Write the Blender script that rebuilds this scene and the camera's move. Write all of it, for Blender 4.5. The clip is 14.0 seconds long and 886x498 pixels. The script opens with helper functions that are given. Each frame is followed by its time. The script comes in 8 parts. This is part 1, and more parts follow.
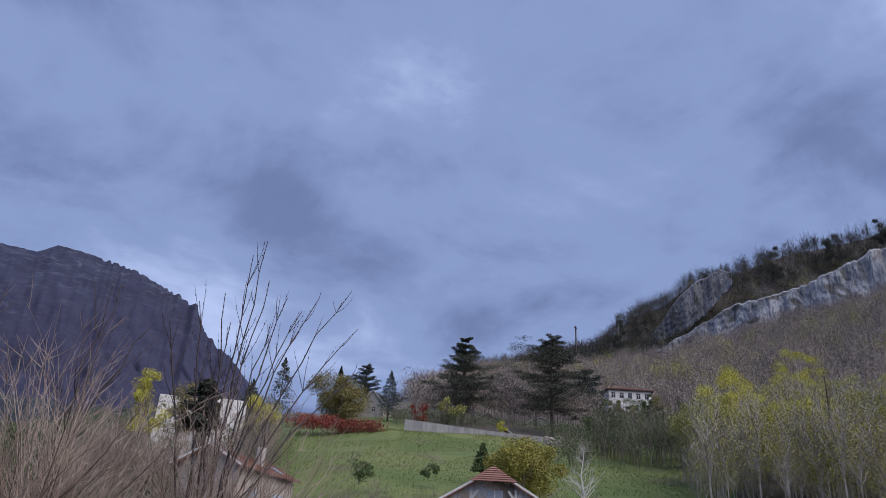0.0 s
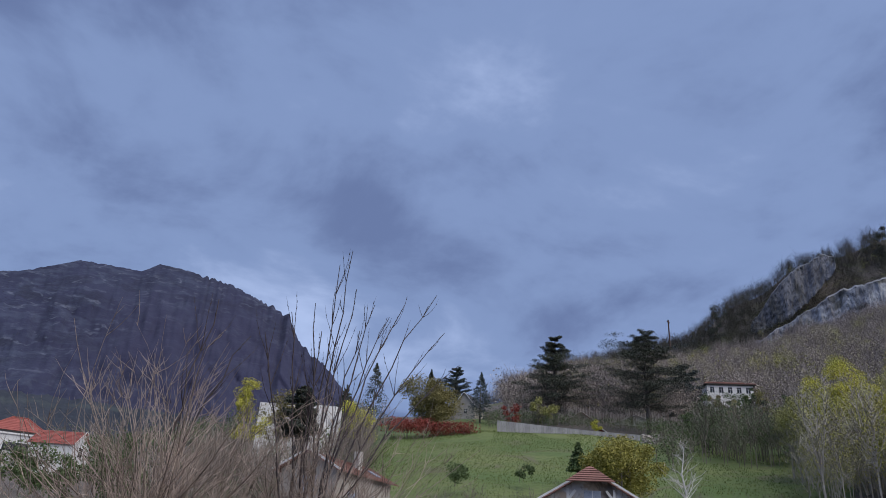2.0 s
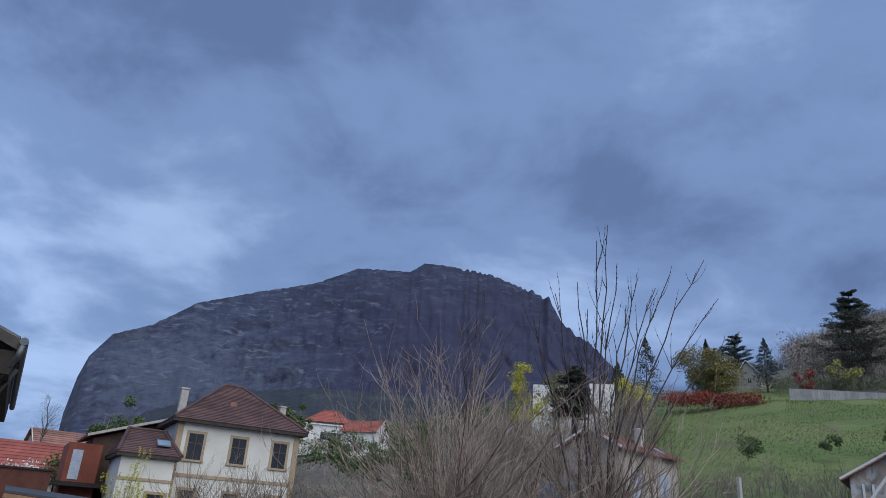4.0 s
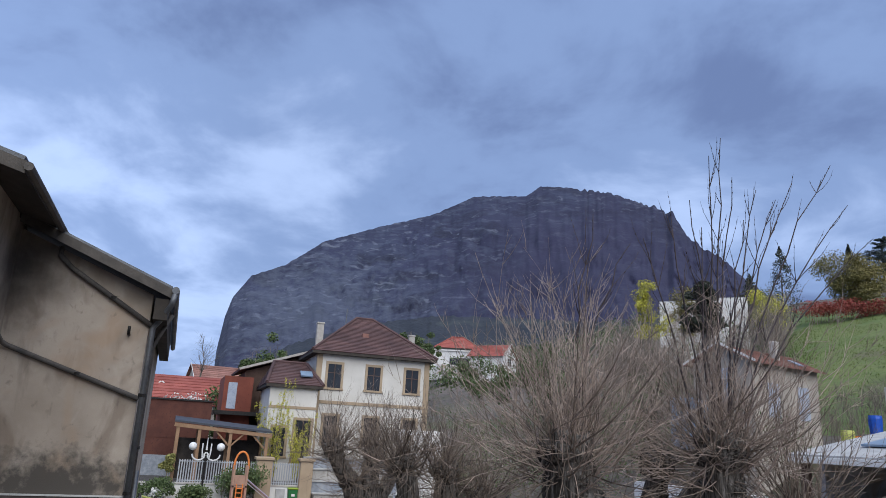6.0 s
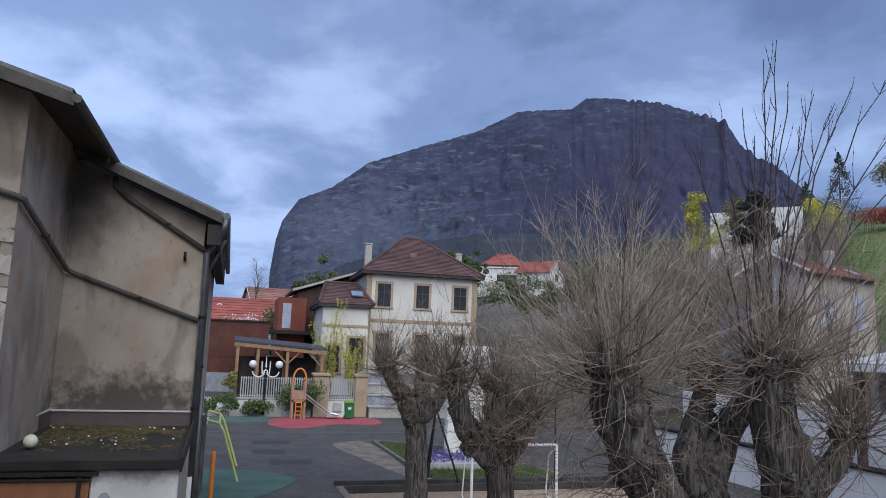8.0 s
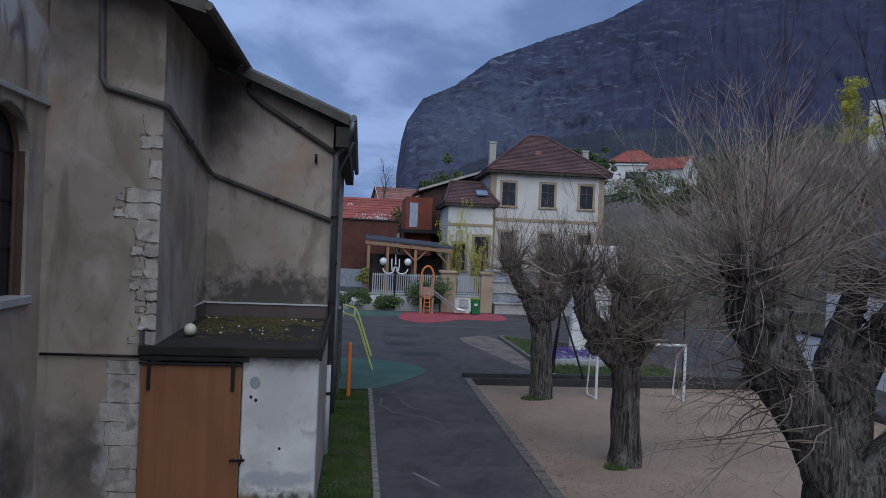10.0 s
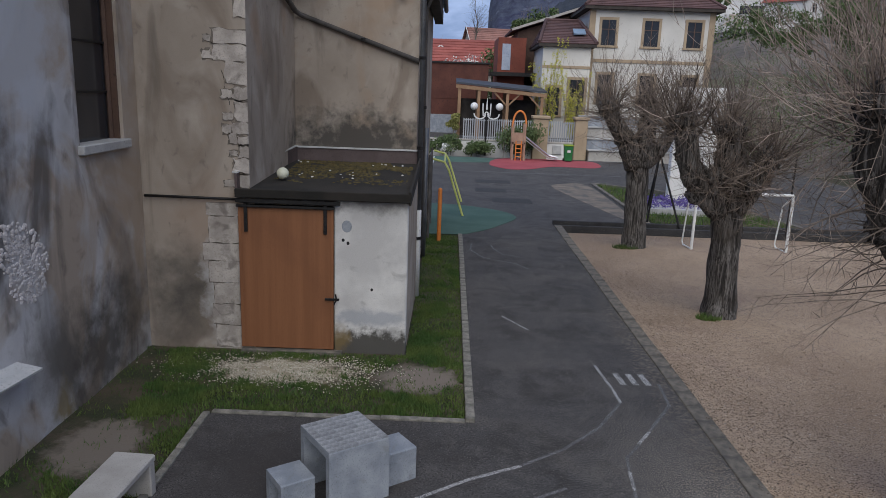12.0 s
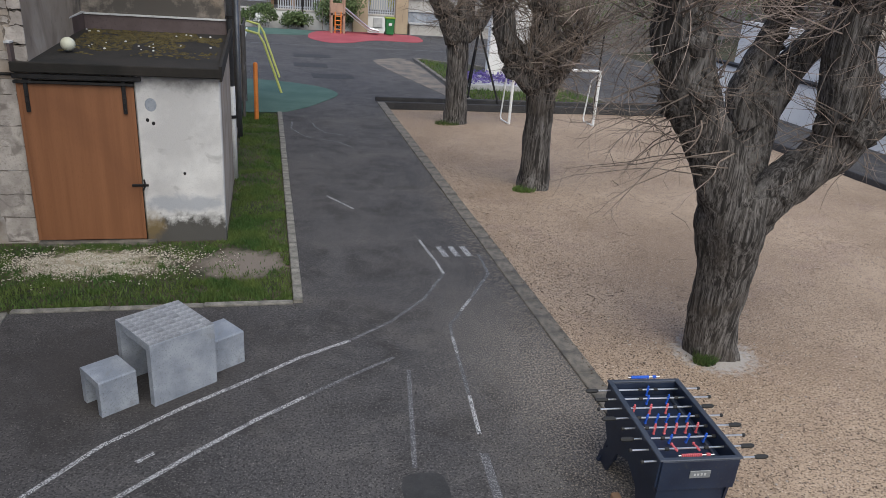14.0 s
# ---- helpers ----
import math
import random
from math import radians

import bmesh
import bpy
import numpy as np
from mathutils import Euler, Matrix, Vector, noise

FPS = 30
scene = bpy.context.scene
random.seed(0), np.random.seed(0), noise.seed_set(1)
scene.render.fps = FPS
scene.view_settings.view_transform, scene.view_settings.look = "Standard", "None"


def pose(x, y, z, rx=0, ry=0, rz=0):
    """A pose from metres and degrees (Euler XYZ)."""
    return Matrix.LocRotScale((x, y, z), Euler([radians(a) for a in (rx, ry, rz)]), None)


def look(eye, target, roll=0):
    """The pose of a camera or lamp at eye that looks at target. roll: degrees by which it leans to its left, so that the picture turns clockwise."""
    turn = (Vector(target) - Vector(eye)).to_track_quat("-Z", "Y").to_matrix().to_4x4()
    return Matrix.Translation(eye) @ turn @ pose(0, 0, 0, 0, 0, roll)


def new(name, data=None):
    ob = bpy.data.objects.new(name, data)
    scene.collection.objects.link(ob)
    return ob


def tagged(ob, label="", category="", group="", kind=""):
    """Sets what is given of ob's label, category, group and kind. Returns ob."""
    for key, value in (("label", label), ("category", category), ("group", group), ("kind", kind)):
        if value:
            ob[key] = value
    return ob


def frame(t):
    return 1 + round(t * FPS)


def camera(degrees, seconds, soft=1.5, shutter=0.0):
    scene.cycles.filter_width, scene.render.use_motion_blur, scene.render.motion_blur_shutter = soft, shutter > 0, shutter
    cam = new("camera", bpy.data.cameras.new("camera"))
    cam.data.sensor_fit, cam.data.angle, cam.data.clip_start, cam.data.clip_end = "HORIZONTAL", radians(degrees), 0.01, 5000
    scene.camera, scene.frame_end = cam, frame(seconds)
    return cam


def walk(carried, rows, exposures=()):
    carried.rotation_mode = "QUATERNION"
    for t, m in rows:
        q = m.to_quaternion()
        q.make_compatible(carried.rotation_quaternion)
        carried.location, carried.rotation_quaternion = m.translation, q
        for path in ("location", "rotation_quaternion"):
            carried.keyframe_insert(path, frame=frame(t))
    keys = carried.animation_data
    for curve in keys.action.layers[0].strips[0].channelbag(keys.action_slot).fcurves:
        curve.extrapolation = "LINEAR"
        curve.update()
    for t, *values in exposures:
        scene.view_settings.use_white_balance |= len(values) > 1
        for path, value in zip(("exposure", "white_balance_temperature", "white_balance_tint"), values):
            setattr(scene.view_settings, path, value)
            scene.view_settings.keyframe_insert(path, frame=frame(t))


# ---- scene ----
PATH = [
    (0.0, pose(0.018, 0.014, 4.506, 114.770, -3.328, -59.796)),
    (0.5, pose(0.012, -0.001, 4.488, 114.224, -3.050, -59.271)),
    (1.0, pose(0.001, -0.032, 4.492, 114.086, -2.816, -58.342)),
    (1.5, pose(-0.010, -0.031, 4.494, 114.396, -2.865, -56.082)),
    (2.0, pose(-0.014, -0.034, 4.497, 114.457, -3.321, -52.395)),
    (2.5, pose(-0.031, -0.006, 4.485, 114.084, -3.861, -47.137)),
    (3.0, pose(-0.021, 0.005, 4.488, 113.691, -4.220, -41.293)),
    (3.5, pose(0.003, 0.037, 4.508, 113.019, -4.261, -35.486)),
    (4.0, pose(-0.029, 0.033, 4.492, 111.476, -4.038, -30.828)),
    (6.5, pose(-0.036, -0.256, 4.511, 103.408, -2.679, -19.367)),
    (7.0, pose(-0.039, -0.244, 4.501, 101.911, -2.425, -18.454)),
    (9.5, pose(-0.007, -0.242, 4.535, 91.728, -2.200, -10.359)),
    (10.0, pose(-0.019, -0.172, 4.533, 89.602, -2.324, -6.592)),
    (10.5, pose(0.012, -0.077, 4.529, 87.076, -1.894, -2.707)),
    (11.0, pose(0.029, 0.031, 4.512, 84.560, -1.736, 0.478)),
    (11.5, pose(-0.005, 0.135, 4.488, 81.038, -1.789, 1.970)),
    (12.0, pose(0.015, 0.138, 4.480, 76.995, -1.985, 0.726)),
    (12.5, pose(0.029, 0.164, 4.473, 73.287, -3.047, -3.024)),
    (13.0, pose(0.042, 0.169, 4.469, 70.608, -3.991, -7.474)),
    (13.5, pose(0.060, 0.170, 4.470, 69.215, -4.422, -11.014)),
    (14.0, pose(0.070, 0.178, 4.465, 67.960, -4.101, -13.138)),
]
EXPOSURES = [(0.0, 0.12, 6600, 11), (1.0, 0.25, 6800, 10), (2.0, 0.0, 6500, 7), (2.5, 0.0, 6350, 7), (4.0, -0.1, 6050, 1), (6.5, 0.30, 6350, 4), (7.2, 0.30, 6350, 4), (9.5, -0.42, 5650, 4), (10.5, -0.5, 5750, 4), (11.5, -0.35, 6250, 6), (12.5, 0.32, 6500, 3), (13.0, 0.55, 6600, 3), (14.0, 0.46, 6650, 3)]
cam = camera(64.0, 14.0, soft=0.8)
walk(cam, PATH, EXPOSURES)

# ---- world and sun: low evening overcast ----
SUN_AZ, SUN_EL = 183.0, 48.0  # degrees clockwise from +y, and up
world = bpy.data.worlds.new("overcast_sky")
scene.world = world
world.use_nodes = True
wt = world.node_tree
wt.nodes.clear()


def wnode(kind, **values):
    n = wt.nodes.new(kind)
    for k, v in values.items():
        n.inputs[k].default_value = v
    return n


w_out = wnode("ShaderNodeOutputWorld")
w_back = wnode("ShaderNodeBackground", Strength=0.1)
w_sky = wt.nodes.new("ShaderNodeTexSky")
w_sky.sky_type = "NISHITA"
w_sky.sun_disc = False
w_sky.sun_elevation = radians(SUN_EL)
w_sky.sun_rotation = radians(SUN_AZ)
w_tc = wnode("ShaderNodeTexCoord")
w_sep = wnode("ShaderNodeSeparateXYZ")
w_abs = wt.nodes.new("ShaderNodeMath")
w_abs.operation = "ABSOLUTE"
w_add = wt.nodes.new("ShaderNodeMath")
w_add.operation = "ADD"
w_add.inputs[1].default_value = 0.28
w_div = wt.nodes.new("ShaderNodeVectorMath")
w_div.operation = "DIVIDE"
w_com = wnode("ShaderNodeCombineXYZ")
w_map = wnode("ShaderNodeMapping")
w_map.inputs["Rotation"].default_value = (0, 0, radians(35))
w_map.inputs["Location"].default_value = (7.9, 1.2, 3.4)
w_map.inputs["Scale"].default_value = (1.0, 1.0, 1.0)
w_n1 = wnode("ShaderNodeTexNoise", Scale=2.6, Detail=6.0, Roughness=0.55, Distortion=0.25)
w_n2 = wnode("ShaderNodeTexNoise", Scale=0.8, Detail=2.0, Roughness=0.5)
w_mix = wt.nodes.new("ShaderNodeMath")
w_mix.operation = "MULTIPLY_ADD"
w_mix.inputs[1].default_value = 0.6
w_half = wt.nodes.new("ShaderNodeMath")
w_half.operation = "MULTIPLY"
w_half.inputs[1].default_value = 0.4
w_ramp = wt.nodes.new("ShaderNodeValToRGB")
w_ramp.color_ramp.interpolation = "EASE"
e0, e1 = w_ramp.color_ramp.elements
e0.position, e0.color = 0.34, (0.14, 0.19, 0.375, 1)
e1.position, e1.color = 0.65, (0.43, 0.53, 0.83, 1)
em = w_ramp.color_ramp.elements.new(0.48)
em.color = (0.225, 0.305, 0.545, 1)
w_scale = wt.nodes.new("ShaderNodeVectorMath")
w_scale.operation = "SCALE"
w_scale.inputs["Scale"].default_value = 10.0
w_blend = wt.nodes.new("ShaderNodeMix")
w_blend.data_type = "RGBA"
w_blend.inputs["Factor"].default_value = 0.94
wl = wt.links.new
wl(w_tc.outputs["Generated"], w_sep.inputs[0])
wl(w_sep.outputs["Z"], w_abs.inputs[0])
wl(w_abs.outputs[0], w_add.inputs[0])
for axis in "XYZ":
    wl(w_add.outputs[0], w_com.inputs[axis])
wl(w_tc.outputs["Generated"], w_div.inputs[0])
wl(w_com.outputs[0], w_div.inputs[1])
wl(w_div.outputs[0], w_map.inputs[0])
wl(w_map.outputs[0], w_n1.inputs["Vector"])
wl(w_map.outputs[0], w_n2.inputs["Vector"])
wl(w_n2.outputs["Fac"], w_half.inputs[0])
wl(w_n1.outputs["Fac"], w_mix.inputs[0])
wl(w_half.outputs[0], w_mix.inputs[2])
wl(w_mix.outputs[0], w_ramp.inputs[0])
# the cloud is thinner over the valley mouth, towards -x and +y
w_dot = wt.nodes.new("ShaderNodeVectorMath")
w_dot.operation = "DOT_PRODUCT"
w_dot.inputs[1].default_value = (math.sin(radians(-40)), math.cos(radians(-40)), 0.0)
w_thin = wnode("ShaderNodeMapRange")
w_thin.inputs["From Min"].default_value, w_thin.inputs["From Max"].default_value = 0.66, 0.97
w_thin.inputs["To Min"].default_value, w_thin.inputs["To Max"].default_value = 10.4, 13.0
wl(w_tc.outputs["Generated"], w_dot.inputs[0])
wl(w_dot.outputs["Value"], w_thin.inputs["Value"])
wl(w_thin.outputs[0], w_scale.inputs["Scale"])
wl(w_ramp.outputs[0], w_scale.inputs[0])
wl(w_sky.outputs[0], w_blend.inputs[6])
wl(w_scale.outputs[0], w_blend.inputs[7])
wl(w_blend.outputs[2], w_back.inputs["Color"])
wl(w_back.outputs[0], w_out.inputs[0])

sun = new("sun", bpy.data.lights.new("sun", "SUN"))
sun.data.energy, sun.data.angle, sun.data.color = 2.8, radians(75), (1.0, 0.92, 0.83)
sun_dir = Vector((math.sin(radians(SUN_AZ)) * math.cos(radians(SUN_EL)), math.cos(radians(SUN_AZ)) * math.cos(radians(SUN_EL)), math.sin(radians(SUN_EL))))
sun.matrix_world = look(sun_dir * 50, (0, 0, 0))


# ---- materials ----
def mat(name, c1, c2, scale=2.0, fine=45.0, c3=None, rough=0.85, bump=0.25, metal=0.0, stretch=(1, 1, 1),
        spread=(0.38, 0.62), speck=(0.58, 0.72), rand=0.0, depth=0.01, detail=6.0):
    """Two noises: a broad one from c1 to c2, a fine one that lays c3 over them and gives the relief."""
    m = bpy.data.materials.new(name)
    m.use_nodes = True
    nt = m.node_tree
    b = nt.nodes["Principled BSDF"]
    b.inputs["Roughness"].default_value = rough
    b.inputs["Metallic"].default_value = metal
    tc = nt.nodes.new("ShaderNodeTexCoord")
    mp = nt.nodes.new("ShaderNodeMapping")
    mp.inputs["Scale"].default_value = stretch
    nt.links.new(tc.outputs["Object"], mp.inputs[0])
    n1 = nt.nodes.new("ShaderNodeTexNoise")
    n1.inputs["Scale"].default_value, n1.inputs["Detail"].default_value = scale, detail
    n1.inputs["Roughness"].default_value = 0.6
    n2 = nt.nodes.new("ShaderNodeTexNoise")
    n2.inputs["Scale"].default_value, n2.inputs["Detail"].default_value = fine, 4
    for n in (n1, n2):
        nt.links.new(mp.outputs[0], n.inputs["Vector"])
    r1 = nt.nodes.new("ShaderNodeValToRGB")
    r1.color_ramp.elements[0].position, r1.color_ramp.elements[1].position = spread
    r1.color_ramp.elements[0].color, r1.color_ramp.elements[1].color = (*c1, 1), (*c2, 1)
    nt.links.new(n1.outputs["Fac"], r1.inputs[0])
    last = r1.outputs[0]
    r2 = nt.nodes.new("ShaderNodeValToRGB")
    r2.color_ramp.elements[0].position, r2.color_ramp.elements[1].position = speck
    nt.links.new(n2.outputs["Fac"], r2.inputs[0])
    mx = nt.nodes.new("ShaderNodeMix")
    mx.data_type = "RGBA"
    c3 = c3 or tuple(0.6 * v for v in c1)
    mx.inputs[7].default_value = (*c3, 1)
    nt.links.new(r2.outputs[0], mx.inputs["Factor"])
    nt.links.new(last, mx.inputs[6])
    last = mx.outputs[2]
    if rand:
        info = nt.nodes.new("ShaderNodeObjectInfo")
        isl = nt.nodes.new("ShaderNodeNewGeometry")
        ad = nt.nodes.new("ShaderNodeMath")
        ad.operation = "ADD"
        nt.links.new(info.outputs["Random"], ad.inputs[0])
        nt.links.new(isl.outputs["Random Per Island"], ad.inputs[1])
        rng = nt.nodes.new("ShaderNodeMapRange")
        rng.inputs["From Max"].default_value = 2.0
        rng.inputs["To Min"].default_value, rng.inputs["To Max"].default_value = 1 - rand, 1 + rand
        nt.links.new(ad.outputs[0], rng.inputs["Value"])
        hs = nt.nodes.new("ShaderNodeHueSaturation")
        nt.links.new(rng.outputs[0], hs.inputs["Value"])
        nt.links.new(last, hs.inputs["Color"])
        last = hs.outputs[0]
    nt.links.new(last, b.inputs["Base Color"])
    if bump:
        bp = nt.nodes.new("ShaderNodeBump")
        bp.inputs["Strength"].default_value, bp.inputs["Distance"].default_value = bump, depth
        nt.links.new(n2.outputs["Fac"], bp.inputs["Height"])
        nt.links.new(bp.outputs[0], b.inputs["Normal"])
    return m


def layer(m, colour, scale, spread, stretch=(1, 1, 1), detail=5.0, distort=0.6, amount=1.0):
    """Lays stains of one colour over a material, where a noise of its own passes the spread."""
    nt = m.node_tree
    b = nt.nodes["Principled BSDF"]
    link = b.inputs["Base Color"].links[0]
    last = link.from_socket
    tc = nt.nodes.new("ShaderNodeTexCoord")
    mp = nt.nodes.new("ShaderNodeMapping")
    mp.inputs["Scale"].default_value = stretch
    mp.inputs["Location"].default_value = (scale, 3.1, 1.7)
    n = nt.nodes.new("ShaderNodeTexNoise")
    n.inputs["Scale"].default_value, n.inputs["Detail"].default_value, n.inputs["Distortion"].default_value = scale, detail, distort
    r = nt.nodes.new("ShaderNodeValToRGB")
    r.color_ramp.elements[0].position, r.color_ramp.elements[1].position = spread
    r.color_ramp.elements[1].color = (amount, amount, amount, 1)
    mx = nt.nodes.new("ShaderNodeMix")
    mx.data_type = "RGBA"
    mx.inputs[7].default_value = (*colour, 1)
    nt.links.new(tc.outputs["Object"], mp.inputs[0])
    nt.links.new(mp.outputs[0], n.inputs["Vector"])
    nt.links.new(n.outputs["Fac"], r.inputs[0])
    nt.links.new(r.outputs[0], mx.inputs["Factor"])
    nt.links.new(last, mx.inputs[6])
    nt.links.new(mx.outputs[2], b.inputs["Base Color"])
    return m


def spot(m, colour, centre, size, ragged=0.9, scale=2.5, amount=1.0, edge=0.35):
    """Lays one ragged patch of colour of its own shape over a material, at a place and of a size in metres."""
    nt = m.node_tree
    b = nt.nodes["Principled BSDF"]
    last = b.inputs["Base Color"].links[0].from_socket
    tc = nt.nodes.new("ShaderNodeTexCoord")
    s1, s2, s3 = (nt.nodes.new("ShaderNodeVectorMath") for k in range(3))
    s1.operation, s2.operation, s3.operation = "SUBTRACT", "DIVIDE", "LENGTH"
    s1.inputs[1].default_value, s2.inputs[1].default_value = centre, size
    n = nt.nodes.new("ShaderNodeTexNoise")
    n.inputs["Scale"].default_value, n.inputs["Detail"].default_value, n.inputs["Roughness"].default_value = scale, 8, 0.65
    mul = nt.nodes.new("ShaderNodeMath")
    mul.operation = "MULTIPLY_ADD"
    mul.inputs[1].default_value, mul.inputs[2].default_value = ragged * 2, 1 - ragged
    dif = nt.nodes.new("ShaderNodeMath")
    dif.operation = "SUBTRACT"
    r = nt.nodes.new("ShaderNodeMapRange")
    r.inputs["From Min"].default_value, r.inputs["From Max"].default_value = 0.0, edge
    r.inputs["To Max"].default_value = amount
    mx = nt.nodes.new("ShaderNodeMix")
    mx.data_type = "RGBA"
    mx.inputs[7].default_value = (*colour, 1)
    nt.links.new(tc.outputs["Object"], s1.inputs[0])
    nt.links.new(s1.outputs[0], s2.inputs[0])
    nt.links.new(s2.outputs[0], s3.inputs[0])
    nt.links.new(tc.outputs["Object"], n.inputs["Vector"])
    nt.links.new(n.outputs["Fac"], mul.inputs[0])
    nt.links.new(mul.outputs[0], dif.inputs[0])
    nt.links.new(s3.outputs["Value"], dif.inputs[1])
    nt.links.new(dif.outputs[0], r.inputs["Value"])
    nt.links.new(r.outputs[0], mx.inputs["Factor"])
    nt.links.new(last, mx.inputs[6])
    nt.links.new(mx.outputs[2], b.inputs["Base Color"])
    return m


asphalt = mat("asphalt", (0.045, 0.043, 0.046), (0.075, 0.070, 0.071), 0.5, 130, (0.19, 0.18, 0.17), 0.9, 0.6, speck=(0.57, 0.70), depth=0.006, detail=10)
layer(asphalt, (0.115, 0.103, 0.094), 0.45, (0.54, 0.74), detail=10, distort=1.5, amount=0.55)
layer(asphalt, (0.030, 0.027, 0.027), 1.1, (0.50, 0.64), detail=12, distort=1.2, amount=0.7)
layer(asphalt, (0.13, 0.122, 0.114), 4.0, (0.52, 0.72), detail=12, distort=0.6, amount=0.45)
layer(asphalt, (0.16, 0.152, 0.147), 42, (0.54, 0.68), detail=6, distort=0.1, amount=0.5)
layer(asphalt, (0.018, 0.017, 0.018), 40, (0.52, 0.61), detail=7, distort=0.1, amount=0.9)
layer(asphalt, (0.36, 0.335, 0.305), 60, (0.62, 0.67), detail=5, distort=0.0, amount=0.6)
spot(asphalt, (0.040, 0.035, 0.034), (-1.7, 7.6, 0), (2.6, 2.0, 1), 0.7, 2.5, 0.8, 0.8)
spot(asphalt, (0.34, 0.285, 0.23), (3.4, 6.2, 0.9), (0.85, 2.6, 1), 2.5, 38.0, 0.8, 0.5)
spot(asphalt, (0.30, 0.265, 0.225), (2.9, 7.6, 1.0), (1.1, 2.8, 1), 2.5, 55.0, 0.75, 0.5)
spot(asphalt, (0.20, 0.168, 0.138), (3.5, 11.0, 0.85), (0.35, 7.0, 1), 2.2, 14.0, 0.65, 0.6)
asphalt_worn = mat("sandy_asphalt", (0.075, 0.073, 0.076), (0.20, 0.165, 0.13), 1.6, 110, (0.24, 0.20, 0.16), 0.95, 0.5, speck=(0.52, 0.66), depth=0.006)
patch_tar = mat("fresh_tar", (0.028, 0.028, 0.03), (0.04, 0.04, 0.042), 6, 120, (0.08, 0.08, 0.08), 0.9, 0.6)
sand = mat("sand", (0.285, 0.205, 0.143), (0.40, 0.30, 0.215), 0.35, 30, (0.17, 0.12, 0.085), 0.97, 0.8, speck=(0.58, 0.72), depth=0.02)
layer(sand, (0.30, 0.215, 0.17), 0.8, (0.55, 0.75), detail=8, distort=1.2, amount=0.7)
layer(sand, (0.60, 0.50, 0.41), 50, (0.60, 0.66), detail=4, amount=0.85)
layer(sand, (0.19, 0.135, 0.10), 9, (0.54, 0.72), detail=10, distort=0.2, amount=0.6)
layer(sand, (0.075, 0.052, 0.04), 44, (0.54, 0.61), detail=6, distort=0.2, amount=0.9)
spot(sand, (0.40, 0.385, 0.37), (5.68, 7.15, 0), (0.62, 0.55, 1), 0.8, 12.0, 0.75, 0.4)
soil = mat("soil", (0.026, 0.034, 0.013), (0.075, 0.058, 0.040), 1.5, 40, (0.045, 0.06, 0.02), 0.97, 0.6, depth=0.02)
spot(soil, (0.40, 0.35, 0.27), (-2.45, 10.62, 0), (1.25, 0.6, 1), 0.8, 7.0, 0.85, 0.5)
spot(soil, (0.21, 0.175, 0.15), (-0.35, 10.5, 0), (0.75, 0.62, 1), 0.6, 4.0, 0.9, 0.4)
spot(soil, (0.19, 0.16, 0.135), (-4.2, 8.1, 0), (0.6, 0.9, 1), 0.7, 4.0, 0.9, 0.4)
grass_m = mat("grass", (0.040, 0.090, 0.016), (0.095, 0.135, 0.030), 1.6, 30, (0.085, 0.085, 0.035), 0.8, 0.0, rand=0.5)
field_m = mat("field_grass", (0.085, 0.135, 0.035), (0.15, 0.18, 0.06), 0.06, 1.2, (0.075, 0.105, 0.03), 0.95, 0.6, depth=0.3, speck=(0.5, 0.75))
layer(field_m, (0.13, 0.115, 0.07), 0.11, (0.56, 0.72), distort=1.5, amount=0.8)
hill_m = mat("wooded_hillside", (0.085, 0.075, 0.07), (0.15, 0.13, 0.115), 0.05, 0.6, (0.045, 0.042, 0.038), 0.97, 0.8, depth=1.0)
layer(hill_m, (0.085, 0.11, 0.03), 0.035, (0.60, 0.72), amount=0.7)
# distance haze is put into the mountain's blue-violet base colours
mountain_m = mat("haze_blue_mountain_forest", (0.0185, 0.0220, 0.052), (0.028, 0.033, 0.074), 0.004, 0.12, (0.013, 0.016, 0.036), 1.0, 0.5, depth=3.0, detail=10)
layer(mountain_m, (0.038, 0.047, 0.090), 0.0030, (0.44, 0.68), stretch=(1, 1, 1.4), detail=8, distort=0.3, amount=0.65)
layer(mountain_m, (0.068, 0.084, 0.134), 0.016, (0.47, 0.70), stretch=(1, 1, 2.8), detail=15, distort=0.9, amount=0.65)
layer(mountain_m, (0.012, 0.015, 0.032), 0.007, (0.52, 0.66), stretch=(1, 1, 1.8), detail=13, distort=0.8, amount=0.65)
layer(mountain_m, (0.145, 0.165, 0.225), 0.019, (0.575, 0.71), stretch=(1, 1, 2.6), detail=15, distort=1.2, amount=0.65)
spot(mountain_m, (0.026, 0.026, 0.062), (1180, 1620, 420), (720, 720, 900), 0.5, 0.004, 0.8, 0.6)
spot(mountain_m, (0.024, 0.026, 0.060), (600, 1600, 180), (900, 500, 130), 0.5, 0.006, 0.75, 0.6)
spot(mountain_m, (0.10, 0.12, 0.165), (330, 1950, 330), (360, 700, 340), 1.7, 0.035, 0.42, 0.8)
# the foothill's bluish base colours carry painted haze too
foothill_m = mat("haze_blue_foothill_forest", (0.018, 0.025, 0.040), (0.034, 0.041, 0.058), 0.012, 0.12, (0.014, 0.020, 0.026), 1.0, 0.6, depth=3.0, detail=10)
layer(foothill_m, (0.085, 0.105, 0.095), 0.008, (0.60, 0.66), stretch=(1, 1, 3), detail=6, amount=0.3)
cliff_m = mat("limestone_cliff", (0.17, 0.185, 0.225), (0.37, 0.39, 0.43), 0.12, 0.9, (0.11, 0.115, 0.13), 0.95, 0.7, stretch=(1, 1, 0.6), depth=0.8, speck=(0.54, 0.76), detail=13)
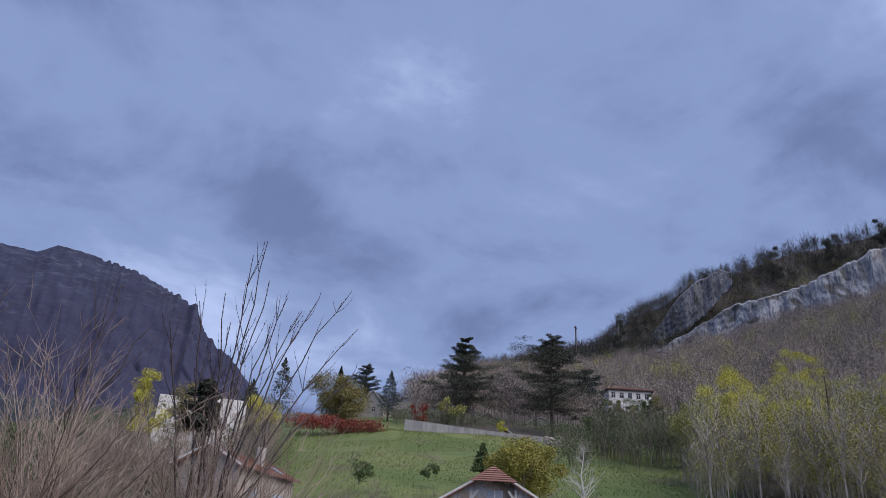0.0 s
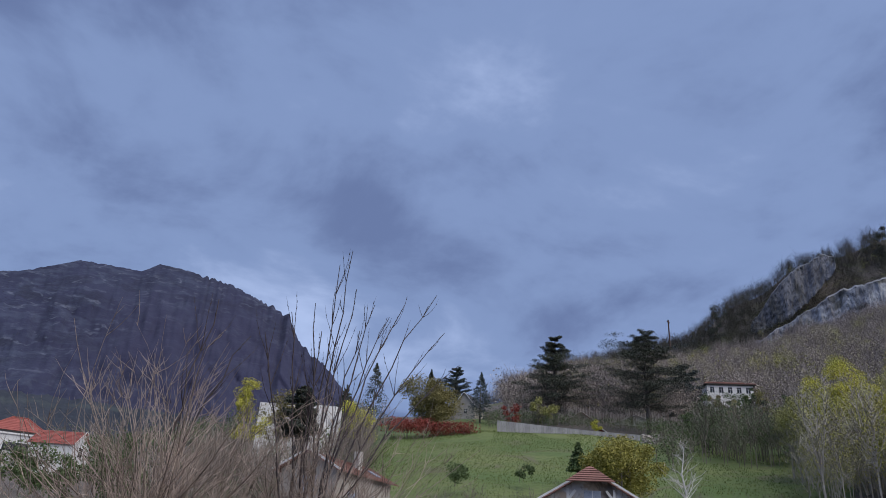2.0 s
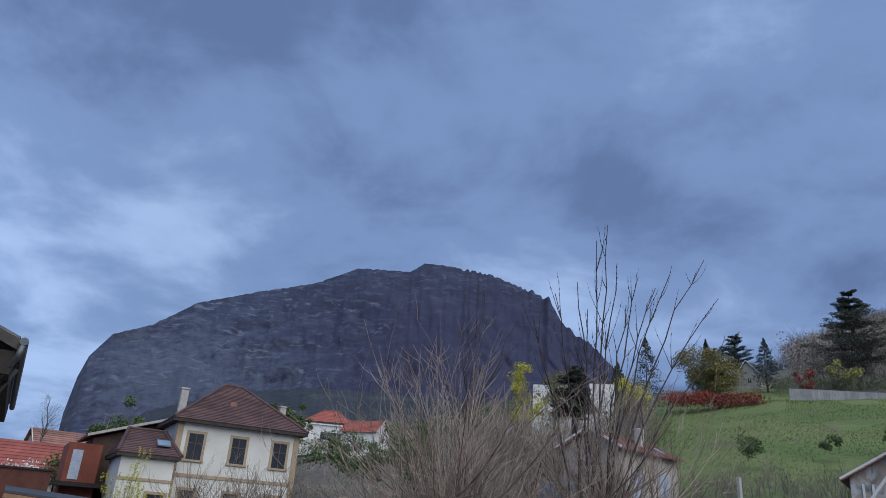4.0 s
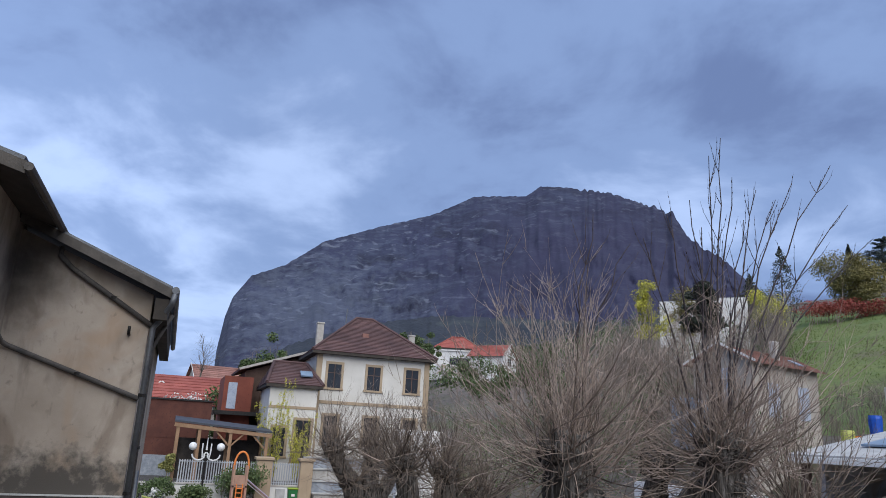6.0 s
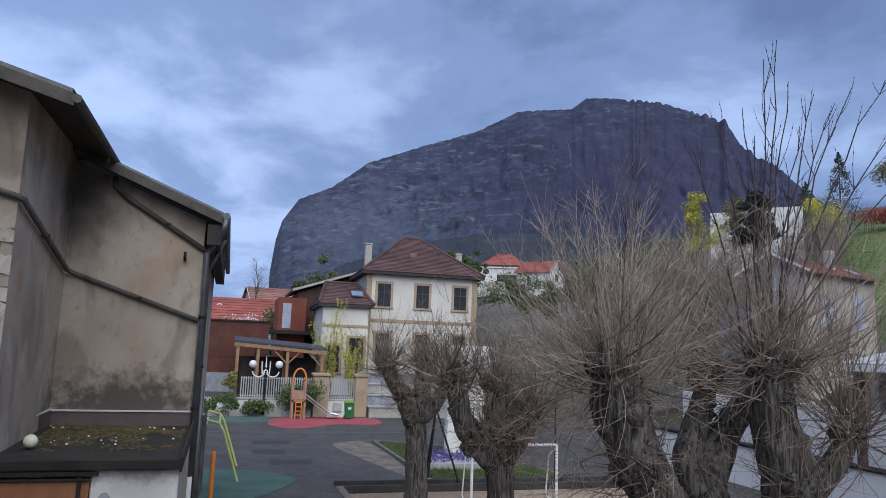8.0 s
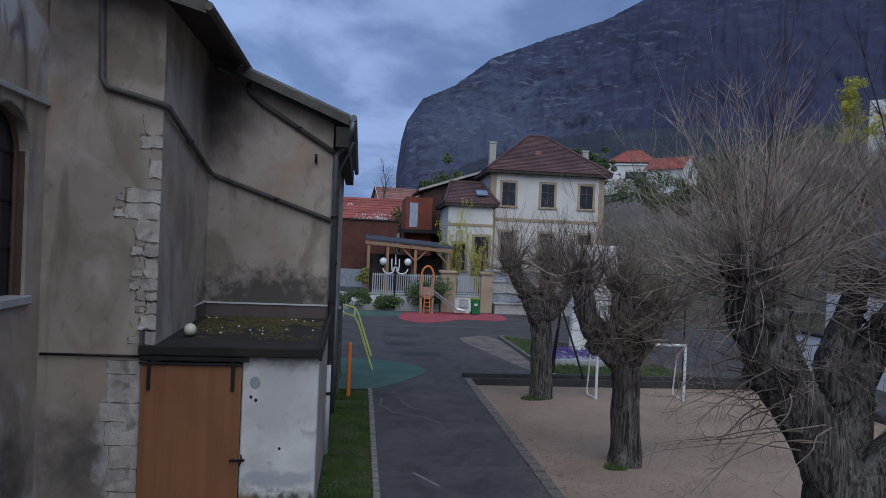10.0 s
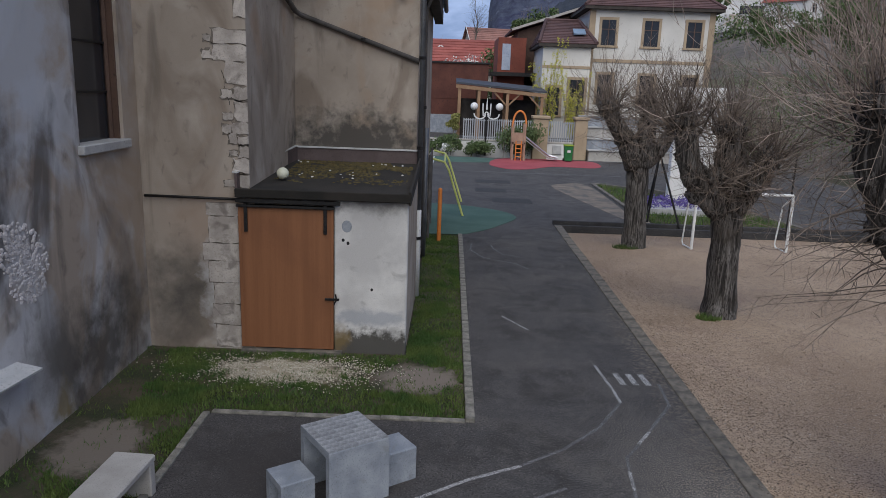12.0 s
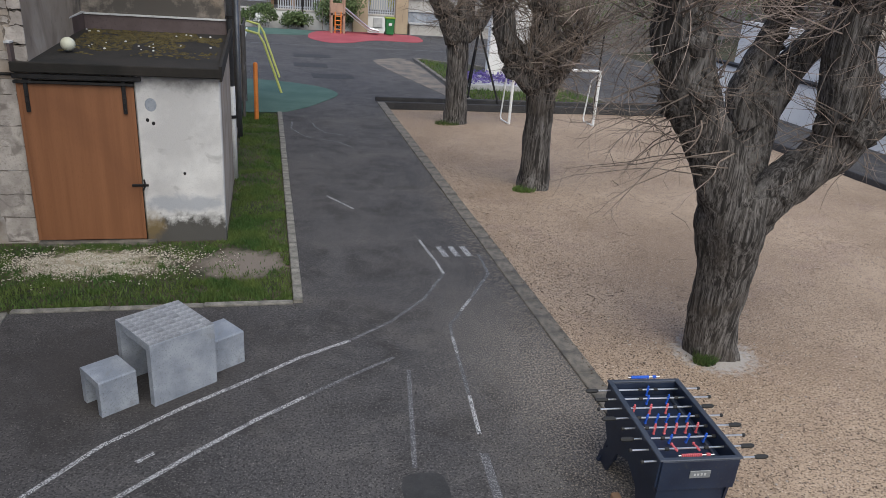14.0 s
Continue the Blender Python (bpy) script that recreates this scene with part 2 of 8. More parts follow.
layer(cliff_m, (0.075, 0.078, 0.088), 0.13, (0.54, 0.68), stretch=(1, 1, 0.22), detail=13, distort=1.0, amount=0.75)
layer(cliff_m, (0.34, 0.28, 0.23), 0.09, (0.58, 0.70), stretch=(1, 1, 0.15), detail=9, distort=0.5, amount=0.5)
layer(cliff_m, (0.075, 0.074, 0.066), 0.06, (0.54, 0.61), stretch=(1, 1, 1.1), detail=14, distort=0.8, amount=0.85)
cliff_dark = mat("weathered_cliff", (0.10, 0.105, 0.125), (0.20, 0.205, 0.23), 0.08, 0.8, (0.045, 0.045, 0.05), 0.95, 0.8, depth=1.0, speck=(0.52, 0.72), detail=12, stretch=(1, 1, 0.5))
layer(cliff_dark, (0.045, 0.046, 0.042), 0.09, (0.50, 0.62), stretch=(1, 1, 0.5), detail=12, amount=0.8)
plaster = mat("stained_and_shaded_plaster", (0.315, 0.268, 0.226), (0.43, 0.373, 0.322), 0.5, 60, (0.35, 0.298, 0.25), 0.93, 0.35, depth=0.006, speck=(0.5, 0.95), detail=12)
layer(plaster, (0.46, 0.41, 0.365), 1.3, (0.54, 0.70), detail=12, distort=1.0, amount=0.6)
layer(plaster, (0.20, 0.158, 0.125), 0.9, (0.50, 0.64), stretch=(1, 1, 0.5), detail=12, distort=1.3, amount=0.7)
layer(plaster, (0.12, 0.10, 0.085), 1.6, (0.58, 0.72), stretch=(1.2, 1.2, 0.3), detail=12, distort=0.8, amount=0.6)
layer(plaster, (0.36, 0.25, 0.17), 0.7, (0.58, 0.70), detail=9, amount=0.55)
layer(plaster, (0.13, 0.11, 0.10), 7.0, (0.62, 0.74), stretch=(1, 1, 0.7), detail=10, distort=0.6, amount=0.45)
plaster_grey = mat("grey_cement_render", (0.40, 0.40, 0.42), (0.58, 0.57, 0.58), 0.6, 60, (0.42, 0.41, 0.42), 0.93, 0.35, depth=0.006, speck=(0.50, 0.95), detail=12)
layer(plaster_grey, (0.37, 0.295, 0.225), 0.55, (0.47, 0.58), detail=12, distort=1.5, amount=0.85)
layer(plaster_grey, (0.09, 0.08, 0.075), 0.8, (0.53, 0.64), stretch=(1, 1, 0.4), detail=12, distort=1.2, amount=0.8)
layer(plaster_grey, (0.14, 0.12, 0.105), 3.2, (0.56, 0.70), stretch=(1, 1, 0.6), detail=12, distort=0.8, amount=0.6)
spot(plaster, (0.075, 0.068, 0.062), (-1.9, 15, 3.2), (2.0, 1, 0.85), 0.95, 4.0, 0.95, 0.6)
# upper nook: shade under the eaves, with soot, put into the plaster colour
spot(plaster, (0.05, 0.044, 0.04), (-3.1, 14.8, 7.3), (1.1, 2.0, 1.9), 0.7, 1.2, 0.9, 1.0)
spot(plaster, (0.08, 0.072, 0.065), (-4.4, 11.5, 0.9), (0.75, 1, 1.2), 0.8, 2.2, 0.9, 0.9)
spot(plaster, (0.09, 0.082, 0.075), (-4.5, 11.5, 8.0), (1.0, 1, 1.6), 0.8, 1.4, 0.8, 1.0)
spot(plaster, (0.30, 0.215, 0.16), (-3.9, 11.5, 2.2), (0.9, 1, 0.9), 0.8, 2.0, 0.6, 0.8)
spot(plaster, (0.46, 0.45, 0.45), (-3.65, 11.5, 1.1), (0.45, 1, 1.2), 0.9, 3.0, 0.8, 0.5)
spot(plaster_grey, (0.50, 0.52, 0.57), (-5, 8.3, 5.0), (1, 1.3, 1.7), 0.8, 1.6, 0.8, 0.5)
spot(plaster_grey, (0.045, 0.043, 0.042), (-5, 7.4, 2.9), (1, 0.55, 0.95), 0.7, 2.0, 0.95, 0.5)
spot(plaster_grey, (0.09, 0.083, 0.076), (-5, 10.9, 0.9), (1, 0.9, 1.3), 0.9, 2.0, 0.9, 0.9)
spot(plaster_grey, (0.36, 0.285, 0.22), (-5, 11.3, 3.6), (1, 1.9, 4.2), 0.8, 1.5, 0.8, 0.8)
spot(plaster_grey, (0.065, 0.058, 0.052), (-5, 9.9, 0.6), (1, 1.6, 1.3), 0.9, 2.6, 0.85, 0.8)
spot(plaster_grey, (0.22, 0.165, 0.06), (-5, 8.75, 0.2), (1, 0.3, 0.4), 0.8, 4.0, 0.8, 0.6)
spot(plaster_grey, (0.13, 0.12, 0.11), (-5, 8.6, 0.9), (1, 0.7, 0.9), 0.95, 2.4, 0.8, 0.9)
white_plaster = mat("flaking_white_plaster", (0.52, 0.51, 0.51), (0.70, 0.69, 0.68), 1.2, 60, (0.42, 0.41, 0.41), 0.9, 0.3, speck=(0.56, 0.8))
layer(white_plaster, (0.25, 0.24, 0.24), 2.2, (0.60, 0.72), detail=8, distort=1.2, amount=0.7)
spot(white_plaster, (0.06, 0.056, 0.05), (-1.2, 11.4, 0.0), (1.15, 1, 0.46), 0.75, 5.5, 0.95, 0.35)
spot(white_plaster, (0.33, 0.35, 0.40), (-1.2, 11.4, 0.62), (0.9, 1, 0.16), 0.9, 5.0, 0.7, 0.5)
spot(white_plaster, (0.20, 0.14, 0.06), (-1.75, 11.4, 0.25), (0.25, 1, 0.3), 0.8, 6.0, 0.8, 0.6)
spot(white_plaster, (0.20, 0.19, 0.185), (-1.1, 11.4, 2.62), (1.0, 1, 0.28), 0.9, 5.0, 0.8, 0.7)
black_stain = mat("damp_black_stain", (0.10, 0.095, 0.09), (0.30, 0.29, 0.28), 3.0, 20, (0.06, 0.06, 0.055), 0.95, 0.3)
quoin_m = mat("limestone_quoin", (0.34, 0.305, 0.28), (0.52, 0.475, 0.44), 3.0, 40, (0.27, 0.24, 0.215), 0.92, 0.5, rand=0.18, speck=(0.54, 0.80))
layer(quoin_m, (0.16, 0.14, 0.125), 4.0, (0.56, 0.68), detail=10, distort=0.8, amount=0.7)
mortar_m = mat("old_mortar", (0.13, 0.112, 0.098), (0.22, 0.19, 0.165), 5.0, 50, (0.08, 0.07, 0.06), 0.95, 0.4)
rubble_m = mat("bare_rubble", (0.40, 0.38, 0.38), (0.62, 0.58, 0.58), 9, 40, (0.20, 0.18, 0.18), 0.95, 0.6, rand=0.3)
door_paint = mat("brown_door_paint", (0.215, 0.088, 0.038), (0.265, 0.112, 0.05), 2.2, 90, (0.20, 0.08, 0.036), 0.6, 0.12, stretch=(3, 1, 0.12), detail=9)
layer(door_paint, (0.15, 0.058, 0.028), 0.9, (0.52, 0.72), stretch=(1, 1, 0.6), detail=10, amount=0.5)
iron = mat("black_iron", (0.018, 0.018, 0.02), (0.035, 0.034, 0.035), 8, 60, (0.06, 0.045, 0.035), 0.6, 0.2, 0.6)
zinc = mat("grey_zinc_pipe", (0.12, 0.13, 0.15), (0.19, 0.20, 0.22), 3, 30, (0.13, 0.13, 0.14), 0.55, 0.1, 0.7)
dark_pipe = mat("dark_pipe", (0.07, 0.065, 0.065), (0.12, 0.11, 0.105), 3, 30, (0.05, 0.05, 0.05), 0.7, 0.1, 0.2)
pvc = mat("pale_plastic_pipe", (0.50, 0.51, 0.52), (0.60, 0.60, 0.60), 4, 40, (0.35, 0.35, 0.34), 0.6, 0.1)
tar_roof = mat("mossy_tar_roof", (0.012, 0.011, 0.010), (0.026, 0.022, 0.019), 1.6, 35, (0.02, 0.02, 0.018), 0.95, 0.5)
flashing_m = mat("purple_brown_flashing", (0.085, 0.062, 0.062), (0.12, 0.09, 0.09), 2, 30, (0.06, 0.045, 0.045), 0.7, 0.2)
moss_m = mat("moss", (0.05, 0.038, 0.016), (0.10, 0.078, 0.025), 6, 60, (0.05, 0.045, 0.02), 0.95, 0.5, rand=0.3)
old_wood = mat("weathered_wood", (0.05, 0.045, 0.042), (0.10, 0.09, 0.083), 2, 35, (0.08, 0.07, 0.065), 0.85, 0.4, stretch=(1, 1, 1), rand=0.15)
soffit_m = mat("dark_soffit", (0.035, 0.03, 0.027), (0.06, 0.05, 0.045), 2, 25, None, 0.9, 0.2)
brown_frame = mat("brown_window_frame", (0.075, 0.042, 0.03), (0.11, 0.062, 0.044), 2, 30, None, 0.7, 0.1)
stone_sill = mat("stone_sill", (0.36, 0.36, 0.37), (0.46, 0.46, 0.46), 3, 40, (0.25, 0.25, 0.25), 0.9, 0.3)
concrete = mat("grey_concrete", (0.22, 0.245, 0.29), (0.33, 0.355, 0.40), 3.5, 70, (0.16, 0.175, 0.20), 0.9, 0.35, speck=(0.55, 0.72))
layer(concrete, (0.20, 0.21, 0.22), 5, (0.58, 0.72), detail=8, amount=0.6)
bench_m = mat("beige_concrete", (0.36, 0.34, 0.32), (0.45, 0.43, 0.41), 2.5, 60, (0.28, 0.27, 0.25), 0.9, 0.25)
kerb_m = mat("kerb_concrete", (0.085, 0.08, 0.073), (0.215, 0.188, 0.158), 4.5, 60, (0.07, 0.068, 0.064), 0.95, 0.6, rand=0.08, detail=10)
kerb_pale = mat("pale_weathered_kerb", (0.11, 0.106, 0.095), (0.29, 0.27, 0.24), 5.0, 60, (0.10, 0.11, 0.07), 0.95, 0.6, rand=0.08, detail=10)
black_edge = mat("black_timber_edging", (0.022, 0.022, 0.025), (0.045, 0.043, 0.045), 1.5, 30, (0.09, 0.085, 0.08), 0.8, 0.3)
gravel_m = mat("pale_gravel", (0.48, 0.44, 0.36), (0.66, 0.61, 0.52), 9, 60, (0.30, 0.26, 0.2), 0.95, 0.4, rand=0.35)
green_rubber = mat("green_rubber", (0.050, 0.105, 0.085), (0.075, 0.135, 0.11), 1.0, 90, (0.04, 0.08, 0.065), 0.9, 0.3)
red_rubber = mat("red_rubber", (0.30, 0.055, 0.07), (0.37, 0.075, 0.09), 0.8, 60, (0.22, 0.045, 0.055), 0.9, 0.2)
bark = mat("pollard_bark", (0.026, 0.021, 0.018), (0.235, 0.218, 0.208), 34.0, 90, (0.014, 0.011, 0.010), 0.95, 1.0, stretch=(1, 1, 0.06), depth=0.03, speck=(0.52, 0.66), spread=(0.38, 0.68), detail=10)
layer(bark, (0.065, 0.052, 0.043), 2.2, (0.50, 0.68), detail=10, amount=0.6)
layer(bark, (0.28, 0.265, 0.255), 3.0, (0.56, 0.70), stretch=(1, 1, 0.4), detail=12, amount=0.55)
layer(bark, (0.010, 0.008, 0.007), 16.0, (0.54, 0.62), stretch=(1, 1, 0.05), detail=8, distort=0.3, amount=0.85)
twig = mat("twig_bark", (0.10, 0.077, 0.064), (0.26, 0.208, 0.174), 2.0, 30, (0.035, 0.028, 0.024), 0.8, 0.0, rand=0.65)
twig_pale = mat("young_shoot_bark", (0.225, 0.176, 0.153), (0.39, 0.315, 0.273), 2.0, 30, (0.075, 0.060, 0.05), 0.8, 0.0, rand=0.55)
twig_dark = mat("dark_shoot_bark", (0.028, 0.021, 0.024), (0.05, 0.036, 0.038), 2.0, 30, (0.04, 0.03, 0.03), 0.8, 0.0, rand=0.3)
birch_m = mat("white_birch_bark", (0.50, 0.49, 0.48), (0.62, 0.61, 0.60), 2.0, 12, (0.2, 0.19, 0.18), 0.8, 0.0)
leaf_yellow = mat("spring_leaves", (0.42, 0.41, 0.05), (0.56, 0.52, 0.075), 0.3, 3, (0.28, 0.29, 0.045), 0.75, 0.0, rand=0.18)
leaf_olive = mat("olive_leaves", (0.27, 0.27, 0.09), (0.38, 0.37, 0.13), 0.3, 3, (0.07, 0.075, 0.025), 0.8, 0.0, rand=0.18)
leaf_brown = mat("budding_olive_leaves", (0.17, 0.15, 0.055), (0.24, 0.21, 0.08), 0.3, 3, (0.06, 0.055, 0.025), 0.8, 0.0, rand=0.18)
leaf_dark = mat("pine_needles", (0.042, 0.050, 0.040), (0.075, 0.085, 0.064), 0.3, 3, (0.018, 0.022, 0.018), 0.85, 0.0, rand=0.18)
leaf_ridge = mat("ridge_evergreen_leaves", (0.030, 0.034, 0.024), (0.070, 0.074, 0.042), 0.10, 1, (0.018, 0.02, 0.015), 0.9, 0.0, rand=0.25)
leaf_ridge_green = mat("ridge_spring_leaves", (0.12, 0.15, 0.035), (0.20, 0.22, 0.05), 0.08, 1, (0.06, 0.075, 0.02), 0.9, 0.0, rand=0.18)
leaf_blue = mat("blue_conifer_needles", (0.045, 0.062, 0.062), (0.07, 0.092, 0.09), 0.3, 3, (0.03, 0.045, 0.045), 0.85, 0.0, rand=0.18)
leaf_green = mat("green_leaves", (0.07, 0.11, 0.04), (0.11, 0.15, 0.055), 0.3, 3, (0.03, 0.06, 0.02), 0.8, 0.0, rand=0.18)
leaf_red = mat("red_leaves", (0.21, 0.04, 0.03), (0.31, 0.065, 0.048), 0.3, 3, (0.12, 0.03, 0.022), 0.8, 0.0, rand=0.18)
brush_m = mat("bare_brushwood", (0.13, 0.112, 0.10), (0.25, 0.215, 0.185), 0.25, 3, (0.085, 0.072, 0.062), 0.95, 0.0, rand=0.4)
brush_haze = mat("budding_crowns", (0.15, 0.128, 0.135), (0.40, 0.35, 0.29), 0.09, 0.5, (0.12, 0.105, 0.10), 0.95, 0.0, rand=0.18, spread=(0.40, 0.60))
brush_edge = mat("pale_thin_trunks", (0.25, 0.225, 0.205), (0.40, 0.365, 0.33), 0.4, 3, (0.12, 0.105, 0.095), 0.95, 0.0, rand=0.4)
brush_far = mat("bare_woods", (0.15, 0.13, 0.138), (0.37, 0.32, 0.29), 0.09, 1, (0.075, 0.066, 0.066), 0.95, 0.0, rand=0.18, spread=(0.36, 0.64))
brush_dark = mat("dark_ridge_woods", (0.055, 0.05, 0.045), (0.10, 0.088, 0.078), 0.02, 1, (0.035, 0.032, 0.03), 0.95, 0.0, rand=0.45)
purple_m = mat("purple_flowers", (0.10, 0.07, 0.27), (0.17, 0.12, 0.40), 5, 40, (0.06, 0.06, 0.14), 0.8, 0.0, rand=0.3)
white_flower = mat("white_blossom", (0.62, 0.62, 0.62), (0.72, 0.72, 0.70), 5, 40, (0.4, 0.42, 0.38), 0.8, 0.0, rand=0.2)
white_wall = mat("white_painted_wall", (0.62, 0.62, 0.63), (0.72, 0.71, 0.70), 0.5, 14, (0.55, 0.54, 0.53), 0.9, 0.15, speck=(0.6, 0.85))
cream_wall = mat("cream_render", (0.58, 0.56, 0.53), (0.67, 0.65, 0.62), 0.4, 10, (0.45, 0.41, 0.36), 0.9, 0.15, speck=(0.6, 0.85))
beige_wall = mat("beige_render", (0.33, 0.30, 0.27), (0.42, 0.385, 0.345), 0.5, 10, (0.31, 0.26, 0.21), 0.9, 0.15)
trim_m = mat("ochre_stone_trim", (0.34, 0.26, 0.18), (0.41, 0.32, 0.225), 1.0, 12, (0.36, 0.28, 0.2), 0.9, 0.1)
tile_brown = mat("brown_roof_tiles", (0.072, 0.042, 0.045), (0.108, 0.062, 0.062), 0.8, 6, (0.075, 0.042, 0.038), 0.9, 0.3, rand=0.3, depth=0.05)
tile_red = mat("red_roof_tiles", (0.24, 0.066, 0.055), (0.32, 0.095, 0.078), 0.7, 6, (0.19, 0.055, 0.042), 0.85, 0.2, rand=0.25, depth=0.05)
tile_old = mat("faded_roof_tiles", (0.20, 0.10, 0.085), (0.29, 0.15, 0.125), 0.7, 6, (0.14, 0.085, 0.075), 0.9, 0.2, rand=0.3, depth=0.05)
slate_m = mat("dark_slates", (0.035, 0.036, 0.045), (0.055, 0.056, 0.066), 0.7, 6, None, 0.8, 0.2, depth=0.05)
glass = mat("dark_window_glass", (0.02, 0.022, 0.026), (0.03, 0.033, 0.04), 1, 8, (0.025, 0.027, 0.03), 0.12, 0.0)
glass_blue = mat("sky_blue_sheet", (0.17, 0.24, 0.34), (0.23, 0.31, 0.42), 1, 8, (0.15, 0.2, 0.28), 0.3, 0.0)
shutter_m = mat("pale_blue_shutters_and_panes", (0.30, 0.34, 0.44), (0.37, 0.41, 0.50), 2, 14, None, 0.8, 0.1)
corten = mat("rust_steel", (0.075, 0.026, 0.020), (0.115, 0.042, 0.030), 0.7, 8, (0.05, 0.02, 0.018), 0.9, 0.2)
corten_red = mat("red_brown_cladding", (0.15, 0.040, 0.026), (0.20, 0.055, 0.036), 0.7, 8, (0.10, 0.03, 0.02), 0.85, 0.2)
timber = mat("orange_brown_timber", (0.24, 0.145, 0.085), (0.32, 0.20, 0.12), 1.5, 20, (0.17, 0.10, 0.06), 0.8, 0.2)
dark_timber = mat("dark_timber", (0.055, 0.034, 0.028), (0.085, 0.052, 0.042), 1.5, 14, (0.035, 0.024, 0.02), 0.9, 0.2)
membrane = mat("dark_roof_sheet", (0.045, 0.052, 0.068), (0.065, 0.072, 0.09), 1, 10, None, 0.6, 0.1)
white_metal = mat("white_painted_metal", (0.66, 0.67, 0.68), (0.74, 0.74, 0.74), 3, 30, (0.45, 0.42, 0.38), 0.5, 0.1)
fence_m = mat("grey_fence_paint", (0.36, 0.38, 0.42), (0.44, 0.46, 0.50), 2, 20, None, 0.6, 0.1)
old_fence = mat("pale_weathered_board", (0.27, 0.265, 0.275), (0.36, 0.35, 0.36), 0.5, 6, (0.18, 0.175, 0.18), 0.9, 0.2, rand=0.25)
globe_m = mat("white_globe_glass", (0.70, 0.71, 0.72), (0.76, 0.76, 0.76), 2, 20, None, 0.3, 0.0)
bin_m = mat("green_plastic", (0.012, 0.13, 0.035), (0.018, 0.17, 0.05), 2, 20, None, 0.5, 0.05)
bin_lid = mat("lime_plastic", (0.20, 0.30, 0.02), (0.25, 0.36, 0.03), 2, 20, None, 0.5, 0.05)
orange_m = mat("orange_paint", (0.62, 0.19, 0.035), (0.70, 0.23, 0.05), 3, 30, (0.42, 0.14, 0.04), 0.6, 0.1)
lime_m = mat("lime_yellow_paint", (0.42, 0.45, 0.11), (0.50, 0.52, 0.16), 3, 30, None, 0.5, 0.05)
steel = mat("brushed_steel", (0.55, 0.56, 0.58), (0.66, 0.66, 0.67), 5, 40, (0.4, 0.4, 0.4), 0.3, 0.05, 0.9)
play_wood = mat("playhouse_wood", (0.30, 0.19, 0.14), (0.38, 0.25, 0.18), 2, 20, None, 0.8, 0.1)
navy = mat("navy_laminate", (0.010, 0.016, 0.036), (0.016, 0.026, 0.052), 3, 40, (0.03, 0.035, 0.045), 0.45, 0.05)
navy_edge = mat("navy_rim", (0.035, 0.045, 0.065), (0.05, 0.06, 0.085), 4, 40, (0.07, 0.08, 0.1), 0.5, 0.05)
black_rubber = mat("black_rubber", (0.012, 0.012, 0.013), (0.02, 0.02, 0.021), 4, 40, None, 0.6, 0.05)
fig_red = mat("pink_red_plastic", (0.55, 0.10, 0.12), (0.63, 0.14, 0.16), 6, 40, None, 0.45, 0.02)
fig_blue = mat("blue_plastic", (0.012, 0.085, 0.50), (0.02, 0.11, 0.58), 6, 40, None, 0.45, 0.02)
plate_m = mat("grey_badge", (0.16, 0.17, 0.18), (0.2, 0.21, 0.22), 6, 40, None, 0.4, 0.02)
badge_bar = mat("pale_badge_bar", (0.42, 0.42, 0.42), (0.48, 0.48, 0.48), 6, 40, None, 0.5, 0.02)
ball_m = mat("pale_ball", (0.58, 0.58, 0.46), (0.66, 0.66, 0.54), 6, 40, (0.4, 0.42, 0.3), 0.6, 0.05)


def worn_paint(name, colour, base, cover):
    m = mat(name, base, tuple(1.2 * v for v in base), 2.0, 130, None, 0.9, 0.3)
    layer(m, colour, 75, cover, detail=8, amount=0.9)
    layer(m, base, 5, (0.56, 0.66), detail=8, amount=0.75)
    return m


line_white = worn_paint("worn_white_line", (0.60, 0.60, 0.61), (0.06, 0.06, 0.066), (0.47, 0.55))
line_faint = worn_paint("faint_white_line", (0.34, 0.34, 0.35), (0.06, 0.06, 0.066), (0.52, 0.60))


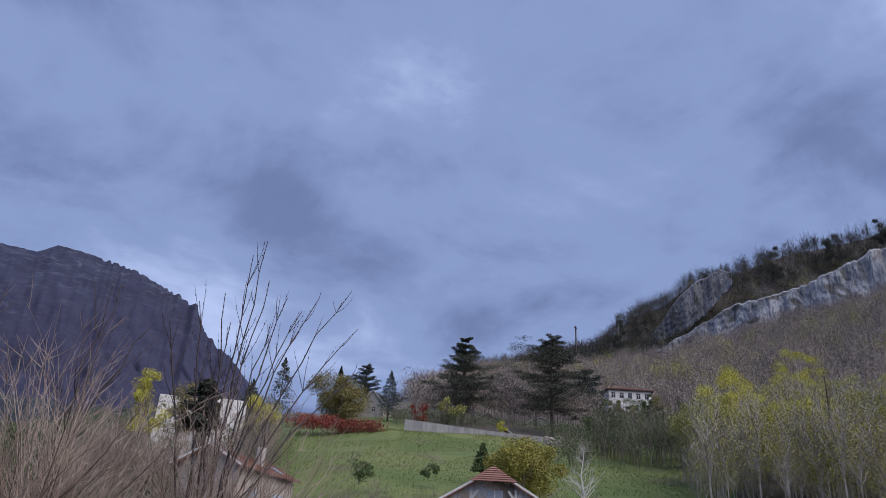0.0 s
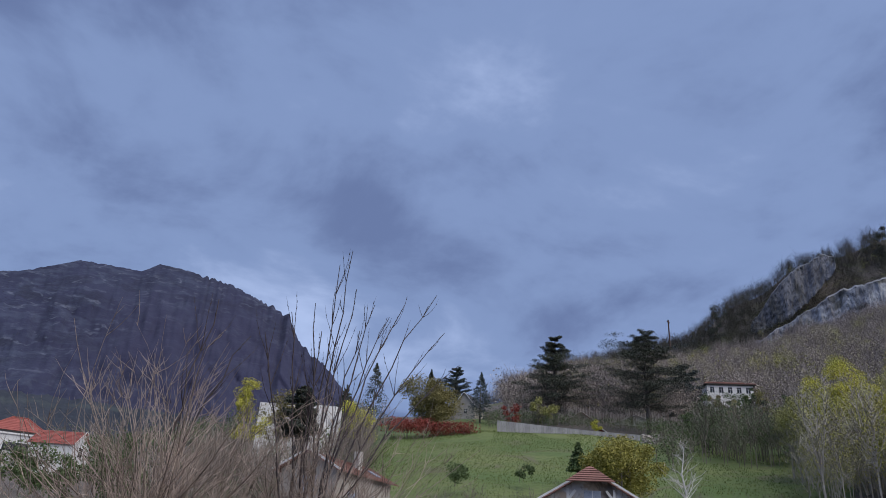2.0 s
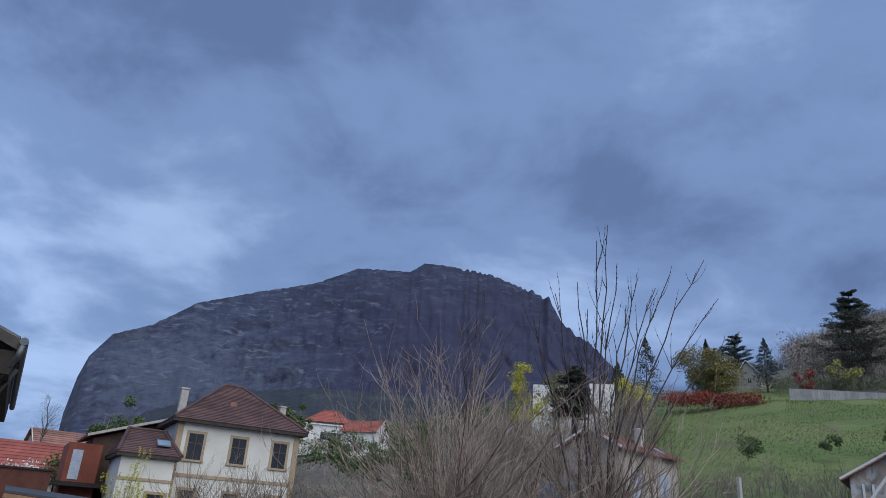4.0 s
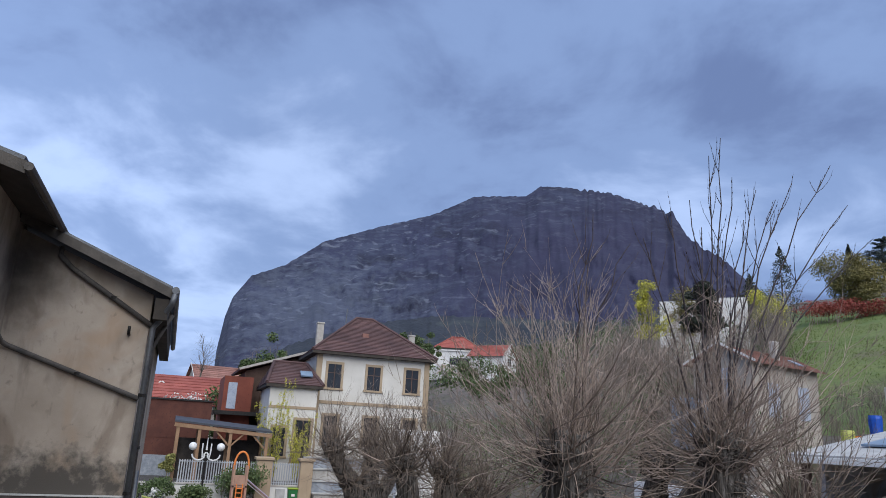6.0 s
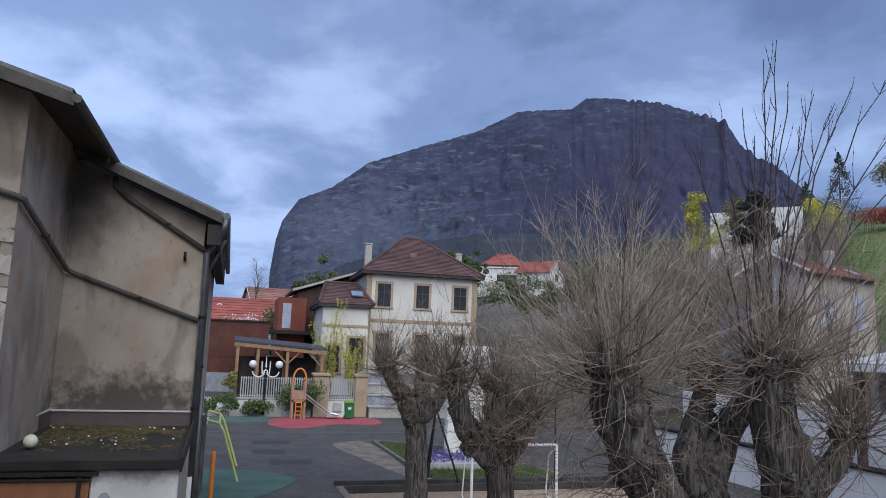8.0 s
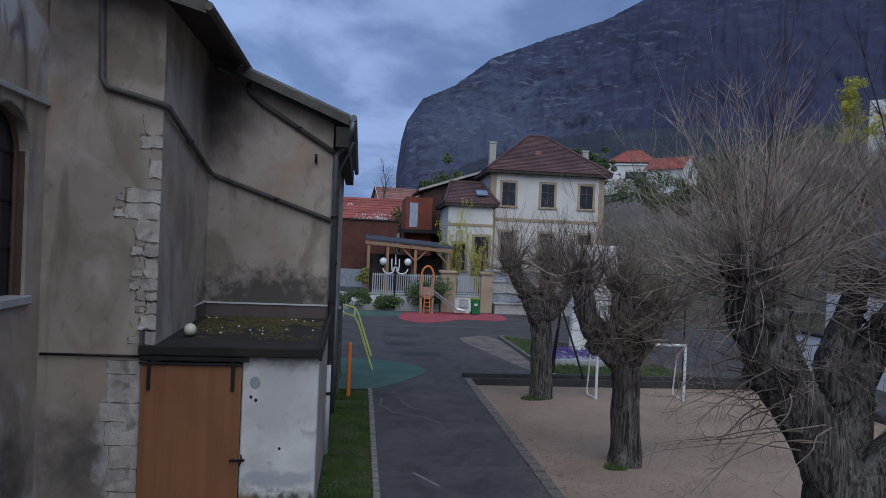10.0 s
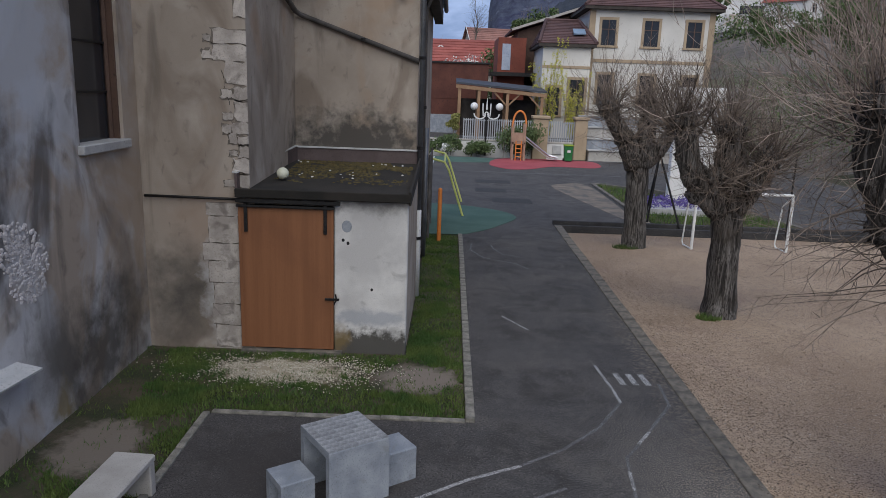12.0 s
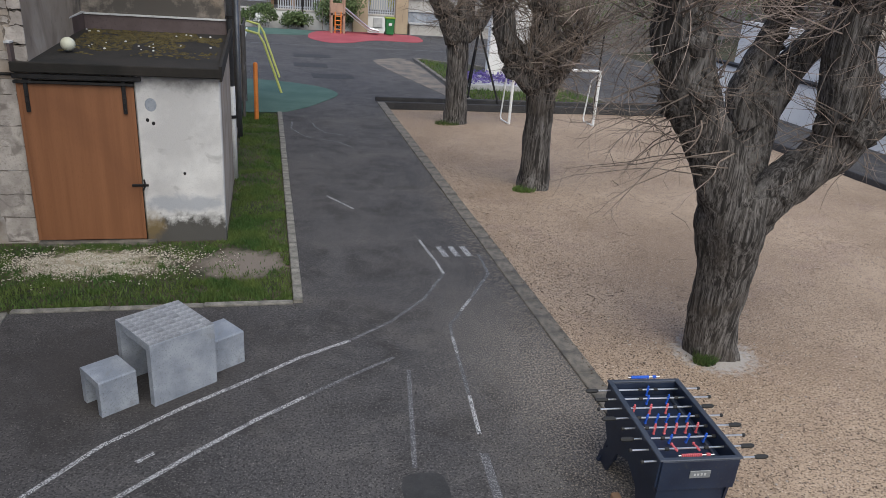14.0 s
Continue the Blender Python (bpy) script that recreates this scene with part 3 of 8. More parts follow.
# ---- mesh tools ----
class Shape:
    """Gathers vertices and faces of one mesh."""

    def __init__(self):
        self.v, self.f = [], []

    def add(self, verts, faces):
        n = len(self.v)
        self.v.extend(verts)
        self.f.extend([tuple(i + n for i in face) for face in faces])
        return self

    def box(self, x0, y0, z0, x1, y1, z1, c=0.0, m=None):
        """A box, with its edges cut by c, moved by m."""
        if c <= 0:
            vs = [Vector((x, y, z)) for z in (z0, z1) for y in (y0, y1) for x in (x0, x1)]
            fs = [(0, 2, 3, 1), (4, 5, 7, 6), (0, 1, 5, 4), (2, 6, 7, 3), (0, 4, 6, 2), (1, 3, 7, 5)]
        else:
            bm = bmesh.new()
            vs0 = [bm.verts.new((x, y, z)) for z in (z0, z1) for y in (y0, y1) for x in (x0, x1)]
            for q in [(0, 2, 3, 1), (4, 5, 7, 6), (0, 1, 5, 4), (2, 6, 7, 3), (0, 4, 6, 2), (1, 3, 7, 5)]:
                bm.faces.new([vs0[i] for i in q])
            bmesh.ops.bevel(bm, geom=bm.edges[:], offset=c, segments=1, affect="EDGES", profile=0.5)
            bm.verts.index_update()
            vs = [v.co.copy() for v in bm.verts]
            fs = [tuple(v.index for v in f.verts) for f in bm.faces]
            bm.free()
        if m is not None:
            vs = [m @ v for v in vs]
        return self.add(vs, fs)

    def tube(self, pts, radii, sides=8, cap=True, jitter=0.0):
        pts = [Vector(p) for p in pts]
        if not hasattr(radii, "__len__"):
            radii = [radii] * len(pts)
        rings, n = [], len(pts)
        d0 = (pts[1] - pts[0]).normalized()
        u = d0.orthogonal().normalized()
        for i, p in enumerate(pts):
            d = (pts[min(i + 1, n - 1)] - pts[max(i - 1, 0)]).normalized()
            u = (u - d * u.dot(d)).normalized()
            w = d.cross(u)
            ring = []
            for k in range(sides):
                a = 2 * math.pi * k / sides
                r = radii[i] * (1 + (random.uniform(-jitter, jitter) if jitter else 0))
                ring.append(p + (u * math.cos(a) + w * math.sin(a)) * r)
            rings.append(ring)
        vs = [v for ring in rings for v in ring]
        fs = [(i * sides + k, i * sides + (k + 1) % sides, (i + 1) * sides + (k + 1) % sides, (i + 1) * sides + k) for i in range(n - 1) for k in range(sides)]
        if cap:
            fs += [tuple(range(sides - 1, -1, -1)), tuple((n - 1) * sides + k for k in range(sides))]
        return self.add(vs, fs)

    def ball(self, c, r, seg=12, rings=8, squash=1.0, rough=0.0, freq=3.0):
        c = Vector(c)
        vs, fs = [], []
        for i in range(rings + 1):
            t = math.pi * i / rings
            for k in range(seg):
                a = 2 * math.pi * k / seg
                d = Vector((math.sin(t) * math.cos(a), math.sin(t) * math.sin(a), math.cos(t)))
                s = 1 + rough * noise.noise(d * freq + c * 3)
                vs.append(c + Vector((d.x, d.y, d.z * squash)) * r * s)
        for i in range(rings):
            for k in range(seg):
                fs.append((i * seg + k, (i + 1) * seg + k, (i + 1) * seg + (k + 1) % seg, i * seg + (k + 1) % seg))
        return self.add(vs, fs)

    def prism(self, outline, z0, z1):
        """An outline in x, y, raised from z0 to z1."""
        n = len(outline)
        vs = [Vector((x, y, z)) for z in (z0, z1) for x, y in outline]
        fs = [tuple(range(n - 1, -1, -1)), tuple(range(n, 2 * n))]
        fs += [(i, (i + 1) % n, n + (i + 1) % n, n + i) for i in range(n)]
        return self.add(vs, fs)

    def slab(self, quad, thick):
        """A four-cornered slab, with its top at the corners given and its depth along the normal."""
        q = [Vector(p) for p in quad]
        nrm = (q[1] - q[0]).cross(q[2] - q[0]).normalized()
        low = [p - nrm * thick for p in q]
        return self.add(q + low, [(0, 1, 2, 3), (7, 6, 5, 4), (0, 4, 5, 1), (1, 5, 6, 2), (2, 6, 7, 3), (3, 7, 4, 0)])

    def mesh(self, name, material, smooth=False):
        me = bpy.data.meshes.new(name)
        me.from_pydata([tuple(v) for v in self.v], [], self.f)
        me.materials.append(material)
        if smooth:
            me.polygons.foreach_set("use_smooth", [True] * len(me.polygons))
        me.update()
        return me


def part(name, shape, material, parent=None, label="", smooth=False):
    ob = new(name, shape.mesh(name, material, smooth))
    ob.parent = parent
    if label:
        ob["label"] = label
    return ob


def thing(name, label, category, at=(0, 0, 0), turn=0.0, group="", kind=""):
    ob = new(name)
    ob.matrix_basis = pose(*at, 0, 0, turn)
    return tagged(ob, label, category, group, kind)


def structure(name, shape, material, label, category, smooth=False):
    ob = part(name, shape, material, None, "", smooth)
    return tagged(ob, label, category, "", "structure")


def lerp(a, b, t):
    return a + (b - a) * t


def polar(az, r, z=0.0):
    return Vector((math.sin(radians(az)) * r, math.cos(radians(az)) * r, z))


def up_to(r, el):
    """The height that stands at the elevation el, seen from the window over the yard."""
    return 4.5 + r * math.tan(radians(el))


# ---- the land: one sheet from the yard to the horizon ----
RINGS = [0, 26, 50, 80, 130, 200, 350, 450, 530, 800, 1500, 4500]
LAND = {  # azimuth: height of the ground at each ring
    -180: [-0.5, -0.5, -0.3, 0, 1, 2, 4, 6, 8, 10, 15, 20],
    -40: [-0.5, -0.5, 0, 1, 2, 4, 6, 8, 10, 14, 18, 20],
    0: [-0.5, -0.5, -0.4, 1, 3, 6, 12, 14, 16, 20, 25, 30],
    12: [-0.5, -0.5, -0.4, 2.5, 8, 16, 24, 30, 36, 52, 100, 110],
    25: [-0.5, -0.5, -0.3, 5, 14, 25, 40, 48, 56, 78, 170, 170],
    42: [-0.5, -0.5, 2.6, 9, 18.5, 38, 62, 72, 80, 96, 170, 170],
    48: [-0.5, -0.5, 4.5, 11.5, 26.0, 43, 66, 76, 84, 100, 150, 150],
    55: [-0.5, -0.5, 5, 12.5, 27.9, 46, 80, 92, 116, 116, 120, 120],
    62: [-0.5, -0.5, 5.5, 12.5, 28, 47, 95, 115, 148, 148, 130, 130],
    70: [-0.5, -0.5, 5.5, 12.5, 26.5, 46, 98, 126, 162, 162, 140, 140],
    76: [-0.5, -0.5, 5.5, 12, 25.5, 48, 98, 130, 197, 197, 170, 150],
    80: [-0.5, -0.5, 5.5, 12, 26, 50, 105, 138, 218, 220, 200, 160],
    88: [-0.5, -0.5, 5.5, 12, 28, 54, 116, 150, 233, 240, 210, 160],
    95: [-0.5, -0.5, 5.5, 12, 30, 58, 125, 160, 239, 246, 210, 160],
    125: [-0.5, -0.5, 4, 9, 22, 45, 90, 120, 150, 170, 150, 120],
    180: [-0.5, -0.5, 0, 0, 1, 2, 4, 6, 8, 10, 15, 20],
}
LAND_AZ = sorted(LAND)


def land(x, y):
    r, az = math.hypot(x, y), math.degrees(math.atan2(x, y))
    j = max(i for i in range(len(RINGS) - 1) if RINGS[i] <= min(r, 4499))
    u = (min(r, 4500) - RINGS[j]) / (RINGS[j + 1] - RINGS[j])
    k = max(i for i in range(len(LAND_AZ) - 1) if LAND_AZ[i] <= min(az, 179.99))
    v = (az - LAND_AZ[k]) / (LAND_AZ[k + 1] - LAND_AZ[k])
    v = v * v * (3 - 2 * v)
    a, b = LAND[LAND_AZ[k]], LAND[LAND_AZ[k + 1]]
    z = lerp(lerp(a[j], a[j + 1], u), lerp(b[j], b[j + 1], u), v)
    if r > 50:
        z += noise.noise(Vector((x * 0.02, y * 0.02, 3))) * min(1.2, (r - 50) * 0.02)
    return z


def build_land():
    radii = sorted(set([0, 12, 20, 26] + [int(26 * 1.045 ** i) for i in range(1, 120) if 26 * 1.045 ** i < 4500] + [450, 530, 4500]))
    azs = [a for a in range(-180, -20, 8)] + [-20 + 1.0 * i for i in range(0, 131)] + [a for a in range(114, 180, 6)]
    sh = Shape()
    for r in radii:
        for a in azs:
            p = polar(a, r)
            sh.v.append(Vector((p.x, p.y, land(p.x, p.y) - 0.12)))
    n = len(azs)
    mats = []
    for i in range(len(radii) - 1):
        for k in range(n):
            sh.f.append((i * n + k, i * n + (k + 1) % n, (i + 1) * n + (k + 1) % n, (i + 1) * n + k))
            r, a = radii[i], azs[k]
            in_field = 54 < r < (165 if a < 57 else 138) and 44 < a < 81
            mats.append(1 if in_field else 0 if r > 48 else 2)
    ob = structure("ground", sh, hill_m, "sloping land with green meadow and wooded hillside", "ground", True)
    for m in (field_m, soil):
        ob.data.materials.append(m)
    ob.data.polygons.foreach_set("material_index", mats)


build_land()


def keyed(rows, x):
    """Reads a value from rows of (x, value, ...) at x."""
    for a, b in zip(rows, rows[1:]):
        if x <= b[0]:
            t = max(0.0, (x - a[0]) / (b[0] - a[0]))
            return [lerp(p, q, t) for p, q in zip(a[1:], b[1:])]
    return list(rows[-1][1:])


RIDGE = [(2.6, 5.6), (2.9, 8.2), (3.3, 9.7), (4.5, 11.5), (7.0, 12.6), (10, 14.8), (14.6, 16.4), (18.8, 17.6), (22.2, 19.2), (24.1, 19.3), (26.6, 19.35), (27.8, 20.15),
         (30.1, 20.05), (33.8, 19.5), (36, 18.7), (38.5, 17.8), (39.4, 16.2), (40.4, 15.2), (41.8, 14.4), (43.7, 12.5), (46, 10.5), (49, 8)]


def build_mountain():
    sh = Shape()
    azs = [2.6 + 0.1 * i for i in range(465)]
    rows = 46
    for a in azs:
        top = keyed(RIDGE, a)[0]
        crag = noise.fractal(Vector((a * 2.2, 0, 0)), 0.9, 2.1, 4) * (0.28 if a > 31 else 0.07)
        top += crag
        foot = lerp(1.0, 7.5, min(1, max(0, (a - 2) / 30)))
        for j in range(rows + 1):
            t = j / rows
            el = lerp(foot, top, t)
            steep = 1 - 0.35 * min(1, max(0, (13 - a) / 10)) - 0.5 * min(1, max(0, (a - 38) / 5))
            r = 1700 + 750 * t ** 1.15 * steep
            q = Vector((a * 0.45, t * 5.0, 1.3))
            r += (noise.ridged_multi_fractal(q, 0.95, 2.1, 5, 1.0, 2.0) - 1.2) * 34 * min(1, max(0.12, (a - 3) / 9)) * min(1, 3.2 * (1 - t) + 0.10) * min(1, t * 3)
            r += noise.fractal(Vector((a * 1.6 + t * 2.0, t * 7.0 - a * 0.25, 7)), 0.8, 2.0, 7) * 9
            r -= 16 * abs(noise.noise(Vector((a * 0.12, t * 9.0 - a * 0.33, 11)))) * min(1, t * 3) * (1 - t)
            p = polar(a, r)
            sh.v.append(Vector((p.x, p.y, up_to(r, el))))
    n = rows + 1
    for i in range(len(azs) - 1):
        for j in range(rows):
            sh.f.append((i * n + j, (i + 1) * n + j, (i + 1) * n + j + 1, i * n + j + 1))
    structure("mountain", sh, mountain_m, "dark wooded mountain with painted blue haze, pale rock bands and a craggy ridge", "mountain", True)


build_mountain()
FOOTHILL = [(2.6, 3.2), (5, 4.6), (8, 6.4), (12, 7.9), (16, 8.9), (20, 9.5), (26, 9.6), (34, 9.4), (42, 8.6), (48, 7.5)]


def build_foothill():
    """The dark wooded slope between the village and the mountain."""
    sh = Shape()
    azs = [2.6 + 0.12 * i for i in range(380)]
    rows = 14
    for a in azs:
        top = keyed(FOOTHILL, a)[0] + 0.25 * noise.fractal(Vector((a * 0.9, 3, 0)), 0.8, 2, 6)
        for j in range(rows + 1):
            t = j / rows
            r = 900 + 420 * t + 14 * noise.fractal(Vector((a * 0.8, t * 6, 2)), 0.8, 2, 5)
            p = polar(a, r)
            sh.v.append(Vector((p.x, p.y, up_to(r, lerp(1.0, top, t)))))
    n = rows + 1
    for i in range(len(azs) - 1):
        for j in range(rows):
            sh.f.append((i * n + j, (i + 1) * n + j, (i + 1) * n + j + 1, i * n + j + 1))
    structure("foothill", sh, foothill_m, "dark wooded foothill with painted blue haze below the mountain", "hill", True)


build_foothill()

CLIFF = [(74.6, 15.6, 16.2), (75.6, 15.9, 16.6), (77.9, 16.2, 17.8), (79.1, 16.6, 18.4), (82.2, 17.3, 20.0), (86, 18.2, 20.6), (88.1, 18.6, 21.2), (90, 18.9, 21.9), (93, 19.8, 22.9), (98, 20.5, 23.6)]
CLIFF_UP = [(75.8, 17.6, 18.0), (76.6, 17.9, 19.0), (78.6, 18.6, 21.3), (80.0, 19.6, 22.1), (81.6, 21.2, 22.7), (82.4, 21.8, 22.4)]


def build_cliff(name, rows_el, r0, step, material=cliff_m):
    sh = Shape()
    azs = [rows_el[0][0] + step * i for i in range(int((rows_el[-1][0] - rows_el[0][0]) / step) + 1)]
    rows = 30
    for a in azs:
        lo, hi = keyed(rows_el, a)
        hi += noise.fractal(Vector((a * 1.1, 2, 0)), 0.8, 2, 6) * 0.2
        lo += noise.fractal(Vector((a * 0.7, 9, 0)), 0.8, 2, 5) * 0.55 - 0.3
        for j in range(rows + 1):
            t = j / rows
            s, zz = a * 0.01745 * r0, t * (hi - lo) * 0.01745 * r0
            r = r0 + 5 * t + noise.fractal(Vector((s * 0.03, zz * 0.012, 4)), 0.8, 2.1, 6) * 7.0 + noise.fractal(Vector((s * 0.17, zz * 0.05, 1)), 0.7, 2.1, 5) * 1.5
            r += 2.4 * abs(noise.noise(Vector((s * 0.09, zz * 0.02, 8)))) + 1.2 * noise.noise(Vector((s * 0.03, zz * 0.35, 2))) + (16 if j == rows else 0)
            p = polar(a, r)
            sh.v.append(Vector((p.x, p.y, up_to(r, lerp(lo, hi, t)))))
    n = rows + 1
    for i in range(len(azs) - 1):
        for j in range(rows):
            sh.f.append((i * n + j, (i + 1) * n + j, (i + 1) * n + j + 1, i * n + j + 1))
    structure(name, sh, material, "pale grey limestone cliff above the woods" if material is cliff_m else "dark weathered rock face on the wooded ridge", "cliff")


build_cliff("cliff", CLIFF, 440, 0.07)
build_cliff("upper_cliff", CLIFF_UP, 470, 0.07, cliff_dark)


# ---- the yard ----
def sand_z(x, y):
    return -0.02 - 0.2 * min(1, max(0, (y - 13) / 10)) + 0.012 * noise.noise(Vector((x * 0.7, y * 0.7, 0)))


def sheet(name, x0, y0, x1, y1, step, zfun, material, label, category):
    sh = Shape()
    nx, ny = max(1, int((x1 - x0) / step)), max(1, int((y1 - y0) / step))
    for j in range(ny + 1):
        for i in range(nx + 1):
            x, y = lerp(x0, x1, i / nx), lerp(y0, y1, j / ny)
            sh.v.append(Vector((x, y, zfun(x, y))))
    for j in range(ny):
        for i in range(nx):
            a = j * (nx + 1) + i
            sh.f.append((a, a + 1, a + nx + 2, a + nx + 1))
    return structure(name, sh, material, label, category, True)


def wavy(scale, amp, z=0.0):
    return lambda x, y: z + amp * noise.noise(Vector((x * scale, y * scale, 5)))


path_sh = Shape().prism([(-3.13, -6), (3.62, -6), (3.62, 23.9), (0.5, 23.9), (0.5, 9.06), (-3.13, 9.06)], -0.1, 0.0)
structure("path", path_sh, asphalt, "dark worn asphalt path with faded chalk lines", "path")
far_sh = Shape().prism([(-9, 23.9), (21, 23.9), (21, 46.6), (-9, 46.6)], -0.3, 0.0)
structure("yard_pavement", far_sh, asphalt, "dark asphalt school yard beyond the path", "pavement")
right_sh = Shape().prism([(15.35, -4), (18.3, -4), (18.3, 23.9), (15.35, 23.9)], -0.3, 0.02)
structure("side_pavement", right_sh, asphalt, "grey asphalt strip along the white wall", "pavement")
sheet("sand_area", 3.86, -5, 15.1, 23.6, 0.3, sand_z, sand, "pale pinkish sand play area with scattered grit", "sand")
sheet("lawn", -5.2, 2.5, 0.36, 24, 0.25, lambda x, y: (-0.015 if (x < -3.25 or y > 9.13) else -0.2) + 0.02 * noise.noise(Vector((x, y, 2))), soil, "thin grass and bare soil beside the path", "lawn")


def kerb_run(name, a, b, w, top, length, label, stone=kerb_m):
    """A run of kerb stones from a to b, each a piece of its own."""
    run = tagged(new(name), label, "kerb", "", "structure")
    a, b = Vector((*a, 0)), Vector((*b, 0))
    d = (b - a).normalized()
    count = max(1, round((b - a).length / length))
    l = (b - a).length / count
    base = Shape().box(-w / 2, 0.0015, -0.15, w / 2, l - 0.0015, top, 0.010).mesh("kerb_stone", stone)
    turn = math.degrees(math.atan2(-d.x, d.y))
    for i in range(count):
        ob = new("kerb_stone", base)
        ob.parent = run
        p = a + d * (i * l)
        ob.matrix_basis = pose(p.x, p.y, random.uniform(-0.008, 0.008), random.uniform(-0.3, 0.3), random.uniform(-0.8, 0.8), turn + random.uniform(-0.3, 0.3))
    return run


kerb_run("lawn_kerb", (0.43, 9.1), (0.43, 21.6), 0.13, 0.035, 1.0, "narrow weathered concrete kerb along the grass", kerb_pale)
kerb_run("lawn_kerb", (0.36, 9.08), (-3.12, 9.1), 0.10, 0.03, 1.0, "narrow weathered concrete kerb along the grass", kerb_pale)
kerb_run("lawn_kerb", (-3.18, 9.05), (-3.18, 3.0), 0.10, 0.03, 1.0, "narrow weathered concrete kerb along the grass", kerb_pale)
kerb_run("sand_kerb", (3.74, -2.0), (3.74, 23.6), 0.25, 0.03, 1.0, "broad worn concrete kerb along the sand")

for y0, z0, z1 in ((23.62, -0.4, 0.02), (23.86, -0.2, 0.14)):
    sh = Shape().box(3.6, y0, z0, 15.4, y0 + 0.14, z1, 0.015)
    structure("timber_edging", sh, black_edge, "black timber edging along the sand", "edging")
sh = Shape().box(15.1, -4, -0.4, 15.3, 23.6, 0.10, 0.015)
structure("timber_edging", sh, black_edge, "black timber edging along the sand", "edging")


def blob(name, pts, z0, z1, material, label, category):
    """A flat mat with a rounded outline through the points."""
    out, n = [], len(pts)
    for i in range(n):
        p0, p1, p2, p3 = (Vector(pts[(i + k - 1) % n]) for k in range(4))
        for s in range(6):
            t = s / 6
            out.append(0.5 * ((2 * p1) + (p2 - p0) * t + (2 * p0 - 5 * p1 + 4 * p2 - p3) * t * t + (3 * p1 - p0 - 3 * p2 + p3) * t ** 3))
    return structure(name, Shape().prism([(p.x, p.y) for p in out], z0, z1), material, label, category)


blob("green_mat", [(0.05, 21.6), (0.95, 22.1), (1.75, 23.3), (2.45, 25.0), (1.6, 26.5), (-0.5, 27.4), (-3, 27), (-3, 22)], 0.002, 0.014, green_rubber, "dark green rubber safety mat on the yard", "mat")
blob("red_mat", [(2.4, 42.6), (3.2, 40.3), (4.5, 40.4), (6.2, 42.2), (8.6, 42.2), (9.3, 44), (8.6, 46.2), (3.6, 46.2)], 0.002, 0.014, red_rubber, "red rubber mat under the slide", "mat")
blob("green_border", [(-3, 45.9), (-3, 43.2), (0, 43), (2.2, 43.4), (2.9, 44.6), (2.4, 46.1)], 0.001, 0.009, green_rubber, "green rubber strip before the low wall", "mat")
blob("tar_patch", [(1.23, 5.36), (1.45, 5.40), (1.60, 5.33), (1.60, 5.0), (1.4, 4.9), (1.2, 5.05)], -0.02, 0.005, patch_tar, "square black tar patch in the path", "patch")
blob("pale_slab", [(4.9, 33), (5.4, 34.4), (6.7, 34.3), (6.8, 27), (6.5, 25.2), (6.0, 27)], 0.001, 0.006, asphalt_worn, "pale concrete strip along the flower bed", "pavement")


def line(pts, w, material, label):
    """A painted line on the ground."""
    sh = Shape()
    ps = [Vector((*p, 0.005)) for p in pts]
    for i, p in enumerate(ps):
        d = (ps[min(i + 1, len(ps) - 1)] - ps[max(i - 1, 0)]).normalized()
        s = Vector((-d.y, d.x, 0)) * w / 2
        sh.v += [p - s, p + s]
    sh.f = [(2 * i, 2 * i + 2, 2 * i + 3, 2 * i + 1) for i in range(len(ps) - 1)]
    structure("painted_line", sh, material, label, "marking")


WL, FL = "worn white painted line on the asphalt", "faint worn chalk line on the asphalt"
line([(-2.6, 4.7), (-2.02, 5.59), (-1.52, 6.21), (-0.81, 6.77), (-0.25, 7.15), (0.38, 7.61), (1.02, 7.96)], 0.055, line_white, WL)
line([(1.04, 7.98), (1.6, 8.4), (2.18, 9.03), (2.66, 9.85)], 0.05, line_faint, FL)
line([(2.67, 9.87), (2.66, 10.3), (2.60, 10.9), (2.57, 11.3)], 0.048, line_white, WL)
line([(-1.6, 5.1), (-1.24, 5.48), (-0.64, 6.01), (-0.12, 6.43), (0.4, 6.79)], 0.055, line_white, WL)
line([(0.4, 6.79), (0.8, 7.06), (1.11, 7.26), (1.5, 7.5)], 0.05, line_faint, FL)
line([(3.44, 10.6), (3.38, 9.83), (2.88, 9.02)], 0.05, line_faint, FL)
line([(2.86, 8.98), (2.62, 8.62)], 0.045, line_white, WL)
line([(2.62, 8.60), (2.38, 8.25), (2.33, 7.95)], 0.045, line_faint, FL)
line([(2.33, 7.93), (2.29, 7.5)], 0.045, line_white, WL)
line([(2.28, 7.48), (2.24, 7.0), (2.2, 6.62)], 0.045, line_faint, FL)
line([(2.2, 6.6), (2.12, 5.9)], 0.045, line_white, WL)
line([(1.62, 7.2), (1.5, 6.4), (1.36, 5.48)], 0.05, line_faint, FL)
line([(2.08, 5.6), (2.03, 4.9), (2.0, 4.3)], 0.09, line_faint, FL)
line([(-1.17, 5.92), (-1.03, 6.04)], 0.05, line_white, WL)
for k in range(3):
    x = 2.84 + 0.2 * k
    line([(x, 10.97), (x + 0.03, 10.53)], 0.10, line_white, "short white painted bar on the asphalt")
line([(0.76, 20.5), (0.69, 19.56), (1.02, 18.68), (1.84, 18.13), (2.14, 17.6)], 0.05, line_faint, FL)
line([(1.3, 20.3), (1.35, 19.82), (1.56, 19.17), (2.06, 18.88)], 0.05, line_faint, FL)
line([(1.18, 13.74), (1.62, 12.95)], 0.048, line_white, WL)
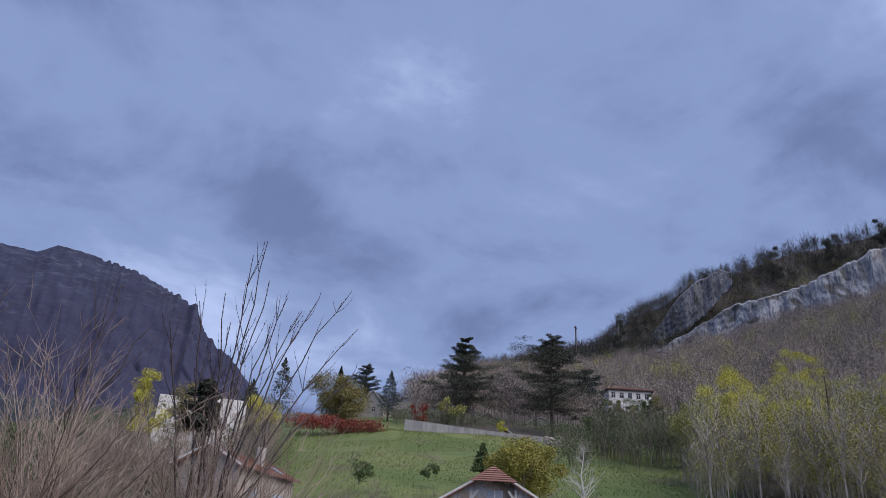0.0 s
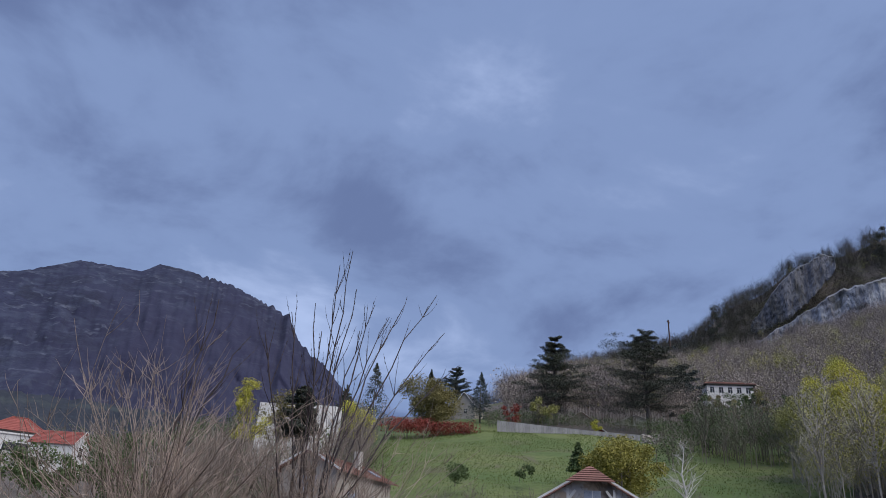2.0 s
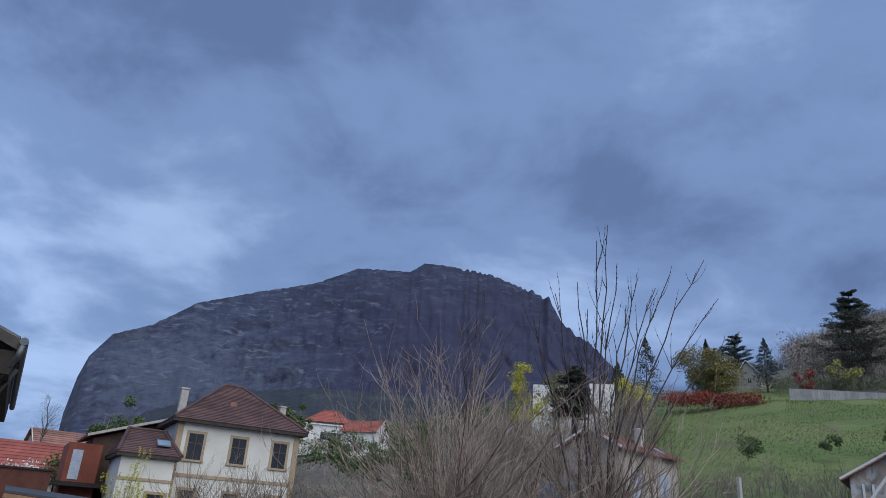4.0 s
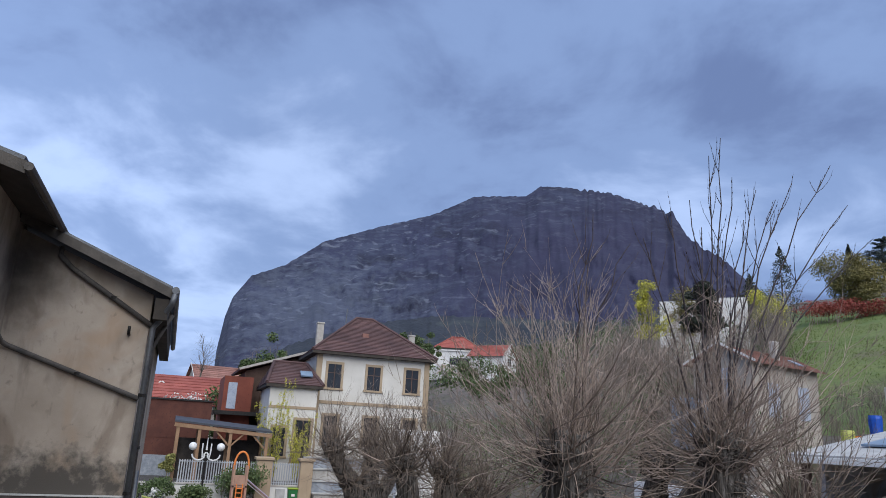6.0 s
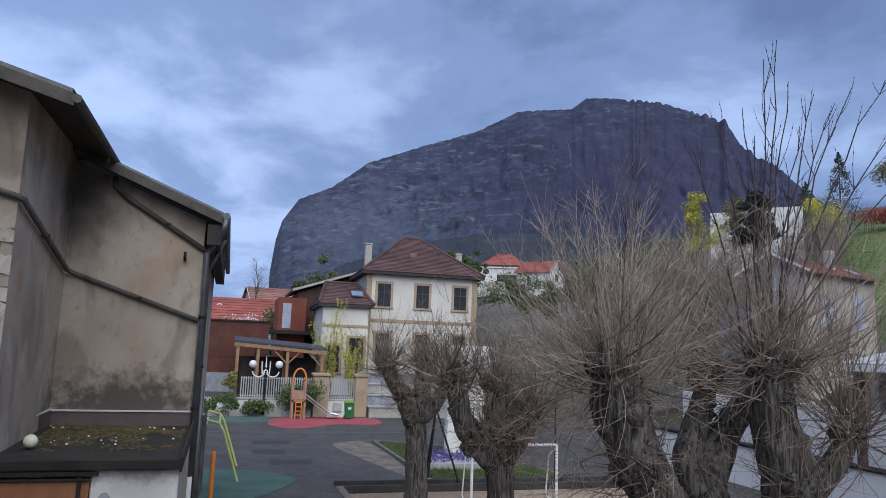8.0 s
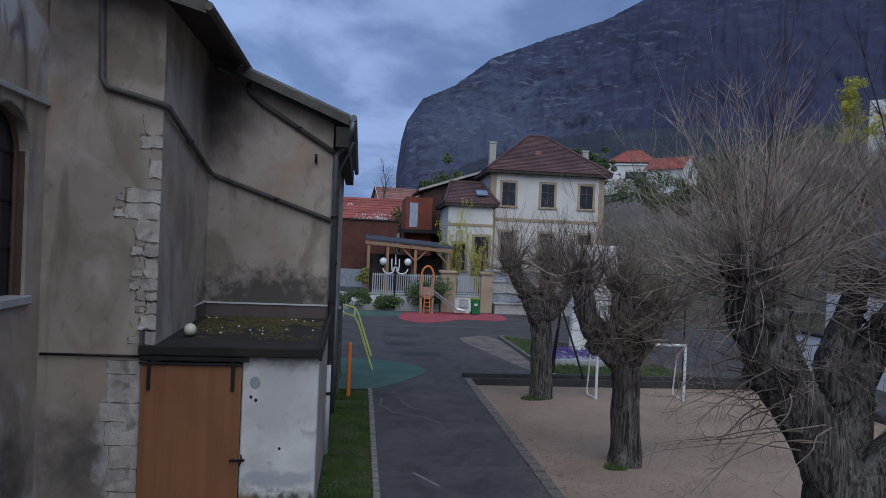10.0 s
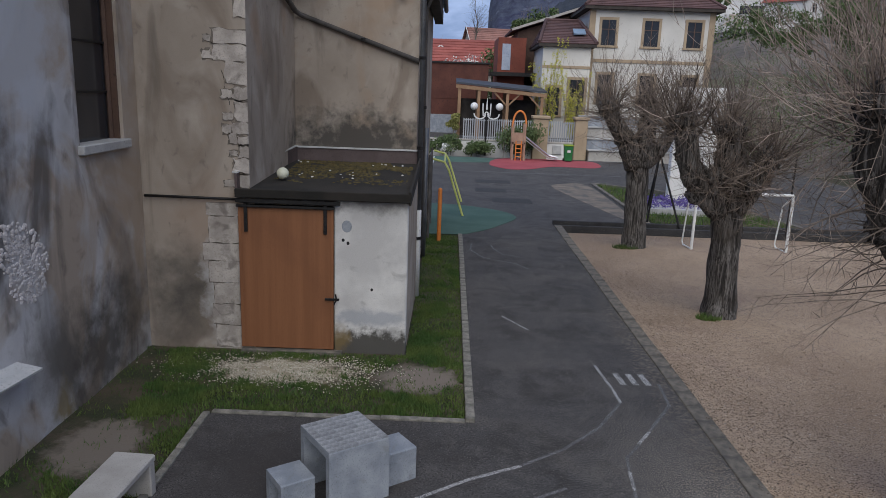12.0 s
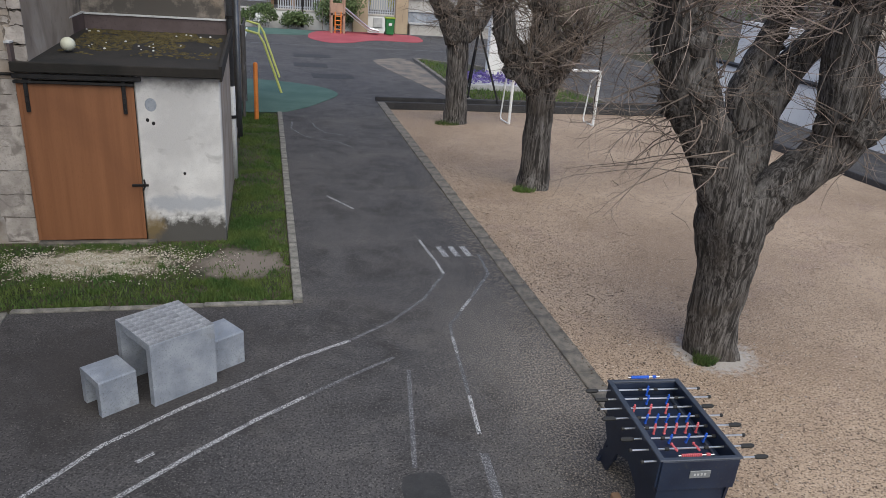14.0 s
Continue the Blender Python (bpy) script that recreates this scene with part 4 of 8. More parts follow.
line([(-1, 38.6), (4, 38.5), (12, 38.4), (20, 38.4)], 0.14, line_faint, FL)
for x0, x1, y in ((1.2, 2.6, 31), (1.8, 3.4, 28.2), (1.3, 3.0, 34)):
    structure("tar_patch", Shape().prism([(x0, y), (x1, y), (x1, y + 1.1), (x0, y + 1.1)], -0.02, 0.004), patch_tar, "dark tar patch in the yard", "patch")

# ---- the church side: walls, lean-tos and the shed in the nook ----
WA, YB, XC, YD, XR = -4.95, 11.5, -3.2, 15.0, -0.68


def wall_with_arch():
    """The long side wall, along y, with a round-headed opening."""
    sh = Shape()
    y0, y1, top, thick = -3.0, YB, 11.0, 0.45
    a0, a1, sill, spring = 9.66, 10.98, 3.52, 5.55
    c, r = (a0 + a1) / 2, (a1 - a0) / 2
    arch = [(c - r * math.cos(math.pi * i / 16), spring + r * 1.05 * math.sin(math.pi * i / 16)) for i in range(17)]

    def quad(p, q, s, t):
        sh.add([Vector((WA, *v)) for v in (p, q, s, t)], [(0, 1, 2, 3)])

    quad((y0, -0.2), (a0, -0.2), (a0, top), (y0, top))
    quad((a1, -0.2), (y1, -0.2), (y1, top), (a1, top))
    quad((a0, -0.2), (a1, -0.2), (a1, sill), (a0, sill))
    for p, q in zip(arch, arch[1:]):
        quad(p, q, (q[0], top), (p[0], top))
    ring = [(a0, sill)] + arch + [(a1, sill)]
    for p, q in zip(ring, ring[1:] + ring[:1]):
        sh.add([Vector((WA, *p)), Vector((WA, *q)), Vector((WA - thick, *q)), Vector((WA - thick, *p))], [(0, 1, 2, 3)])
    sh.add([Vector((WA - thick, y, z)) for y, z in ((y0, -0.2), (y1, -0.2), (y1, top), (y0, top))], [(0, 1, 2, 3)])
    structure("wall_nave", sh, plaster_grey, "tall grey cement-rendered church wall, stained and patched", "wall")
    win = tagged(new("window_1"), "dark round-headed church window in a brown frame", "window", "", "structure")
    g = Shape().add([Vector((WA - 0.20, *p)) for p in ring], [tuple(range(len(ring)))])
    part("pane", g, glass, win)
    fr = Shape()
    fr.tube([Vector((WA - 0.17, y * 0.94 + c * 0.06, z)) for y, z in ring], 0.045, 6)
    part("frame", fr, brown_frame, win, "brown wooden frame")
    part("jamb", Shape().box(WA - 0.19, a1 - 0.035, sill, WA - 0.05, a1 - 0.004, spring + 0.1, 0.004), brown_frame, win, "brown wooden jamb")
    for z in (4.2, 4.9, 5.6):
        part("bar", Shape().box(WA - 0.195, a0 + 0.03, z, WA - 0.17, a1 - 0.03, z + 0.03), iron, win, "thin black glazing bar")
    part("sill", Shape().box(WA - 0.3, a0 - 0.06, sill - 0.13, WA + 0.09, a1 + 0.06, sill + 0.003, 0.015), stone_sill, win, "pale stone sill")
    hood = Shape().tube([Vector((WA + 0.01, c + (y - c) * 1.04, z * 1.004)) for y, z in arch], 0.025, 6)
    part("hood", hood, black_stain, win, "thin dark hood moulding")


wall_with_arch()
sh = Shape().box(-9, YB, -0.2, XC, YB + 0.45, 8.25)
sh.add([Vector((x, y, z)) for x, y, z in ((-9, YB, 8.25), (XC, YB, 8.25), (-9, YB, 9.9), (-9, YB + 0.45, 8.25), (XC, YB + 0.45, 8.25), (-9, YB + 0.45, 9.9))], [(0, 1, 2), (3, 5, 4), (0, 2, 5, 3)])
wall_b = structure("wall_chapel", sh, plaster, "brown-grey stained plaster wall with crumbling corner", "wall")
structure("wall_return", Shape().box(XC - 0.45, YB + 0.45, -0.2, XC, YD + 0.4, 8.35), plaster, "stained plaster wall in the nook over the shed, with shade painted at its top", "wall")
sh = Shape().box(XC, YD, -0.2, XR, YD + 0.4, 6.98)
sh.add([Vector((x, y, z)) for y in (YD, YD + 0.4) for x, z in ((XC, 6.98), (XR, 6.98), (XC, 8.0))], [(0, 1, 2), (3, 5, 4), (0, 2, 5, 3), (1, 4, 5, 2)])
structure("wall_aisle", sh, plaster, "brown plaster end wall with dark damp stains and shade painted in its upper nook", "wall")
structure("wall_aisle_side", Shape().box(XR - 0.4, YD + 0.4, -0.2, XR, 24.5, 6.9), plaster, "long plaster side wall beside the grass strip", "wall")



def roof(name, quads, thick, top_m, under, label, fascia=()):
    r = tagged(new(name), label, "roof", "", "structure")
    for q in quads:
        part("covering", Shape().slab(q, 0.06), top_m, r)
        low = [Vector(p) - Vector((0, 0, 0.07)) for p in q]
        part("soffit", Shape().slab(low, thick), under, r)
    for a, b, h in fascia:
        a, b = Vector(a), Vector(b)
        d = (b - a).normalized()
        s = d.cross(Vector((0, 0, 1))).normalized() * 0.015
        up = Vector((0, 0, h))
        part("fascia", Shape().add([a - s, b - s, b + s, a + s, a - s + up, b - s + up, b + s + up, a + s + up], [(0, 3, 2, 1), (4, 5, 6, 7), (0, 1, 5, 4), (1, 2, 6, 5), (2, 3, 7, 6), (3, 0, 4, 7)]), old_wood, r, "weathered grey bargeboard")
    return r


roof("roof_chapel", [[(-9, 11.0, 9.99), (-2.52, 11.0, 8.16), (-2.52, 20, 8.16), (-9, 20, 9.99)]], 0.10, zinc, soffit_m, "grey sheet roof of the chapel with a deep eave",
     [((-9, 10.98, 9.72), (-2.49, 10.98, 7.89), 0.19)])
roof("roof_aisle", [[(XC + 0.01, 14.55, 8.27), (-0.34, 14.55, 7.12), (-0.34, 25, 7.12), (XC + 0.01, 25, 8.27)]], 0.09, zinc, soffit_m, "low grey roof of the aisle with a wooden verge",
     [((XC + 0.03, 14.53, 8.02), (-0.32, 14.53, 6.87), 0.19)])
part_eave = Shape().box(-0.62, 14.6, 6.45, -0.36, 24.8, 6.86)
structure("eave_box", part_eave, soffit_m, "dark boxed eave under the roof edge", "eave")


def gutter(name, pts, r, material, label):
    g = thing(name, label, "gutter")
    part("channel", Shape().tube(pts, r, 8), material, g)
    return g


gutter("roof_gutter", [(-0.27, 14.4, 7.02), (-0.27, 20, 6.96), (-0.27, 25, 6.90)], 0.075, zinc, "grey zinc gutter along the eave")
gutter("roof_gutter", [(-2.45, 10.95, 8.0), (-2.45, 12.5, 8.0), (-2.45, 15, 7.98)], 0.07, dark_pipe, "dark gutter along the chapel eave")


def pipe(name, pts, r, material, label, clips=()):
    p = thing(name, label, "pipe")
    part("run", Shape().tube(pts, r, 8), material, p, smooth=True)
    for c in clips:
        part("clip", Shape().tube([Vector(c) - Vector((0, 0, 0.03)), Vector(c) + Vector((0, 0, 0.03))], r * 1.35, 8), iron, p)
    return p


pipe("drainpipe", [(-0.27, 14.42, 6.95), (-0.3, 14.45, 6.75), (-0.5, 14.86, 6.45), (-0.6, 14.9, 6.3), (-0.6, 14.9, 1.9)], 0.055, zinc, "grey zinc drainpipe at the wall corner", [(-0.6, 14.9, 5.0), (-0.6, 14.9, 3.2)])
pipe("drainpipe", [(-0.6, 14.9, 1.9), (-0.6, 14.9, -0.05)], 0.062, pvc, "pale lower length of drainpipe at the corner", [(-0.6, 14.9, 1.3)])
pipe("drainpipe", [(-0.28, 15.6, 6.7), (-0.5, 15.65, 6.2), (-0.58, 15.7, 6.0), (-0.58, 15.7, 0.9)], 0.045, dark_pipe, "dark thin drainpipe behind the corner", [(-0.58, 15.7, 4.0)])
pipe("drainpipe", [(-0.6, 18.5, 3.4), (-0.6, 18.5, 0)], 0.06, zinc, "short grey pipe on the side wall")
pipe("wall_pipe", [(-2.45, 14.93, 7.72), (-2.45, 14.93, 7.55), (-2.2, 14.93, 7.32), (-0.62, 14.93, 6.35)], 0.05, dark_pipe, "dark sloping pipe under the verge", [(-1.4, 14.93, 6.83)])
pipe("wall_pipe", [(-4.18, 11.44, 8.6), (-4.12, 11.44, 6.90), (-4.05, 11.44, 6.77), (-3.2, 11.44, 6.55), (-3.12, 11.5, 6.51), (-3.13, 14.8, 5.80), (-3.05, 14.93, 5.75), (-0.66, 14.93, 4.93)], 0.05, dark_pipe, "dark drain pipe that runs round the nook", [(-3.13, 13.0, 6.19), (-1.8, 14.93, 5.32)])
pipe("wall_rail", [(-4.9, 11.45, 2.58), (-3.35, 11.45, 2.57)], 0.022, iron, "thin black iron rod along the wall")
pipe("wall_bracket", [(-1.02, 14.98, 6.15), (-1.02, 14.85, 6.15), (-1.02, 14.83, 6.3)], 0.03, iron, "small iron lamp bracket on the plaster")
structure("string_course", Shape().box(WA, 5.0, 6.42, WA + 0.07, 11.5, 6.50, 0.01), stone_sill, "thin pale ledge along the church wall", "ledge")
shelf = thing("wall_shelf", "small pale metal canopy sheet on the church wall", "canopy")
part("sheet", Shape().slab([(WA + 0.3, 6.9, 1.16), (WA + 0.3, 7.85, 1.10), (WA, 7.85, 1.16), (WA, 6.9, 1.24)], 0.025), pvc, shelf)


U = random.uniform


def ragged_stone(x0, x1, z0, z1, y, deep, rag=0.13):
    """A flat stone of uneven outline in the plane of the chapel wall."""
    n = 4
    rim = [(lerp(x0, x1, i / n), z0) for i in range(n)] + [(x1, lerp(z0, z1, i / n)) for i in range(n)] + [(lerp(x1, x0, i / n), z1) for i in range(n)] + [(x0, lerp(z1, z0, i / n)) for i in range(n)]
    g = min(x1 - x0, z1 - z0) * rag
    rim = [(x if x > XC - 0.02 else x + U(-g, g), z + U(-g, g)) for x, z in rim]
    sh = Shape().prism(rim, 0, deep)
    sh.v = [Vector((v.x, y - v.z, v.y)) for v in sh.v]
    return sh


def quoins():
    """Crumbling corner stones on the chapel corner, and the blocks beside the door."""
    z = 2.75
    while z < 6.0:
        h = random.uniform(0.14, 0.40)
        w = random.uniform(0.14, 0.34)
        if 4.85 < z + h / 2 < 5.15:
            w = 0.52
        part("joint", ragged_stone(XC - w - 0.012, XC + 0.004, z, z + h - 0.002, YB, 0.006), mortar_m, wall_b, "dark open joint")
        part("stone", ragged_stone(XC - w, XC + 0.008, z + 0.012, z + h - 0.016, YB, U(0.012, 0.03)), quoin_m, wall_b)
        if random.random() < 0.45:
            v, q = U(0.08, 0.2), U(0.08, 0.18)
            part("joint", ragged_stone(XC - w - v - 0.04, XC - w - 0.015, z + 0.01, z + q + 0.024, YB, 0.005), mortar_m, wall_b, "dark open joint")
            part("stone", ragged_stone(XC - w - v - 0.022, XC - w - 0.03, z + 0.026, z + q + 0.014, YB, 0.014), quoin_m, wall_b)
        z += h + (0 if random.random() < 0.75 else U(0.05, 0.2))
    z = 0.02
    while z < 2.4:
        h = random.uniform(0.3, 0.46)
        w = random.uniform(0.3, 0.55)
        part("joint", ragged_stone(-3.44 - w - 0.006, -3.40, z - 0.004, min(2.5, z + h), YB, 0.003, 0.03), mortar_m, wall_b, "dark open joint")
        part("stone", ragged_stone(-3.44 - w, -3.40, z + 0.004, min(2.49, z + h - 0.010), YB, 0.009, 0.035), quoin_m, wall_b)
        z += h


quoins()


def crack(x, z, dz, drift):
    pts = []
    while dz > 0:
        pts.append((x, YB - 0.004, z))
        x, z, dz = x + random.gauss(drift, 0.025), z - random.uniform(0.05, 0.10), dz - 0.07
    structure("crack", Shape().tube(pts, [random.uniform(0.002, 0.005) for p in pts], 4), iron, "dark crack in the plaster", "crack")


for c in ((-3.5, 6.4, 0.6, 0.01), (-3.6, 4.6, 0.5, 0.01)):
    crack(*c)


def rubble():
    """Bare rubble where the render has fallen off."""
    sh = Shape()
    for i in range(520):
        y, z = random.uniform(7.75, 8.75), random.uniform(1.75, 2.78)
        u, v = (y - 8.22) / 0.45, (z - 2.25) / 0.52
        if (u + 0.25 * v) ** 2 + v * v * (1 + 0.4 * u) > 0.95 + 0.25 * noise.noise(Vector((u * 2, v * 2, 1))):
            continue
        sh.ball((WA + U(-0.012, 0.002), y, z), random.uniform(0.018, 0.045), 7, 5, 0.8, 0.6, 3)
    sh.v = [Vector((WA + (v.x - WA) * 0.4, v.y, v.z)) for v in sh.v]
    ob = part("rubble_patch", sh, rubble_m)
    tagged(ob, "pale bare rubble where the render has fallen off", "rubble", "", "stuff")


rubble()


def shed():
    s = thing("shed", "white-plastered lean-to shed with a mossy flat roof", "shed")
    x0, x1, y0, y1 = -3.4, -0.62, YB - 0.02, YD - 0.004
    dl, dr = -3.38, -1.83
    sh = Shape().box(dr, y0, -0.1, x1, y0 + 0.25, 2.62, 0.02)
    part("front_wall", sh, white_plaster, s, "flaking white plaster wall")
    part("side_wall", Shape().box(x1 - 0.22, y0 + 0.25, -0.1, x1 - 0.005, y1, 2.6), plaster, s)
    part("lintel", Shape().box(x0 + 0.2, y0 + 0.02, 2.5, dr, y0 + 0.25, 2.62), plaster, s)
    part("interior", Shape().box(dl, y0 + 0.3, -0.1, dr, y0 + 0.34, 2.5), soffit_m, s)
    for cx, cz, r in ((-1.62, 2.18, 0.085), (-1.68, 1.95, 0.025), (-1.6, 1.9, 0.025), (-1.2, 1.12, 0.022)):
        sp = Shape().ball((cx, y0 - 0.001, cz), r, 10, 6, 1.2)
        sp.v = [Vector((v.x, y0 - 0.001 + (v.y - y0) * 0.06, v.z)) for v in sp.v]
        part("spot", sp, concrete if r > 0.05 else iron, s, "grey filled spot in the plaster")
    # roof: a shallow tray with flashings
    zf, zb = 2.68, 2.86
    part("roof_deck", Shape().slab([(x0, y0 - 0.12, zf + 0.06), (x1 + 0.04, y0 - 0.12, zf + 0.06), (x1 + 0.04, y1, zb), (x0, y1, zb)], 0.1), tar_roof, s, "black mossy tar roof")
    part("front_edge", Shape().box(x0, y0 - 0.16, 2.62, x1 + 0.05, y0 - 0.10, 2.765, 0.012), tar_roof, s)
    part("right_edge", Shape().slab([(x1 + 0.01, y0 - 0.16, 2.80), (x1 + 0.05, y0 - 0.16, 2.80), (x1 + 0.05, y1 - 0.02, 3.0), (x1 + 0.01, y1 - 0.02, 3.0)], 0.22), tar_roof, s)
    part("back_flashing", Shape().box(x0 + 0.2, y1 - 0.03, zb - 0.02, x1, y1, 3.12), flashing_m, s, "purple-brown flashing")
    part("flashing_cap", Shape().box(x0 + 0.2, y1 - 0.06, 3.12, x1, y1, 3.15), pvc, s, "pale metal strip")
    part("left_flashing", Shape().slab([(x0 + 0.0, y0 - 0.13, 3.0), (x0 + 0.04, y0 - 0.13, 3.0), (x0 + 0.24, y1 - 0.03, 3.14), (x0 + 0.20, y1 - 0.03, 3.14)], 0.3), flashing_m, s, "purple-brown flashing")
    part("left_cap", Shape().slab([(x0 - 0.03, y0 - 0.14, 3.03), (x0 + 0.05, y0 - 0.14, 3.03), (x0 + 0.25, y1 - 0.03, 3.165), (x0 + 0.17, y1 - 0.03, 3.165)], 0.025), pvc, s, "pale metal strip")
    moss = Shape()
    for i in range(2200):
        t = random.random() ** 0.6
        x, y = random.uniform(x0 + 0.35, x1 - 0.1), lerp(y0 + 0.7, y1 - 0.1, t)
        if noise.noise(Vector((x * 1.4, y * 1.4, 4))) < -0.12:
            continue
        z = lerp(zf + 0.06, zb, (y - y0) / (y1 - y0))
        moss.ball((x, y, z), random.uniform(0.012, 0.045), 6, 4, 0.5, 0.5, 4)
    tagged(part("moss", moss, moss_m, s, "yellow-green moss cushions"), kind="stuff")
    bits = Shape()
    for i in range(22):
        x, y = random.uniform(x0 + 0.3, x1 - 0.1), random.uniform(y0 + 1.2, y1 - 0.2)
        bits.ball((x, y, lerp(zf + 0.08, zb + 0.02, (y - y0) / (y1 - y0))), random.uniform(0.012, 0.03), 5, 3, 0.6)
    tagged(part("litter", bits, white_flower, s, "pale scraps on the roof"), kind="stuff")
    # sliding door of upright boards under an iron rail
    d = part("door", Shape().box(dl, y0 - 0.05, 0.06, dr, y0 - 0.03, 2.46), door_paint, s, "brown-painted sliding wooden door")
    part("edge_strip", Shape().box(dl, y0 - 0.058, 0.06, dl + 0.05, y0 - 0.046, 2.46, 0.003), door_paint, d)
    part("edge_strip", Shape().box(dr - 0.05, y0 - 0.058, 0.06, dr, y0 - 0.046, 2.46, 0.003), door_paint, d)
    part("door_rail", Shape().box(dl - 0.02, y0 - 0.13, 2.535, dr + 0.12, y0 - 0.09, 2.60, 0.006), iron, s, "black iron sliding rail")
    part("door_rail", Shape().box(dl - 0.02, y0 - 0.11, 2.46, dr + 0.02, y0 - 0.08, 2.50, 0.006), iron, s, "black iron sliding rail")
    for x in (dl + 0.13, dr - 0.13):
        hg = part("hanger", Shape().box(x - 0.028, y0 - 0.095, 2.05, x + 0.028, y0 - 0.075, 2.60, 0.005), iron, s, "black iron door hanger")
        for z in (2.12, 2.2, 2.28, 2.36):
            part("bolt", Shape().ball((x, y0 - 0.097, z), 0.014, 6, 4), iron, hg)
    latch = part("latch", Shape().box(dr - 0.14, y0 - 0.09, 0.93, dr + 0.1, y0 - 0.07, 0.97, 0.005), iron, s, "black iron latch")
    part("hasp", Shape().tube([(dr + 0.04, y0 - 0.10, 1.05), (dr + 0.06, y0 - 0.12, 0.96), (dr + 0.02, y0 - 0.12, 0.88)], 0.014, 6), iron, latch)
    part("threshold", Shape().box(dl, y0 - 0.14, -0.05, dr + 0.15, y0 - 0.01, 0.04, 0.01), kerb_m, s, "worn stone threshold")


shed()
ball = thing("ball", "pale yellowish football lying on the shed roof", "ball", (-2.86, 12.35, 2.90))
part("skin", Shape().ball((0, 0, 0), 0.105, 20, 14), ball_m, ball, smooth=True)


# ---- furniture of the yard ----
def u_block(name, label, category, at, turn, l, w, h, t, group=""):
    """A concrete seat or table cast as an upturned U."""
    o = thing(name, label, category, at, turn, group)
    c = 0.012
    out = [(-w / 2, -0.03), (-w / 2, h - c), (-w / 2 + c, h), (w / 2 - c, h), (w / 2, h - c), (w / 2, -0.03), (w / 2 - t, -0.03), (w / 2 - t, h - t - c), (w / 2 - t - c, h - t), (-w / 2 + t + c, h - t), (-w / 2 + t, h - t - c), (-w / 2 + t, -0.03)]
    cast = Shape().prism(out, -l / 2, l / 2)
    cast.v = [Vector((v.z, v.x, v.y)) for v in cast.v]
    part("cast_body", cast, concrete, o)
    return o


tb = u_block("concrete_table", "square blue-grey cast concrete table on the asphalt", "table", (-1.035, 7.31, 0), 35, 0.72, 0.74, 0.72, 0.085)
tile = Shape().box(0.002, 0.002, 0.0, 0.088, 0.090, 0.004, 0.001).mesh("tile", mat("table_tile", (0.17, 0.178, 0.195), (0.36, 0.37, 0.39), 9, 60, (0.42, 0.42, 0.43), 0.8, 0.3, rand=0.3, detail=9))
for i in range(8):
    for j in range(8):
        ob = new("tile", tile)
        ob.parent = tb
        ob.matrix_basis = pose(-0.36 + 0.09 * i, -0.368 + 0.092 * j, 0.719)
u_block("concrete_stool", "small blue-grey cast concrete stool beside the table", "stool", (-1.56, 6.95, 0), 35, 0.38, 0.42, 0.40, 0.075, "stools at the table")
u_block("concrete_stool", "small blue-grey cast concrete stool beside the table", "stool", (-0.52, 7.67, 0), 35, 0.38, 0.42, 0.40, 0.075, "stools at the table")


def bench():
    b = thing("concrete_bench", "long beige cast concrete bench beside the grass", "bench", (-3.345, 6.46, 0), -3)
    part("seat", Shape().box(-0.23, -0.70, 0.37, 0.23, 0.70, 0.45, 0.015), bench_m, b)
    for y in (-0.69, 0.58):
        part("leg", Shape().box(-0.22, y, -0.03, 0.22, y + 0.11, 0.37, 0.012), bench_m, b)


bench()


